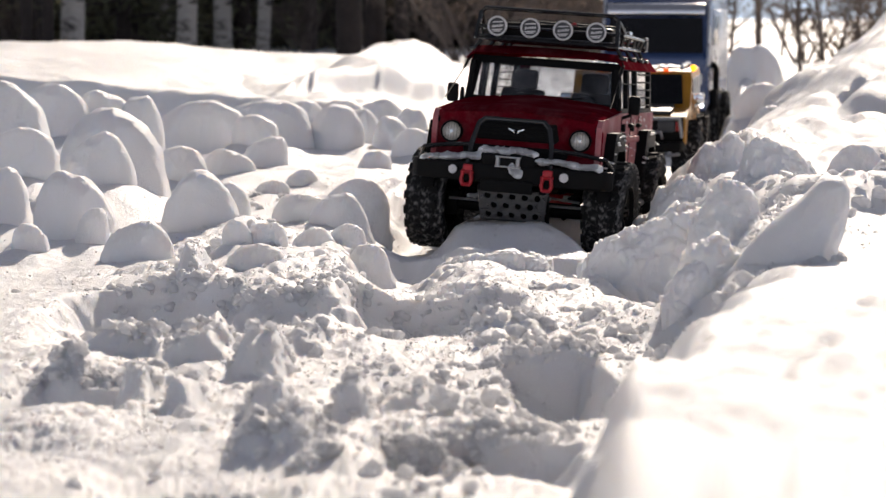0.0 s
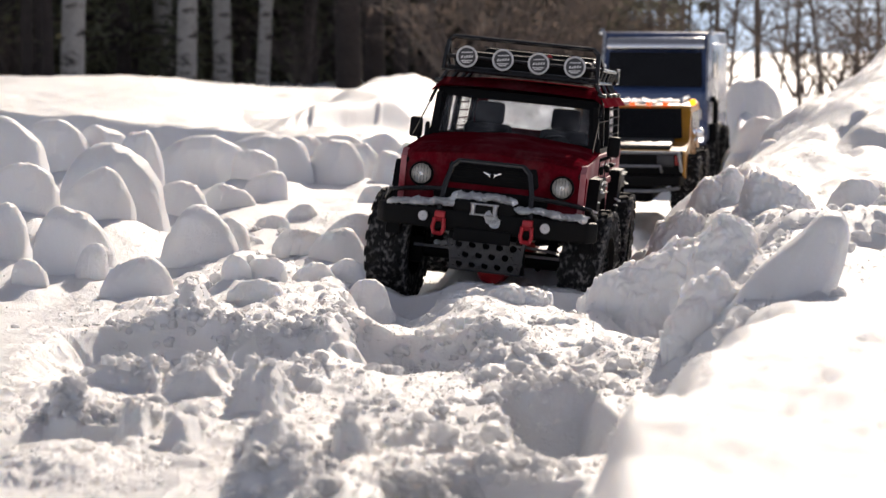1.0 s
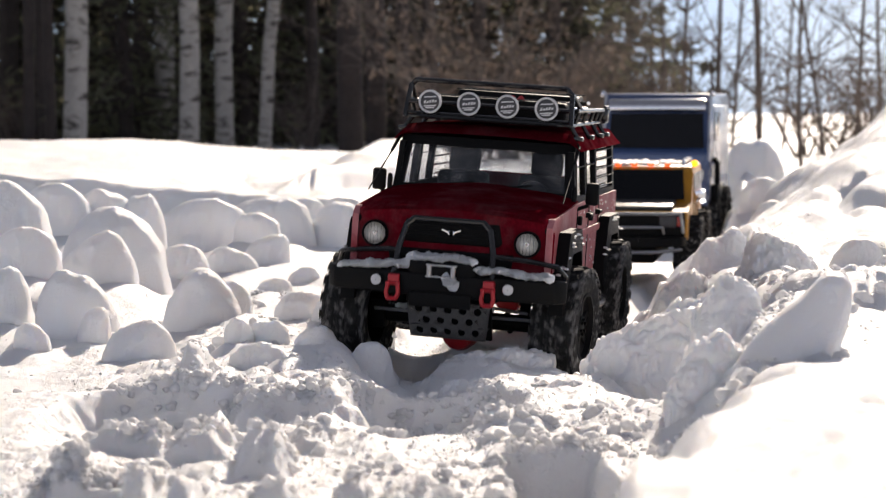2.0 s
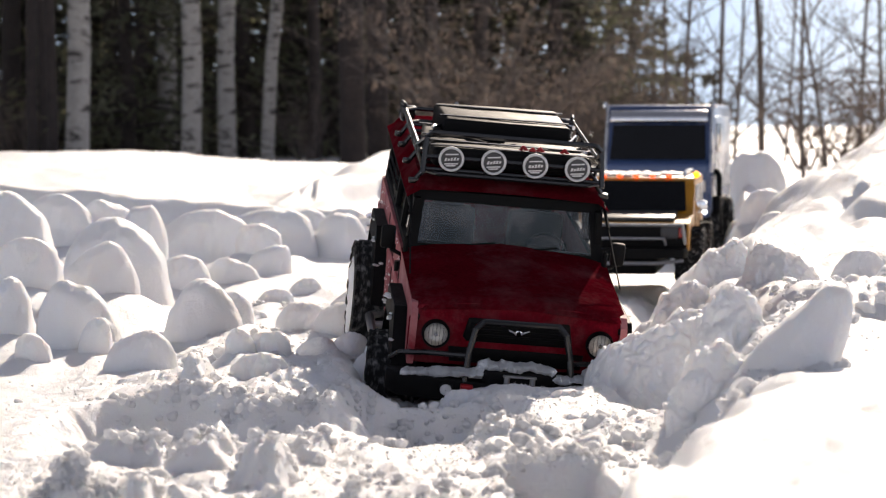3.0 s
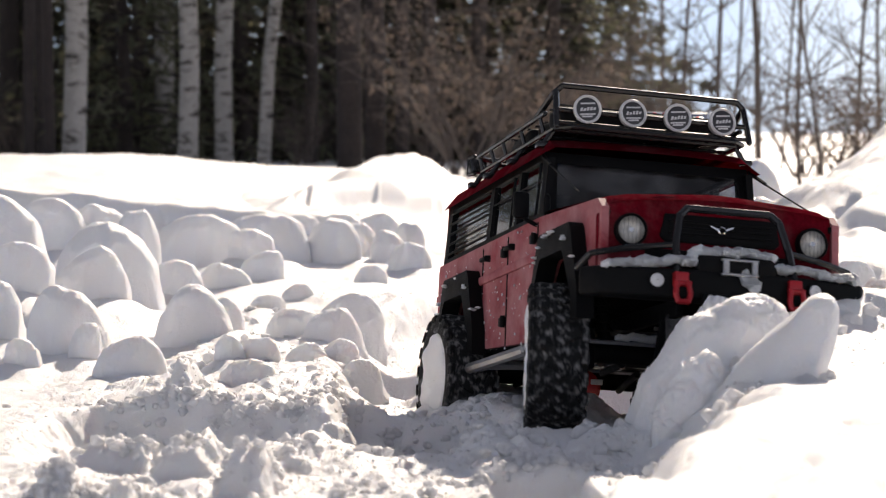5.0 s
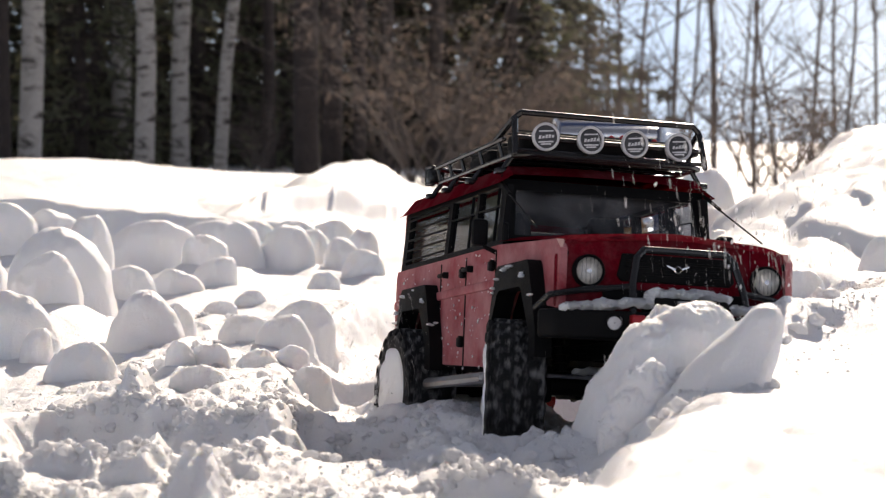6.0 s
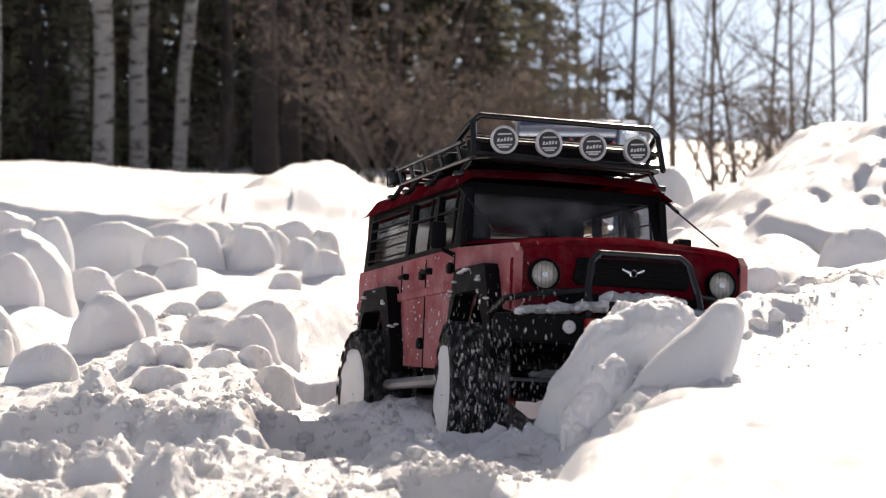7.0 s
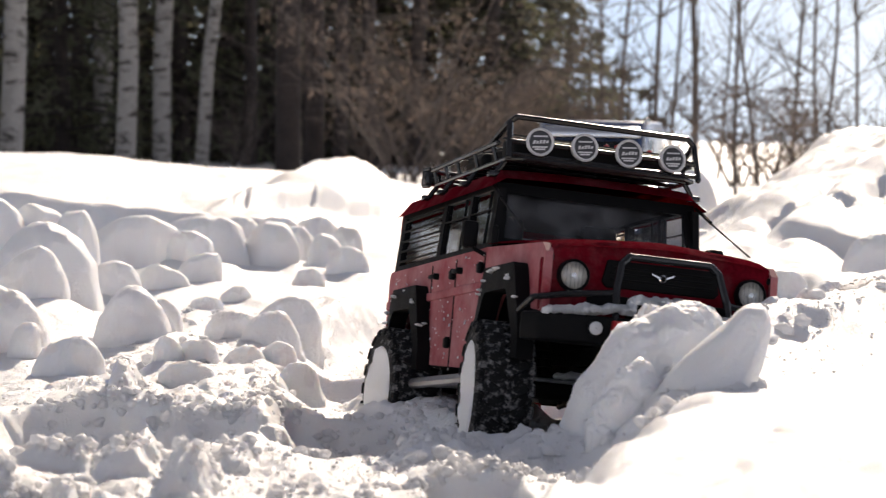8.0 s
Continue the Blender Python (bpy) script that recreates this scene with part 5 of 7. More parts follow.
        bar(-0.492, -0.506, zwin0, zwin1)
        cpart("window_surround", bm, BLACK, car, "black window surround", smooth=False)
        for k, (x0, x1) in enumerate(cuts[:2]):
            bm = bmesh.new()
            vs = [bm.verts.new((x, s * (yy(z) - 0.003), z)) for x, z in ((x0, zwin0), (x1, zwin0), (x1, zwin1), (x0, zwin1))]
            bm.faces.new(vs)
            bmesh.ops.solidify(bm, geom=list(bm.faces), thickness=0.001)
            cpart("side_window", bm, GLASS, car, smooth=False)
            bm = bmesh.new()
            xm = x0 + (x1 - x0) * 0.28
            tube(bm, [(xm, s * (yy(zwin0) - 0.003), zwin0), (xm, s * (yy(zwin1) - 0.003), zwin1)], 0.0014, 6)
            tube(bm, [(x0, s * (yy(0.072) - 0.001), 0.0715), (x1, s * (yy(0.072) - 0.001), 0.0715)], 0.0009, 6)
            cpart("window_bar", bm, BLACK, car)
        lv = new("louvre_panel")
        lv.parent = car
        x0, x1 = cuts[2]
        bm = bmesh.new()
        vs = [bm.verts.new((x, s * (yy(z) - 0.003), z)) for x, z in ((x0, zwin0), (x1, zwin0), (x1, zwin1), (x0, zwin1))]
        bm.faces.new(vs)
        bmesh.ops.solidify(bm, geom=list(bm.faces), thickness=0.0012)
        cpart("pane", bm, FROST, lv, "frosted pale pane", smooth=False)
        for k in range(5):
            z = zwin0 + 0.004 + k * 0.0103
            bm = bmesh.new()
            box(bm, ((x0 + x1) / 2, s * (yy(z) + 0.0008), z), (x0 - x1 + 0.002, 0.0022, 0.0013), 0.0003, (s * 25, 0, 0), 1)
            cpart("slat", bm, BLACK, lv)
        # mirror
        mr = new("door_mirror")
        mr.parent = car
        mr.matrix_basis = pose(BX - 0.163, s * 0.112, BZ + 0.043)
        bm = bmesh.new()
        box(bm, (0, 0, 0), (0.008, 0.014, 0.023), 0.003)
        part("housing", bm, BLACK, mr)
        bm = bmesh.new()
        box(bm, (-0.0042, 0, 0), (0.0008, 0.010, 0.019), 0.0004)
        part("mirror_glass", bm, CHROME, mr, "mirror glass")
        bm = bmesh.new()
        tube(bm, [(0.002, -s * 0.004, -0.012), (0.002, -s * 0.018, -0.018)], 0.002, 6)
        part("arm", bm, BLACK, mr)
    # rear wall of the cab with window
    bm = bmesh.new()
    ring(bm, [(-yb, -0.07), (yb, -0.07), (yt, zr), (-yt, zr)], [(-0.075, 0.046), (0.075, 0.046), (0.072, 0.086), (-0.072, 0.086)], 'x', -0.512, -0.506)
    cpart("rear_wall", bm, RED, car, smooth=False)
    bm = bmesh.new()
    box(bm, (-0.509, 0, 0.066), (0.001, 0.15, 0.042))
    cpart("rear_window", bm, GLASS, car)
    # roof: a shell with rolled edges
    bm = bmesh.new()
    nx, ny = 20, 16
    g = {}
    for i in range(nx + 1):
        u = i / nx
        x = -0.170 - u * 0.346
        for j in range(ny + 1):
            v = -1 + 2 * j / ny
            e = max(0.0, abs(v) - 0.85) / 0.15
            f = max(0.0, 0.04 - min(u, 1 - u)) / 0.04
            z = 0.110 - 0.017 * max(e, 0.75 * f) ** 2 - 0.003 * v * v
            g[i, j] = bm.verts.new((x, 0.0985 * v, z))
    for i in range(nx):
        for j in range(ny):
            bm.faces.new((g[i, j], g[i, j + 1], g[i + 1, j + 1], g[i + 1, j]))
    bmesh.ops.solidify(bm, geom=list(bm.faces), thickness=0.004)
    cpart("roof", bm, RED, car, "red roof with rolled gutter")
    bm = bmesh.new()
    box(bm, (-0.345, 0, 0.094), (0.32, 0.176, 0.003))
    cpart("headliner", bm, SEATCLOTH, car)
    # antenna wires from roof to bonnet corner
    for s in (-1, 1):
        bm = bmesh.new()
        tube(bm, [(-0.180, s * 0.093, 0.098), (-0.185, s * 0.094, 0.092), (-0.06, s * 0.098, 0.040)], 0.0008, 5)
        rod(bm, (-0.186, s * 0.094, 0.094), (-0.150, s * 0.095, 0.078), 0.0018, 6)
        cpart("limb_wire", bm, BLACK, car, "thin black branch deflector wire")
        bm = bmesh.new()
        rod(bm, (-0.155, s * 0.096, 0.036), (-0.155, s * 0.096, 0.050), 0.0028, 8)
        ball(bm, (-0.155, s * 0.096, 0.051), 0.0028)
        cpart("washer_peg", bm, BLACK, car)
    # seats, dashboard, wheel
    for y in (-0.045, 0.045):
        seat = new("seat")
        seat.parent = car
        seat.matrix_basis = pose(BX - 0.25, y, BZ - 0.03)
        bm = bmesh.new()
        box(bm, (0.015, 0, 0), (0.06, 0.055, 0.02), 0.006)
        part("cushion", bm, SEATCLOTH, seat)
        bm = bmesh.new()
        box(bm, (-0.022, 0, 0.045), (0.018, 0.056, 0.075), 0.006, (0, -10, 0))
        part("backrest", bm, SEATCLOTH, seat)
        bm = bmesh.new()
        box(bm, (-0.031, 0, 0.094), (0.014, 0.034, 0.026), 0.005, (0, -10, 0))
        part("headrest", bm, SEATCLOTH, seat)
    bm = bmesh.new()
    box(bm, (-0.182, 0, 0.030), (0.022, 0.18, 0.024), 0.005)
    cpart("dashboard", bm, BLACK, car)
    bm = bmesh.new()
    n = 18
    c, up, rt = Vector((-0.205, 0.045, 0.034)), Vector((-0.35, 0, 0.94)), Vector((0, 1, 0))
    tube(bm, [c + 0.02 * (math.cos(2 * math.pi * k / n) * rt + math.sin(2 * math.pi * k / n) * up) for k in range(n)], 0.0018, 6, True)
    rod(bm, c, c + Vector((0.03, 0, -0.012)), 0.002, 6)
    cpart("steering_wheel", bm, BLACK, car)
    make_rack(car)
    return car


def make_rack(car):
    """The roof rack with its hoop and four covered spot lamps."""
    def rpart(name, bm, *rest):
        return part(name, fitted(bm), *rest)

    x0, x1, w = -0.166, -0.424, 0.0885
    zf, zm = 0.117, 0.131
    rack = new("roof_rack")
    rack.parent = car
    rack.matrix_basis = pose(BX, 0, BZ)
    bm = bmesh.new()
    c = 0.012

    def loop(z, w, a, b):
        return [(a, -w + c, z), (a - c, -w, z), (b + c, -w, z), (b, -w + c, z), (b, w - c, z), (b + c, w, z), (a - c, w, z), (a, w - c, z)]
    tube(bm, loop(zf, w - 0.004, x0, x1), 0.0024, 8, True)
    rpart("lower_frame", bm, GLOSSBLACK, rack)
    bm = bmesh.new()
    tube(bm, [(-0.195, -w, zm + 0.002), (x1 + c, -w, zm), (x1, -w + c, zm), (x1, w - c, zm), (x1 + c, w, zm), (-0.195, w, zm + 0.002)], 0.0024, 8)
    rpart("upper_rail", bm, GLOSSBLACK, rack)
    bm = bmesh.new()
    top = 0.156
    tube(bm, [(-0.225, -w, zm + 0.002), (-0.182, -w + 0.004, top - 0.006), (-0.178, -w + 0.010, top), (-0.178, w - 0.010, top), (-0.178, w - 0.004, top - 0.006), (x0, w - 0.002, zf)], 0.0027, 8)
    tube(bm, [(-0.178, -w + 0.004, top - 0.006), (x0, -w + 0.002, zf)], 0.0027, 8)
    tube(bm, [(-0.225, w, zm + 0.002), (-0.180, w - 0.004, top - 0.006)], 0.0027, 8)
    rpart("front_hoop", bm, GLOSSBLACK, rack, "black tubular front hoop")
    bm = bmesh.new()
    tube(bm, [(-0.172, -w + 0.003, 0.1325), (-0.172, w - 0.003, 0.1325)], 0.0024, 8)
    tube(bm, [(-0.169, -w + 0.003, 0.1205), (-0.169, w - 0.003, 0.1205)], 0.002, 8)
    rpart("light_bar", bm, GLOSSBLACK, rack)
    for k in range(8):
        x = x0 - 0.02 - k * 0.031
        bm = bmesh.new()
        rod(bm, (x, -w + 0.004, zf), (x, w - 0.004, zf), 0.0018, 8)
        rpart("cross_bar", bm, GLOSSBLACK, rack)
    for y in (-0.055, -0.02, 0.02, 0.055):
        bm = bmesh.new()
        rod(bm, (x0, y, zf + 0.002), (x1, y, zf + 0.002), 0.0016, 8)
        rpart("long_bar", bm, GLOSSBLACK, rack)
    for s in (-1, 1):
        for x in (-0.21, -0.27, -0.33, -0.37, -0.41):
            bm = bmesh.new()
            rod(bm, (x, s * (w - 0.004), zf), (x, s * w, zm), 0.002, 8)
            rpart("post", bm, GLOSSBLACK, rack)
        for x in (-0.19, -0.28, -0.36, -0.415):
            bm = bmesh.new()
            tube(bm, [(x, s * (w - 0.006), zf), (x, s * (w + 0.002), 0.104)], 0.0024, 8)
            box(bm, (x, s * 0.092, 0.103), (0.010, 0.010, 0.005), 0.001)
            rpart("foot", bm, GLOSSBLACK, rack)
        # rear corner lamp cage
        bm = bmesh.new()
        tube(bm, [(x1 - 0.002, s * w, zf), (x1 - 0.016, s * (w + 0.002), zf + 0.001), (x1 - 0.016, s * (w + 0.002), zm + 0.003), (x1 - 0.002, s * w, zm + 0.003)], 0.0022, 8)
        box(bm, (x1 - 0.008, s * (w - 0.004), zf + 0.008), (0.012, 0.016, 0.014), 0.002)
        rpart("corner_lamp", bm, GLOSSBLACK, rack)
    # black bags and boxes strapped in the rack
    for x, y, lx, ly, hh, rz in ((-0.205, 0.0, 0.04, 0.155, 0.020, 1), (-0.245, 0.03, 0.075, 0.085, 0.016, 4), (-0.30, -0.045, 0.09, 0.07, 0.013, -6), (-0.35, 0.005, 0.09, 0.13, 0.026, 3), (-0.225, -0.05, 0.05, 0.055, 0.012, 10)):
        bm = bmesh.new()
        box(bm, (0, 0, 0), (lx, ly, hh), 0.005, (0, 0, 0), 3)
        bmesh.ops.subdivide_edges(bm, edges=list(bm.edges), cuts=1, use_grid_fill=True)
        for v in bm.verts:
            v.co.z += 0.002 * noise.noise(v.co * 45 + Vector((x * 90, y * 60, 0)))
        xf(bm, bm.verts, pose(x, y, zf + 0.003 + hh / 2, 0, 0, rz))
        rpart("gear_bag", bm, BLACK, rack, "black strapped gear bag")
        for q in (-0.3, 0.3):
            bm = bmesh.new()
            box(bm, (x + q * lx, y, zf + 0.004 + hh), (0.005, ly * 1.02, 0.0012), 0.0003, (0, 0, rz), 1)
            rpart("strap", bm, GLOSSBLACK, rack)
    # gear lying in the rack: tangle of rods, straps and red shackles
    rnd = random.Random(4)
    for k in range(30):
        a = (-0.19 - rnd.random() * 0.22, (rnd.random() - 0.5) * 0.14, zf + 0.006 + rnd.random() * 0.016)
        ang = rnd.random() * 3.14
        L = 0.03 + rnd.random() * 0.06
        b = (max(x1 + 0.01, min(-0.175, a[0] + L * math.cos(ang))), max(-0.08, min(0.08, a[1] + L * math.sin(ang))), zf + 0.006 + rnd.random() * 0.020)
        bm = bmesh.new()
        rod(bm, a, b, 0.0014 + 0.0014 * rnd.random(), 8)
        rpart("gear_rod", bm, (BLACK, CHROME, BLACK, STEEL)[k % 4], rack)
    for y, x in ((0.020, -0.196), (0.028, -0.200), (0.052, -0.202), (0.012, -0.202)):
        bm = bmesh.new()
        tube(bm, [(x, y - 0.003, zf + 0.003), (x, y - 0.004, zf + 0.022), (x, y, zf + 0.027), (x, y + 0.004, zf + 0.022), (x, y + 0.003, zf + 0.003)], 0.0017, 6)
        rpart("red_shackle", bm, HOOKRED, rack, "red shackle")
    # spot lamps with printed covers
    for k in range(4):
        y = (-1 + 2 * k / 3) * 0.0605
        lp = new("spot_lamp")
        lp.parent = rack
        lp.matrix_basis = pose(-0.1525, y, 0.1268, 0, -3 if k % 2 else 2, (-3, 2, -1, 3)[k]) @ Matrix.Scale(0.94, 4)
        bm = bmesh.new()
        lathe(bm, [(0.0004, -0.012), (0.006, -0.011), (0.0105, -0.006), (0.0125, 0.0), (0.0130, 0.0035), (0.0118, 0.0048), (0.0106, 0.0040), (0.0104, 0.0022)], 'x', 36)
        part("housing", bm, LAMPGREY, lp, "pale grey round rim")
        bm = bmesh.new()
        lathe(bm, [(0.0105, 0.0030), (0.008, 0.0036), (0.0004, 0.0038)], 'x', 36)
        part("cover", bm, LAMPDARK, lp, "dark printed cover")
        # a slanted row of pale strokes between two thin lines
        for k2 in range(5):
            y0, hgt = -0.0070 + 0.0030 * k2, 0.0026 if k2 in (0, 2, 3) else 0.0018
            z0 = 0.16 * y0 - 0.0014
            bm = bmesh.new()
            prism(bm, [(y0, z0), (y0 + 0.0021, z0 + 0.0003), (y0 + 0.0026, z0 + hgt + 0.0009), (y0 + 0.0007, z0 + hgt + 0.0006)], 'x', 0.0036, 0.0043)
            part("print_bar", bm, LAMPGREY, lp)
        for z, hw in ((0.0052, 0.0066), (-0.0046, 0.0070), (-0.0066, 0.0048)):
            bm = bmesh.new()
            prism(bm, [(-hw, z - 0.0007 - 0.10 * hw), (hw, z - 0.0007 + 0.10 * hw), (hw, z + 0.0006 + 0.10 * hw), (-hw, z + 0.0006 - 0.10 * hw)], 'x', 0.0033, 0.0042)
            part("print_bar", bm, LAMPGREY, lp)
        bm = bmesh.new()
        rod(bm, (-0.004, 0, -0.012), (-0.004, 0, -0.018), 0.003, 8)
        part("bracket", bm, BLACK, lp)


red_car = make_red_car()
WR, WW = 0.060, 0.047
HUB = {-0.078: 0.038, -0.367: 0.048}  # hub heights, front and rear
WHEELS = []
for x in (-0.078, -0.367):
    for s in (-1, 1):
        WHEELS.append(wheel(red_car, BX + x, s * 0.105, HUB[x], WR, WW, BLACK, s < 0))

# ---- the orange model pickup-wagon standing behind ----


def make_orange_car(m):
    car = new("model_car")
    car.matrix_basis = m
    tagged(car, "orange radio-controlled model wagon waiting in the track", "model car")
    W2, L = 0.100, 0.46
    # body side, x forward from 0 at the nose to -L, z from the ground
    bm = bmesh.new()
    prof = [(0.0, 0.085), (-0.003, 0.128), (-0.012, 0.134), (-0.120, 0.142), (-0.165, 0.196), (-0.175, 0.204), (-0.44, 0.206), (-L, 0.196), (-L, 0.075), (-0.40, 0.075), (-0.39, 0.115), (-0.335, 0.118), (-0.32, 0.08), (-0.145, 0.08), (-0.13, 0.116), (-0.06, 0.118), (-0.045, 0.085)]
    prism(bm, prof, 'y', -W2, W2, 0.004)
    part("body", bm, ORANGE, car, "orange body shell")
    bm = bmesh.new()
    v = [bm.verts.new(p) for p in ((-0.1225, -0.088, 0.146), (-0.1225, 0.088, 0.146), (-0.1625, 0.084, 0.1955), (-0.1625, -0.084, 0.1955))]
    bm.faces.new(v)
    bmesh.ops.solidify(bm, geom=list(bm.faces), thickness=0.002)
    bmesh.ops.translate(bm, verts=bm.verts, vec=(0.0035, 0, 0.003))
    part("windscreen", bm, DARKGLASS, car, "dark tinted windscreen", smooth=False)
    for s in (-1, 1):
        for a, b in ((-0.19, -0.25), (-0.262, -0.325), (-0.34, -0.43)):
            bm = bmesh.new()
            box(bm, ((a + b) / 2, s * (W2 + 0.0006), 0.172), (a - b, 0.002, 0.038), 0.0008)
            part("side_window", bm, DARKGLASS, car, "tinted side window")
        for a in (-0.182, -0.256, -0.332):
            bm = bmesh.new()
            box(bm, (a, s * (W2 + 0.0005), 0.13), (0.0016, 0.0012, 0.10))
            part("door_seam", bm, BLACK, car)
        for a in (-0.235, -0.315):
            bm = bmesh.new()
            box(bm, (a, s * (W2 + 0.003), 0.143), (0.018, 0.005, 0.005), 0.001)
            part("door_handle", bm, CHROME, car)
        bm = bmesh.new()
        box(bm, (-0.150, s * (W2 + 0.012), 0.157), (0.012, 0.020, 0.018), 0.003)
        part("door_mirror", bm, CHROME, car, "bright door mirror")
        bm = bmesh.new()
        box(bm, (0.003, s * 0.068, 0.117), (0.006, 0.028, 0.020), 0.002)
        part("headlight", bm, LAMPDARK, car)
        bm = bmesh.new()
        box(bm, (0.004, s * 0.088, 0.117), (0.006, 0.010, 0.016), 0.001)
        part("indicator", bm, mat("red_marker_lens", (0.35, 0.02, 0.015), 0.25), car)
        bm = bmesh.new()
        tube(bm, [(-0.19, s * 0.082, 0.206), (-0.2, s * 0.082, 0.213), (-0.42, s * 0.082, 0.213), (-0.43, s * 0.082, 0.206)], 0.003, 8)
        part("roof_rail", bm, CHROME, car, "bright roof rail")
    # bonnet lid, grille, bars
    bm = bmesh.new()
    box(bm, (-0.065, 0, 0.1415), (0.105, 0.15, 0.008), 0.003, (0, 4.2, 0))
    # silver lid coloured dark, so it looks shaded even where sun lands
    part("bonnet", bm, mat("shaded_silver_bonnet", (0.035, 0.034, 0.032), 0.5), car, "silver bonnet lid coloured dark as if shaded")
    bm = bmesh.new()
    box(bm, (0.0, 0, 0.109), (0.008, 0.192, 0.046), 0.002)
    part("grille", bm, BLACK, car)
    bm = bmesh.new()
    tube(bm, [(0.012, -0.094, 0.100), (0.016, -0.09, 0.130), (0.016, 0.09, 0.130), (0.012, 0.094, 0.100)], 0.0028, 8)
    tube(bm, [(0.014, -0.062, 0.098), (0.018, -0.060, 0.108), (0.018, 0.060, 0.108), (0.014, 0.062, 0.098)], 0.0024, 8)
    part("brush_guard", bm, STEEL, car, "bright brush guard")
    bm = bmesh.new()
    prism(bm, [(0.000, -0.100), (0.020, -0.092), (0.026, -0.05), (0.026, 0.05), (0.020, 0.092), (0.0, 0.100)], 'z', 0.076, 0.092, 0.003)
    part("bumper", bm, BLACK, car)
    bm = bmesh.new()
    tube(bm, [(0.016, -0.09, 0.072), (0.03, -0.05, 0.068), (0.03, 0.05, 0.068), (0.016, 0.09, 0.072)], 0.003, 8)
    part("nudge_bar", bm, STEEL, car)
    bm = bmesh.new()
    box(bm, (-0.22, 0, 0.062), (0.40, 0.09, 0.03), 0.004)
    part("chassis", bm, BLACK, car)
    # pale roof load and marker lamps
    bm = bmesh.new()
    for k in range(70):
        ball(bm, (-0.19 - 0.23 * random.random(), (random.random() - 0.5) * 0.15, 0.207), 1, 1, (0.010, 0.010, 0.0035 * random.random() + 0.0015))
    part("roof_snow", bm, SNOWCAKE, car, "thin snow on the roof")
    for y in (-0.056, -0.028, 0.0, 0.028, 0.056):
        bm = bmesh.new()
        box(bm, (-0.172, y, 0.206), (0.008, 0.010, 0.005), 0.0015)
        part("roof_marker", bm, AMBERRED, car, "lit orange roof marker")
    bm = bmesh.new()
    ball(bm, (-0.20, 0.101, 0.208), 0.006, 2)
    part("beacon", bm, AMBER, car, "lit amber beacon")
    bm = bmesh.new()
    ball(bm, (-0.148, 0.118, 0.146), 0.0045, 2)
    part("side_lamp", bm, WHITELED, car, "lit white side lamp")
    for x in (-0.095, -0.365):
        for s in (-1, 1):
            wheel(car, x, s * 0.098, 0.062, 0.062, 0.048, BLACK, False, lugs=18)
    return car


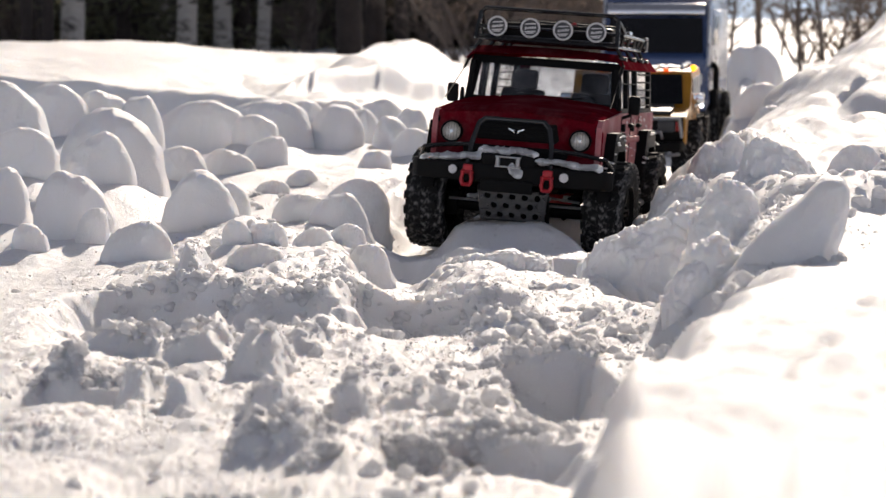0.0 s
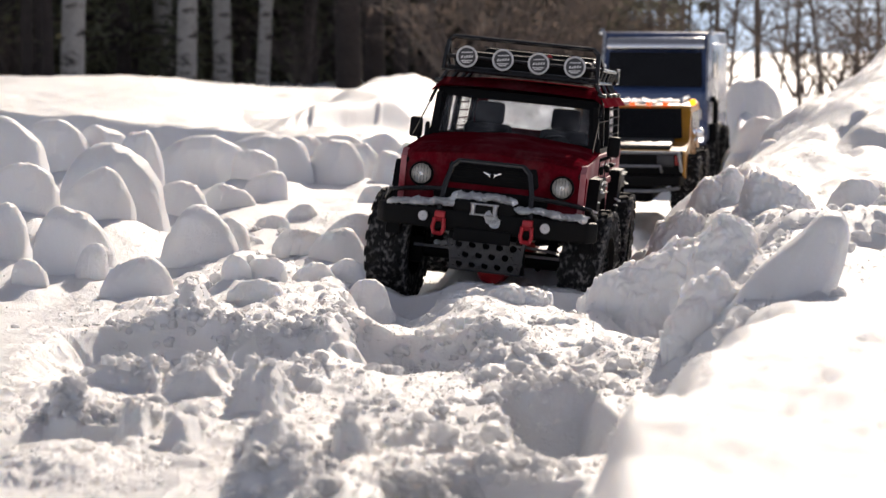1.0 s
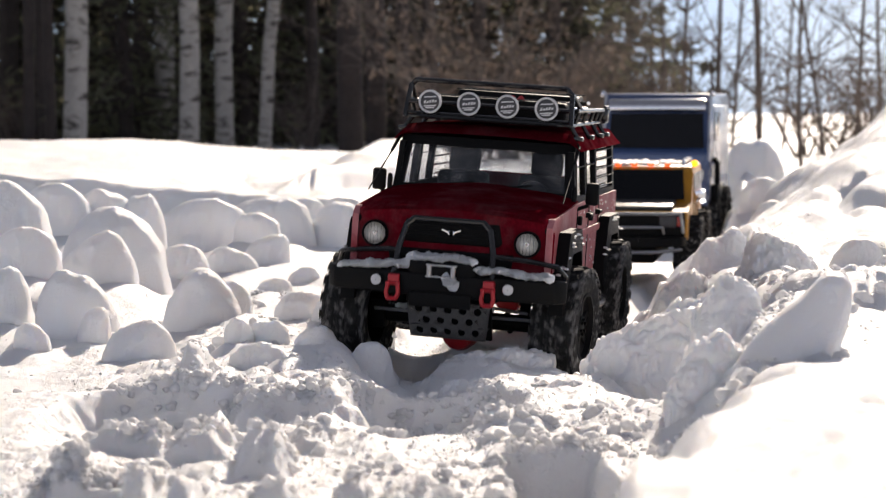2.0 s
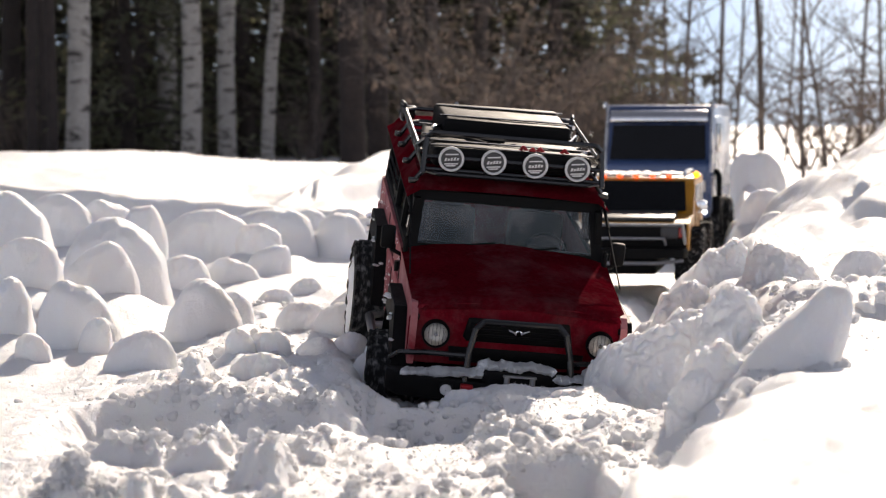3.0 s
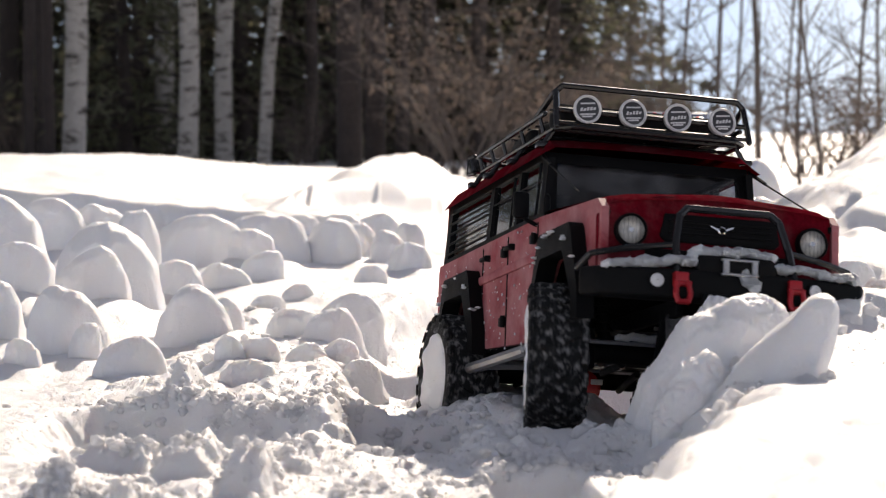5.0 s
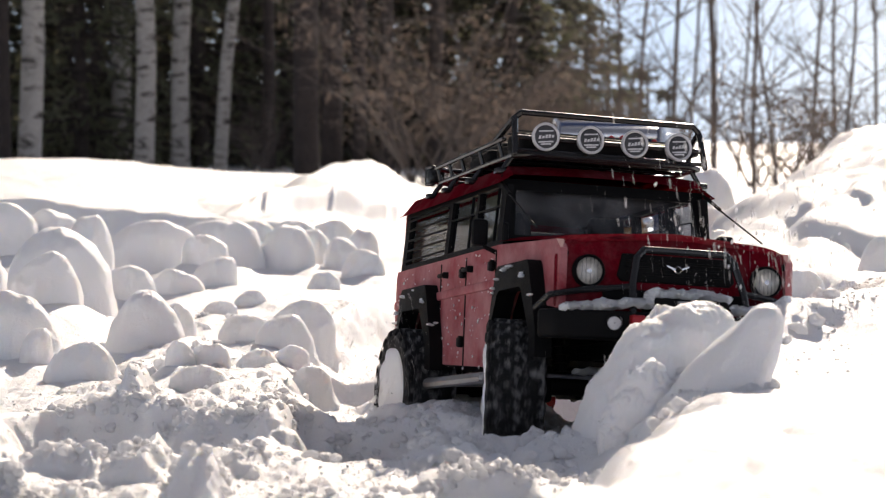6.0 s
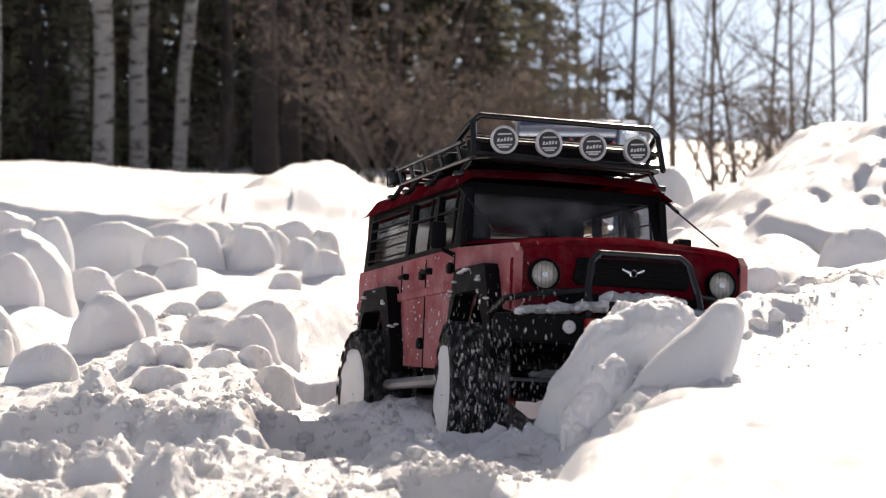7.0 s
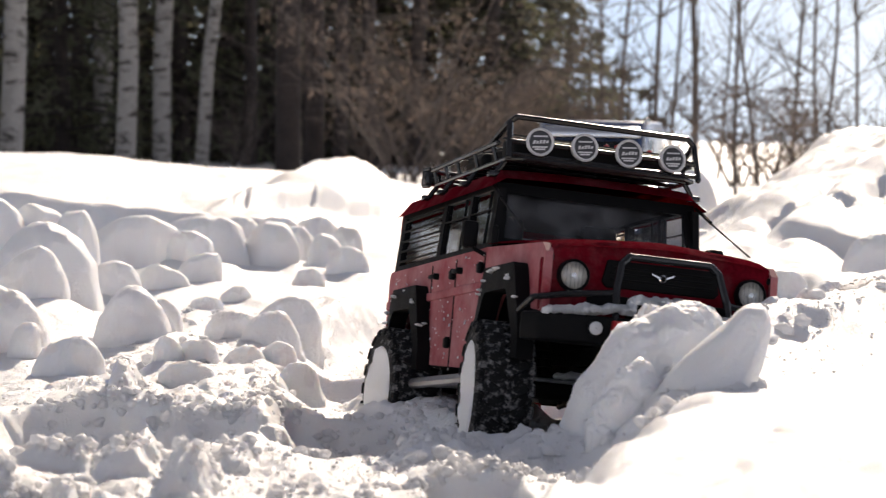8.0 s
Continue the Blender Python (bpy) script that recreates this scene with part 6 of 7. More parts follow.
def make_blue_truck(m):
    car = new("model_truck")
    car.matrix_basis = m
    tagged(car, "tall blue radio-controlled model van truck with grey bonnet band", "model truck")
    W2, L = 0.128, 0.50
    bm = bmesh.new()
    prof = [(0.0, 0.10), (0.0, 0.215), (-0.006, 0.225), (-0.036, 0.335), (-0.046, 0.352), (-0.06, 0.358), (-0.46, 0.360), (-L, 0.35), (-L, 0.10), (-0.42, 0.10), (-0.41, 0.14), (-0.33, 0.145), (-0.31, 0.105), (-0.14, 0.105), (-0.12, 0.145), (-0.05, 0.145), (-0.03, 0.10)]
    prism(bm, prof, 'y', -W2, W2, 0.007, 3)
    part("body", bm, BLUE, car, "dark blue body shell")
    bm = bmesh.new()
    v = [bm.verts.new(p) for p in ((-0.003, -0.114, 0.228), (-0.003, 0.114, 0.228), (-0.026, 0.110, 0.310), (-0.026, -0.110, 0.310))]
    bm.faces.new(v)
    bmesh.ops.solidify(bm, geom=list(bm.faces), thickness=0.002)
    bmesh.ops.translate(bm, verts=bm.verts, vec=(0.005, 0, 0))
    part("windscreen", bm, DARKGLASS, car, "wide dark windscreen", smooth=False)
    bm = bmesh.new()
    # the polished visor above the windscreen
    pts = [(-0.018, 0.314), (-0.010, 0.320), (-0.012, 0.330), (-0.022, 0.342), (-0.034, 0.346), (-0.036, 0.336), (-0.028, 0.316)]
    prism(bm, pts, 'y', -0.116, 0.116, 0.002)
    part("sun_visor", bm, CHROME, car, "polished silver visor band")
    for s in (-1, 1):
        bm = bmesh.new()
        tube(bm, [(-0.002, s * 0.126, 0.20), (-0.006, s * 0.126, 0.23), (-0.032, s * 0.124, 0.335), (-0.036, s * 0.124, 0.352), (-0.04, s * 0.13, 0.362)], 0.004, 8)
        part("pillar_trim", bm, SILVERPAINT, car, "silver pillar trim")
        bm = bmesh.new()
        ball(bm, (-0.036, s * 0.132, 0.357), 0.006, 2, (1, 0.8, 1.3))
        part("marker_lamp", bm, CHROME, car)
        bm = bmesh.new()
        prism(bm, [(-0.07, 0.16), (-0.06, 0.235), (-0.085, 0.33), (-0.46, 0.33), (-0.46, 0.16)], 'y', s * (W2 - 0.002), s * (W2 + 0.0025), 0.002)
        part("side_panel", bm, SILVERPAINT, car, "silver-white side panel")
        bm = bmesh.new()
        prism(bm, [(-0.08, 0.245), (-0.095, 0.315), (-0.20, 0.315), (-0.20, 0.245)], 'y', s * (W2 + 0.002), s * (W2 + 0.004), 0.001)
        part("side_window", bm, DARKGLASS, car)
        bm = bmesh.new()
        box(bm, (-0.10, s * (W2 + 0.008), 0.135), (0.14, 0.020, 0.012), 0.004)
        box(bm, (-0.035, s * (W2 + 0.008), 0.118), (0.012, 0.020, 0.04), 0.004)
        part("mudguard", bm, BLACK, car)
        bm = bmesh.new()
        tube(bm, [(-0.06, s * (W2 + 0.012), 0.07), (-0.06, s * (W2 + 0.012), 0.19), (-0.07, s * (W2 + 0.004), 0.20)], 0.007, 10)
        part("air_intake", bm, BLACK, car, "black upright intake pipe")
        bm = bmesh.new()
        box(bm, (0.004, s * 0.10, 0.165), (0.008, 0.026, 0.026), 0.003)
        part("headlight", bm, REFLECT, car)
    bm = bmesh.new()
    box(bm, (0.003, 0, 0.165), (0.006, 0.15, 0.05), 0.003)
    part("grille", bm, BLACK, car)
    for k in range(4):
        bm = bmesh.new()
        box(bm, (0.007, 0, 0.147 + k * 0.012), (0.003, 0.14, 0.003), 0.0008)
        part("grille_bar", bm, SILVERPAINT, car)
    bm = bmesh.new()
    box(bm, (0.01, 0, 0.105), (0.028, 0.25, 0.026), 0.005)
    part("bumper", bm, BLUE, car)
    bm = bmesh.new()
    box(bm, (-0.24, 0, 0.085), (0.42, 0.11, 0.03), 0.004)
    part("chassis", bm, BLACK, car)
    for x in (-0.085, -0.37):
        for s in (-1, 1):
            wheel(car, x, s * 0.118, 0.064, 0.064, 0.05, BLACK, False, lugs=18)
    return car


orange_car = make_orange_car(pose(0.306, 2.78 * YS, 0.008, 0, 0, -99))
blue_truck = make_blue_truck(pose(0.512, 4.02 * YS, -0.008, 0, 0, -102))

# ---- wood behind ----
def birch_bark():
    """White bark with dark cross marks and grey weathering."""
    m = mat("birch_bark", (0.44, 0.41, 0.375), 0.75, 0, 0.35, 6, 0.4, 50, dist=0.006)
    nt = m.node_tree
    b = nt.nodes["Principled BSDF"]
    tc = nt.nodes.new("ShaderNodeTexCoord")
    mp = nt.nodes.new("ShaderNodeMapping")
    mp.inputs["Scale"].default_value = (7, 7, 22)
    nz = nt.nodes.new("ShaderNodeTexNoise")
    nz.inputs["Scale"].default_value = 1.0
    nz.inputs["Detail"].default_value = 6
    nz.inputs["Roughness"].default_value = 0.65
    cr = nt.nodes.new("ShaderNodeValToRGB")
    cr.color_ramp.elements[0].position, cr.color_ramp.elements[0].color = 0.52, (1, 1, 1, 1)
    cr.color_ramp.elements[1].position, cr.color_ramp.elements[1].color = 0.62, (0.10, 0.085, 0.075, 1)
    mx = nt.nodes.new("ShaderNodeMix")
    mx.data_type, mx.blend_type = 'RGBA', 'MULTIPLY'
    mx.inputs["Factor"].default_value = 1.0
    old = b.inputs["Base Color"].links[0].from_socket
    nt.links.new(tc.outputs["Object"], mp.inputs["Vector"])
    nt.links.new(mp.outputs["Vector"], nz.inputs["Vector"])
    nt.links.new(nz.outputs["Fac"], cr.inputs["Fac"])
    nt.links.new(old, mx.inputs["A"])
    nt.links.new(cr.outputs["Color"], mx.inputs["B"])
    nt.links.new(mx.outputs["Result"], b.inputs["Base Color"])
    return m


BARKWHITE = birch_bark()
BARKDARK = mat("pine_bark", (0.062, 0.047, 0.042), 0.9, 0, 0.6, 9, 0.6, 70, dist=0.01)
TWIG = mat("bare_twig", (0.15, 0.12, 0.105), 0.85, 0, 0.5, 10, 0.3, 80)
DRYGRASS = mat("dry_stalk", (0.30, 0.22, 0.14), 0.85, 0, 0.4, 10, 0.3, 80)
NEEDLE = leaf_material("fir_needles", (0.15, 0.155, 0.105))
NEEDLEDARK = leaf_material("spruce_needles", (0.095, 0.095, 0.075))
DRYLEAF = leaf_material("dry_leaf", (0.19, 0.15, 0.135))


def limb(bm, pts, r0, r1, seg=7):
    """A tapering limb through points."""
    n = len(pts)
    rows = []
    for i, p in enumerate(pts):
        p = Vector(p)
        d = Vector(pts[min(i + 1, n - 1)]) - Vector(pts[max(i - 1, 0)])
        d.normalize()
        e1 = Vector((1, 0, 0)) if abs(d.x) < 0.9 else Vector((0, 1, 0))
        e1 = (e1 - d * e1.dot(d)).normalized()
        e2 = d.cross(e1)
        r = r0 + (r1 - r0) * i / (n - 1)
        rows.append([bm.verts.new(p + r * (math.cos(2 * math.pi * k / seg) * e1 + math.sin(2 * math.pi * k / seg) * e2)) for k in range(seg)])
    for A, B in zip(rows, rows[1:]):
        for k in range(seg):
            bm.faces.new((A[k], A[(k + 1) % seg], B[(k + 1) % seg], B[k]))


def wander(rnd, p, d, L, n, wob, droop=0.0):
    p, d = Vector(p), Vector(d).normalized()
    pts = [p.copy()]
    for k in range(n):
        d = (d + Vector((rnd.uniform(-wob, wob), rnd.uniform(-wob, wob), rnd.uniform(-wob, wob) - droop))).normalized()
        p = p + d * (L / n)
        pts.append(p.copy())
    return pts


def make_birch(x, y, r, height, lean, seed, bark):
    rnd = random.Random(seed)
    z = hz(x, y) - 0.05
    t = new("birch_tree")
    t.location = (x, y, z)
    bm = bmesh.new()
    pts = wander(rnd, (0, 0, 0), (lean, 0, 1), height, 12, 0.07)
    limb(bm, pts, r, r * 0.2, 14)
    part("trunk", bm, bark, t, "pale birch trunk with dark marks")
    bm = bmesh.new()
    for k in range(26):
        i = rnd.randint(4, 11)
        a = rnd.random() * 6.28
        limb(bm, wander(rnd, pts[i], (math.cos(a), math.sin(a), 0.7), height * 0.16 * (1.2 - i / 14), 5, 0.3, 0.05), r * 0.14, r * 0.02, 5)
    part("crown", bm, TWIG, t, "bare winter branches")
    return tagged(t, "bare birch with a pale trunk at the wood's edge", "tree", "birches")


def needle_cluster(V, F, p, d, L, rnd, n, w):
    """Small needle blades along a branch, into vertex and face lists."""
    for k in range(n):
        q = p + d * (L * (0.15 + 0.85 * rnd.random())) + Vector((rnd.uniform(-1, 1), rnd.uniform(-1, 1), rnd.uniform(-1, 1))) * L * 0.10
        a = Vector((rnd.uniform(-1, 1), rnd.uniform(-1, 1), rnd.uniform(-0.8, 0.3))).normalized()
        a = (a + d * 0.8).normalized() * w * rnd.uniform(0.6, 1.5)
        b = a.cross(Vector((rnd.uniform(-1, 1), rnd.uniform(-1, 1), 1))).normalized() * w * 0.22
        i = len(V)
        V += [q - b, q + b, q + a + b * 0.4, q + a - b * 0.4]
        F.append((i, i + 1, i + 2, i + 3))


def list_part(name, V, F, material, parent, label=""):
    me = bpy.data.meshes.new(name)
    me.from_pydata([tuple(v) for v in V], [], F)
    me.materials.append(material)
    ob = new(name, me)
    ob.parent = parent
    if label:
        tagged(ob, label)
    return ob


def make_conifer(x, y, height, spread, seed, needles, low=0.3, dense=1.0, blade=0.07):
    rnd = random.Random(seed)
    z = hz(x, y) - 0.05
    t = new("conifer_tree")
    t.location = (x, y, z)
    bm = bmesh.new()
    pts = wander(rnd, (0, 0, 0), (0, 0, 1), height, 10, 0.02)
    limb(bm, pts, height * 0.014 + 0.02, 0.01, 9)
    part("trunk", bm, BARKDARK, t, "dark rough trunk")
    V, F = [], []
    bm = bmesh.new()
    h = low
    while h < height:
        u = h / height
        for k in range(int(6 * dense) + 1):
            a = rnd.random() * 6.28
            L = spread * (1 - u) ** 0.8 * rnd.uniform(0.6, 1.1) + 0.08
            d = Vector((math.cos(a), math.sin(a), rnd.uniform(-0.35, 0.1)))
            p = Vector((0, 0, h + rnd.uniform(-0.1, 0.1)))
            limb(bm, [p, p + d * L * 0.6, p + d * L + Vector((0, 0, -0.05 * L))], 0.008 + 0.01 * (1 - u), 0.003, 4)
            needle_cluster(V, F, p, d, L, rnd, int(26 * dense * (0.4 + L)), blade)
        h += 0.16 + 0.25 * u
    tagged(part("branch", bm, BARKDARK, t), kind="stuff")
    list_part("crown", V, F, needles, t, "dark evergreen needles")
    return tagged(t, "dark evergreen tree in the shaded wood", "tree", "evergreens")


def make_sapling(x, y, height, seed, material, n=22, r=0.012, lean=0.0):
    rnd = random.Random(seed)
    z = hz(x, y) - 0.03
    bm = bmesh.new()
    pts = wander(rnd, (0, 0, 0), (lean, 0, 1), height, 9, 0.07)
    limb(bm, pts, r, r * 0.25, 7)
    t = new("bare_sapling")
    t.location = (x, y, z)
    part("trunk", bm, material, t)
    bm = bmesh.new()
    for k in range(n):
        i = rnd.randint(1, 8)
        a = rnd.random() * 6.28
        L = height * rnd.uniform(0.12, 0.3)
        b = wander(rnd, pts[i], (math.cos(a), math.sin(a), rnd.uniform(0.4, 1.4)), L, 5, 0.22)
        limb(bm, b, r * 0.35, r * 0.08, 5)
        for m in range(3):
            j = rnd.randint(1, 4)
            a2 = rnd.random() * 6.28
            limb(bm, wander(rnd, b[j], (math.cos(a2), math.sin(a2), 0.6), L * 0.4, 3, 0.3), r * 0.15, r * 0.05, 4)
    part("twig", bm, material, t)
    return tagged(t, "thin bare sapling against the bright sky", "sapling", "bare saplings")


def far(px, d):
    return (px - 784) / FPX * d


# birches: sight line, depth, radius
for i, (px, d, r, lean) in enumerate([(138, 10.0, 0.072, 0.02), (300, 13.0, 0.080, 0.0), (340, 10.8, 0.066, 0.02), (405, 12.0, 0.066, 0.015), (474, 11.5, 0.046, 0.10)]):
    d *= YS
    make_birch(far(px, d), d, r, 9.0, lean, 10 + i, BARKWHITE)
for i, (px, d, r) in enumerate([(98, 10.5, 0.035), (90, 12, 0.06), (60, 11.5, 0.04), (20, 13, 0.08), (200, 14, 0.07), (250, 13, 0.05), (560, 13, 0.05), (628, 10.8, 0.085), (672, 11.6, 0.075), (720, 12.5, 0.05), (770, 13.5, 0.06), (850, 14, 0.07), (430, 15, 0.06), (520, 15, 0.07)]):
    d *= YS
    rnd = random.Random(90 + i)
    z = hz(far(px, d), d) - 0.05
    t = new("pine_tree")
    t.location = (far(px, d), d, z)
    bm = bmesh.new()
    pts = wander(rnd, (0, 0, 0), (0, 0, 1), 9.0, 10, 0.03)
    limb(bm, pts, r, r * 0.3, 12)
    part("trunk", bm, BARKDARK, t, "dark rough trunk")
    V, F = [], []
    for k in range(40):
        a = rnd.random() * 6.28
        p = pts[rnd.randint(6, 10)]
        needle_cluster(V, F, p, Vector((math.cos(a), math.sin(a), rnd.uniform(-0.1, 0.5))), rnd.uniform(0.5, 1.3), rnd, 30, 0.14)
    list_part("crown", V, F, NEEDLE, t, "high evergreen crown")
    tagged(t, "dark-barked pine in the shaded wood", "tree", "pines")
# the first nine stand unseen at far left, added to darken window reflections
CON = [(-700, 9, 7), (-900, 8, 7), (-1200, 8, 7), (-1700, 6.5, 7), (-2300, 6, 7), (-3200, 5, 7), (-500, 12, 7), (-4500, 4, 7), (-7000, 3, 7), (-30, 14, 6), (60, 15, 7), (170, 16, 7), (230, 12.5, 3.0), (300, 15, 6), (360, 17, 7), (440, 13.5, 3.5), (520, 16, 7), (590, 14.5, 5), (660, 15.5, 7), (740, 15, 6), (800, 17, 7), (860, 15, 5), (930, 16, 7), (985, 14.5, 4.5), (1030, 15, 4.0), (1075, 16.5, 3.4), (1115, 17.5, 2.2), (1160, 19, 1.7), (-120, 15, 7), (-220, 16, 7), (-320, 15, 7), (1225, 22, 1.4), (1265, 21, 1.1), (1195, 20, 1.4)]
for i, (px, d, h) in enumerate(CON):
    d *= YS
    make_conifer(far(px, d), d, h, 0.9 + 0.12 * h if px < 950 else 0.26 + 0.07 * h, 200 + i, NEEDLE if i % 3 == 0 else NEEDLEDARK, 0.2, 1.0, 0.09)
for i, (px, d, h, r, lean) in enumerate([(1272, 12, 3.6, 0.02, 0.02), (1350, 12.5, 4.0, 0.028, 0.0), (1300, 13, 3.2, 0.016, 0), (1425, 9, 2.6, 0.012, 0.02), (1470, 8.5, 2.2, 0.011, -0.1), (1520, 10, 3, 0.013, 0.1), (1580, 9, 2.6, 0.011, 0.05), (1640, 10, 3.0, 0.012, -0.05), (1700, 9, 2.5, 0.012, 0), (1220, 14, 3.5, 0.02, 0), (1180, 13, 3.0, 0.016, 0), (1390, 14, 3, 0.014, 0.02), (1560, 15, 4, 0.02, 0)]):
    d *= YS
    make_sapling(far(px, d), d, h, 300 + i, TWIG, 26, r, lean)


def make_shrub(x, y, height, spread, seed, leaves):
    """A brown shrub: arching stems with hanging dry leaves."""
    rnd = random.Random(seed)
    t = new("dry_shrub")
    t.location = (x, y, hz(x, y) - 0.03)
    bm = bmesh.new()
    V, F = [], []
    for k in range(16):
        a = rnd.random() * 6.28
        L = height * rnd.uniform(0.6, 1.1)
        b = wander(rnd, (rnd.uniform(-0.1, 0.1), rnd.uniform(-0.1, 0.1), 0), (spread * math.cos(a), spread * math.sin(a), 1.0), L, 8, 0.14, 0.05)
        limb(bm, b, 0.0075, 0.002, 5)
        for j in range(3, 9):
            for m in range(2):
                a2 = rnd.random() * 6.28
                l2 = L * rnd.uniform(0.12, 0.3)
                c = wander(rnd, b[j], (math.cos(a2), math.sin(a2), 0.3), l2, 4, 0.2, 0.12)
                limb(bm, c, 0.0026, 0.001, 4)
                for q in c[1::2]:
                    for n in range(leaves):
                        p = q + Vector((rnd.uniform(-1, 1), rnd.uniform(-1, 1), rnd.uniform(-1, 0.2))) * 0.05
                        u = Vector((rnd.uniform(-0.5, 0.5), rnd.uniform(-0.5, 0.5), -1)).normalized() * rnd.uniform(0.016, 0.036)
                        w = u.cross(Vector((rnd.uniform(-1, 1), rnd.uniform(-1, 1), 0.1))).normalized() * 0.0045
                        i = len(V)
                        V.extend([p, p + u * 0.5 + w, p + u, p + u * 0.5 - w])
                        F.append((i, i + 1, i + 2, i + 3))
    part("stem", bm, TWIG, t, "thin brown stems")
    tagged(list_part("foliage", V, F, DRYLEAF, t, "dry hanging leaves"), kind="stuff")
    return tagged(t, "dry brown shrub hung with withered leaves", "shrub", "dry shrubs")


for i, (px, d, h, sp, lv) in enumerate([(760, 11.6, 1.0, 0.6, 1), (840, 10.0, 1.7, 0.7, 3), (900, 10.4, 1.8, 0.75, 3), (960, 10.9, 1.6, 0.7, 3), (1010, 11.4, 1.3, 0.7, 2), (1050, 11.6, 0.9, 0.6, 1), (540, 12.6, 0.8, 0.5, 1), (40, 12.2, 0.9, 0.5, 1), (1110, 11.5, 0.9, 0.6, 2), (1240, 11.0, 0.8, 0.6, 1), (1500, 10.0, 0.8, 0.7, 2), (1580, 9.0, 0.8, 0.7, 2), (1650, 9.4, 0.8, 0.7, 2), (1430, 11.5, 0.9, 0.6, 1)]):
    make_shrub(far(px, d * YS), d * YS, h, sp, 400 + i, lv)

# ---- what moves ----
CARROWS = [
    (0.0, pose(0.1312, 2.9545, 0.0326, -3.70, -1.88, -102.14)),
    (0.2, pose(0.1215, 2.9192, 0.0376, -2.51, -0.60, -101.96)),
    (0.5, pose(0.1045, 2.8451, 0.0460, -3.22, -1.44, -100.37)),
    (0.8, pose(0.0890, 2.7998, 0.0480, -5.95, -1.13, -98.93)),
    (1.0, pose(0.0809, 2.7359, 0.0382, -5.46, -0.77, -98.58)),
    (1.2, pose(0.0776, 2.7126, 0.0426, -4.35, 4.45, -99.26)),
    (1.5, pose(0.0740, 2.6531, 0.0443, 0.70, 8.35, -100.71)),
    (1.7, pose(0.0645, 2.5877, 0.0606, -4.76, -1.42, -102.15)),
    (2.8, pose(0.0359, 2.4452, 0.0514, -1.50, 13.59, -89.07)),
    (3.0, pose(0.0359, 2.3975, 0.0373, -4.97, 12.20, -85.17)),
    (3.2, pose(0.0451, 2.3693, 0.0357, -5.08, 9.50, -85.02)),
    (3.5, pose(0.0583, 2.2965, 0.0297, -4.60, 1.15, -85.69)),
    (3.6, pose(0.0623, 2.2633, 0.0258, -3.67, -3.55, -85.58)),
    (3.7, pose(0.0715, 2.2287, 0.0261, -3.14, -14.42, -85.68)),
    (3.8, pose(0.0732, 2.2047, 0.0292, -3.85, -18.02, -85.05)),
    (4.0, pose(0.0794, 2.1595, 0.0309, -4.96, -22.58, -84.07)),
    (4.2, pose(0.0870, 2.1079, 0.0371, -7.12, -20.00, -82.69)),
    (5.3, pose(0.1696, 2.0359, 0.0545, -3.87, -9.13, -73.17)),
    (5.5, pose(0.1680, 2.0541, 0.0502, -4.20, -8.45, -73.96)),
    (6.0, pose(0.1654, 2.0621, 0.0419, -3.76, -7.63, -74.30)),
    (6.5, pose(0.1659, 2.0611, 0.0423, -3.25, -7.65, -74.34)),
    (7.0, pose(0.1631, 2.0667, 0.0378, -4.03, -7.22, -74.95)),
    (7.5, pose(0.1618, 2.0629, 0.0355, -6.34, -7.67, -75.10)),
    (8.0, pose(0.1617, 2.0562, 0.0357, -5.93, -7.55, -75.25)),
]



def make_spray(seed, n, spread, size):
    """A handful of flying snow grains."""
    rnd = random.Random(seed)
    V, F = [], []
    for k in range(n):
        p = Vector((rnd.gauss(0, 1) * spread[0], rnd.gauss(0, 1) * spread[1], rnd.gauss(0, 1) * spread[2]))
        r = size * (0.22 + rnd.random() ** 4 * 1.1)
        i = len(V)
        st = rnd.uniform(0.8, 1.5)
        for d in ((1, 0, 0), (-1, 0, 0), (0, 1, 0), (0, -1, 0), (0, 0, st), (0, 0, -st)):
            V.append(p + Vector(d) * r * rnd.uniform(0.6, 1.2))
        for a, b, c in ((0, 2, 4), (2, 1, 4), (1, 3, 4), (3, 0, 4), (2, 0, 5), (1, 2, 5), (3, 1, 5), (0, 3, 5)):
            F.append((i + a, i + b, i + c))
    ob = list_part("snow_spray", V, F, FLAKE, None)
    return tagged(ob, "white grains of snow thrown up by a spinning wheel", "snow spray", "flying snow", "stuff")


# start, place, upward and sideways speed, grains, spread, grain size
BURSTS = []
_r = random.Random(12)
for _k in range(15):
    # off the far-side rear wheel while the wagon pulls
    _t = -0.2 + 0.25 * _k
    _y = 3.02 - 0.16 * max(0, _t)
    BURSTS.append((_t, (0.29 - 0.028 * _t, _y, 0.02), (_r.uniform(0.05, 0.25), _r.uniform(-0.1, 0.2), _r.uniform(0.9, 1.25)), 240 if _t < 0.7 else 420, (0.035, 0.04, 0.035), 0.0011))
for _k in range(3):
    BURSTS.append((1.42 + 0.08 * _k, (-0.03 - 0.03 * _k, 2.40, 0.02), (-0.35, -0.05, 0.85), 240, (0.025, 0.03, 0.022), 0.0011))
for _k in range(3):
    BURSTS.append((3.25 + 0.15 * _k, (-0.06, 2.15, 0.03), (-0.2, 0, 0.8), 150, (0.03, 0.03, 0.025), 0.0009))
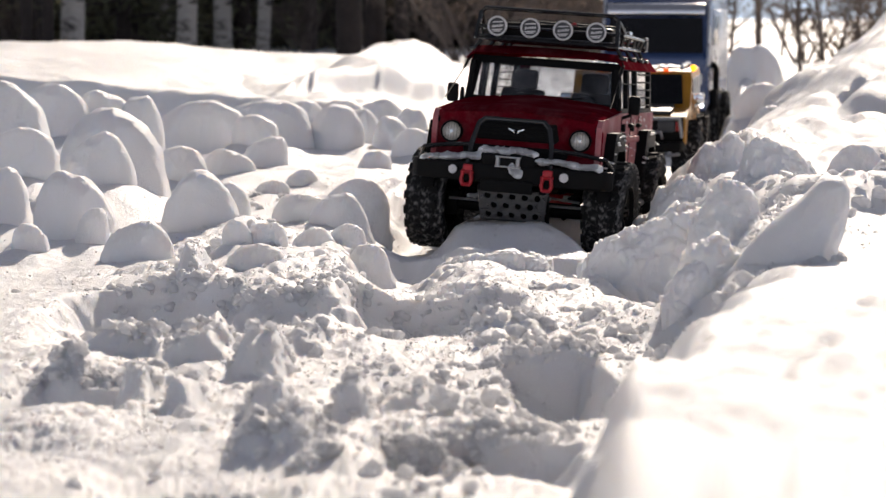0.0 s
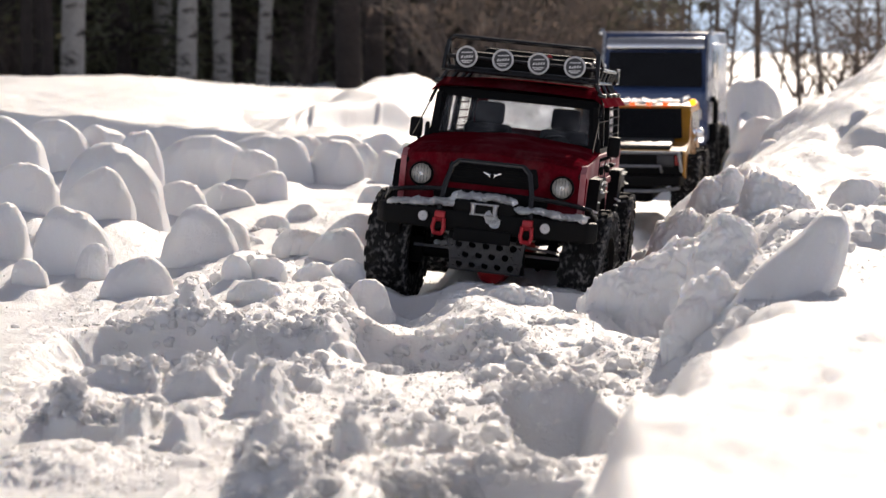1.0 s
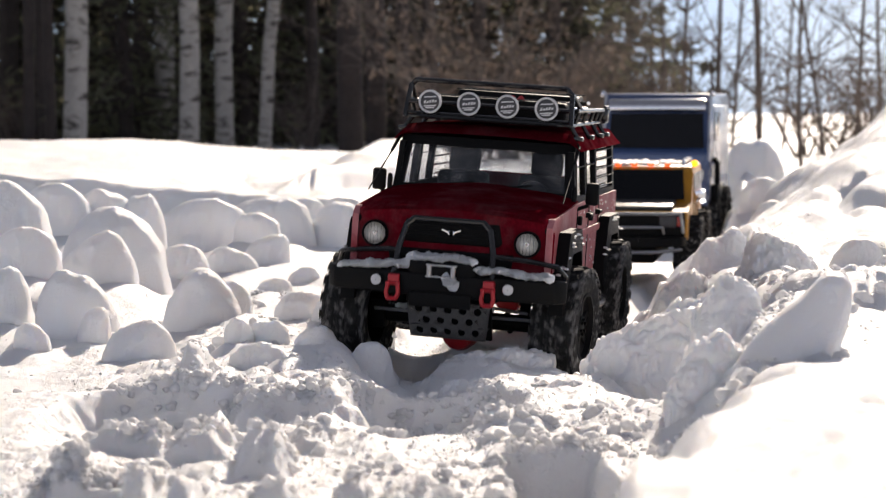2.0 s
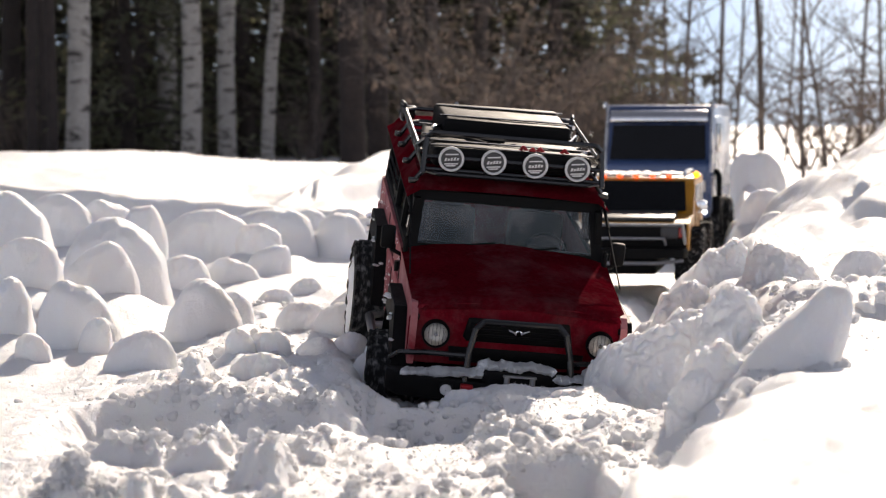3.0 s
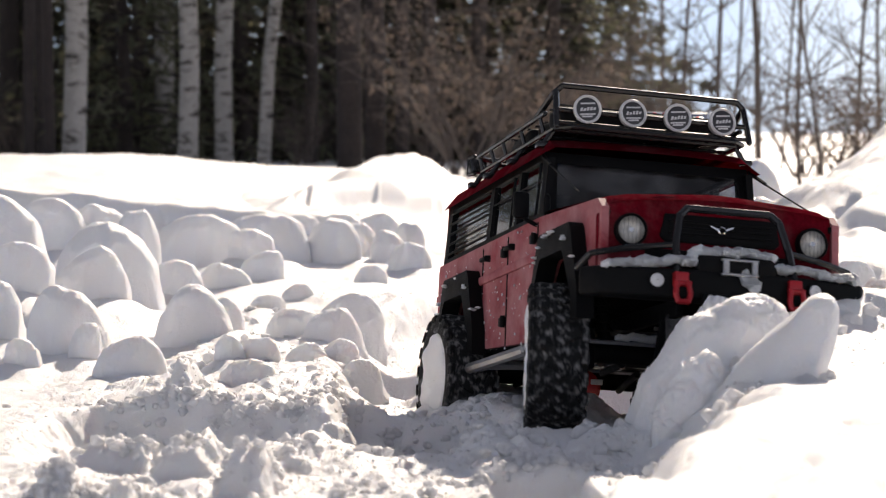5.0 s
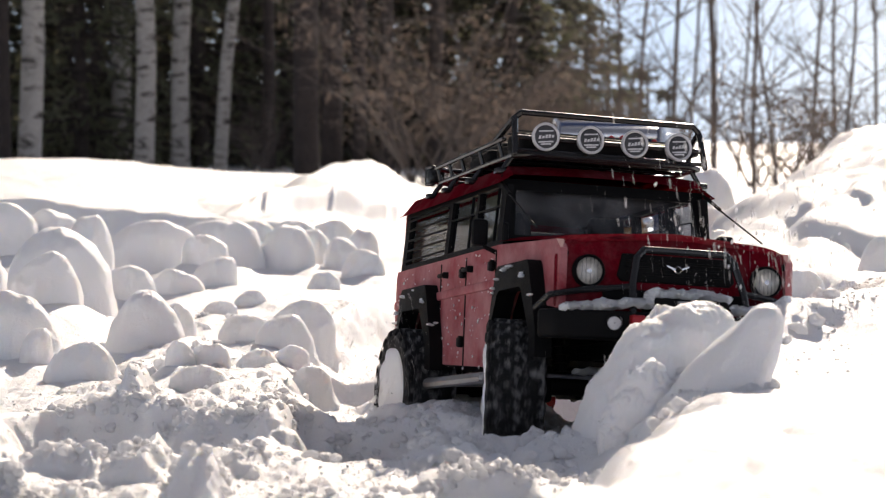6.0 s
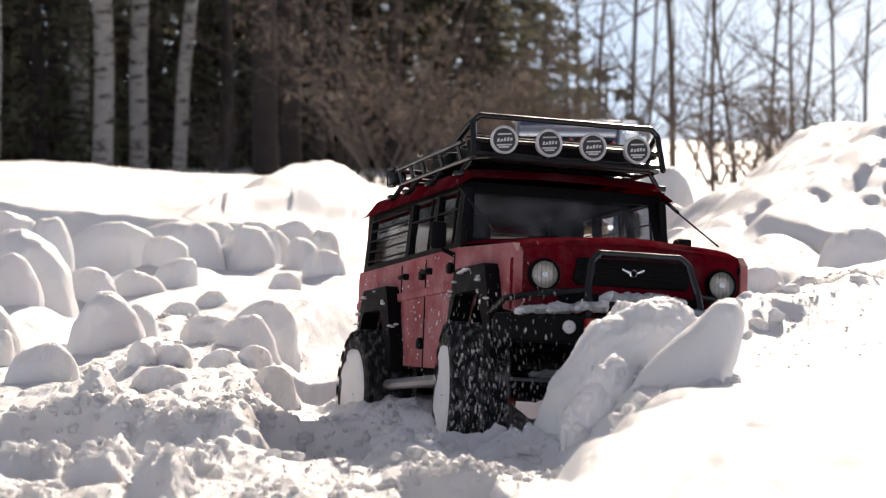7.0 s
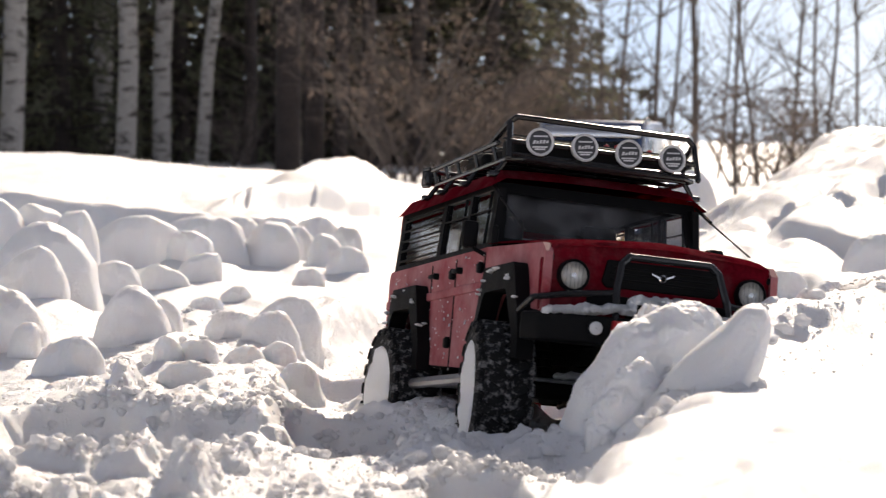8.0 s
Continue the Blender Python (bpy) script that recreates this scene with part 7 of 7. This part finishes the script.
for _k in range(5):
    # rear wheels, then grains drifting over the bonnet
    BURSTS.append((5.5 + 0.11 * _k, (0.03, 2.15, 0.03), (-0.30, 0.0, 0.95), 520, (0.03, 0.03, 0.035), 0.0013))
    BURSTS.append((5.55 + 0.11 * _k, (0.36 - 0.02 * _k, 1.98 - 0.04 * _k, 0.06), (_r.uniform(-0.25, 0.05), -0.25, 1.9 + 0.1 * _r.random()), 650, (0.05, 0.04, 0.06), 0.0014))
for _k in range(5):
    BURSTS.append((6.05 + 0.09 * _k, (0.28 - 0.015 * _k, 1.86, 0.08), (_r.uniform(-0.3, 0.0), -0.08, 1.45 + 0.15 * _r.random()), 600, (0.06, 0.04, 0.05), 0.0013))
for _k in range(8):
    BURSTS.append((6.85 + 0.075 * _k, (0.115 + 0.006 * _k, 1.80, 0.05), (_r.uniform(-0.15, 0.25), -0.1, 1.0 + 0.12 * min(_k, 5)), 800, (0.030, 0.02, 0.045), 0.0010))
SPRAYS = [(make_spray(500 + i, b[3], b[4], b[5]), b) for i, b in enumerate(BURSTS)]

def steer(t):
    """How far the front wheels are turned."""
    return radians(float(np.interp(t, [0, 1.5, 2.8, 4.2, 5.3, 6.0, 6.5, 7.2, 8.0], [-4, -6, -4, -6, -20, -17, -11, -9, -9])))


def travel(t, front):
    """How far a wheel stands above or below its rest on the springs."""
    return float(np.interp(t, [0, 1.7, 2.8, 4.2, 5.3], [0.005, 0.004, 0, -0.002, -0.008] if front else [0, 0, 0, -0.004, -0.011]))


def motions():
    walk(red_car, CARROWS)
    # the bumper shoves the wedge of snow up the bank, the flank presses the bank aside, the wheels crush the ridges
    rest = pushed_snow.matrix_basis.copy()
    low = Matrix.Translation((-0.02, 0.02, -0.115)) @ rest
    walk(pushed_snow, [(0.0, low), (4.2, low), (4.7, Matrix.Translation((-0.008, 0.008, -0.03)) @ rest), (5.1, rest), (8.0, rest)])
    rest = bank_snow.matrix_basis.copy()
    aside = Matrix.Translation((0.09, 0.03, -0.13)) @ rest
    walk(bank_snow, [(0.0, rest), (3.2, rest), (4.2, Matrix.Translation((0.045, 0.01, -0.05)) @ rest), (5.2, aside), (8.0, aside)])
    for ob, t0 in zip(RIDGES, (2.6, 3.4, 3.3)):
        rest = ob.matrix_basis.copy()
        flat = Matrix.Translation((0, -0.02, -0.06)) @ rest
        walk(ob, [(0.0, rest), (t0, rest), (t0 + 0.5, flat), (8.0, flat)])
    # thrown snow leaves the ground, rises, falls and is buried again
    for ob, (t0, p, v, n, spread, size) in SPRAYS:
        p, v = Vector(p), Vector(v)
        low = p - Vector((0, 0, 0.25))
        flight = 2 * v.z / 9.81 + 0.12
        rows = [(0.0, Matrix.Translation(low))] if t0 > 0.05 else []
        k = 0
        while k * 0.05 <= flight:
            t, u = t0 + k * 0.05, k * 0.05
            if 0 <= t <= 8.0:
                q = p + v * u + Vector((0, 0, -4.905 * u * u))
                if k == 0:
                    q = low
                rows.append((t, Matrix.Translation(q) @ Matrix.Rotation(u * 2.0, 4, 'Z')))
            k += 1
        end = t0 + k * 0.05
        down = p + v * flight
        down.z = low.z
        if end < 7.95:
            rows.append((end, Matrix.Translation(down)))
        rows.append((8.0, Matrix.Translation(down)) if end < 7.95 else (8.0, rows[-1][1]))
        rows = [r for i, r in enumerate(rows) if i == 0 or r[0] - rows[i - 1][0] > 0.02]
        walk(ob, rows)
    # the wheels turn as the car drives, and spin where it is stuck
    for w in WHEELS:
        c = w.matrix_basis.translation.copy()
        rows, ang = [], 0.0
        for k in range(41):
            t = k * 0.2
            rows.append((t, Matrix.Translation(c + Vector((0, 0, travel(t, c.x > 0.1)))) @ Matrix.Rotation(steer(t) if c.x > 0.1 else 0.0, 4, 'Z') @ Matrix.Rotation(ang, 4, 'Y')))
            rate = 120 if t < 1.2 else 300 if t < 3.4 else 160 if t < 5.3 else 360 if t < 7.6 else 0
            ang += radians(rate * 0.2)
        walk(w, rows)


motions()
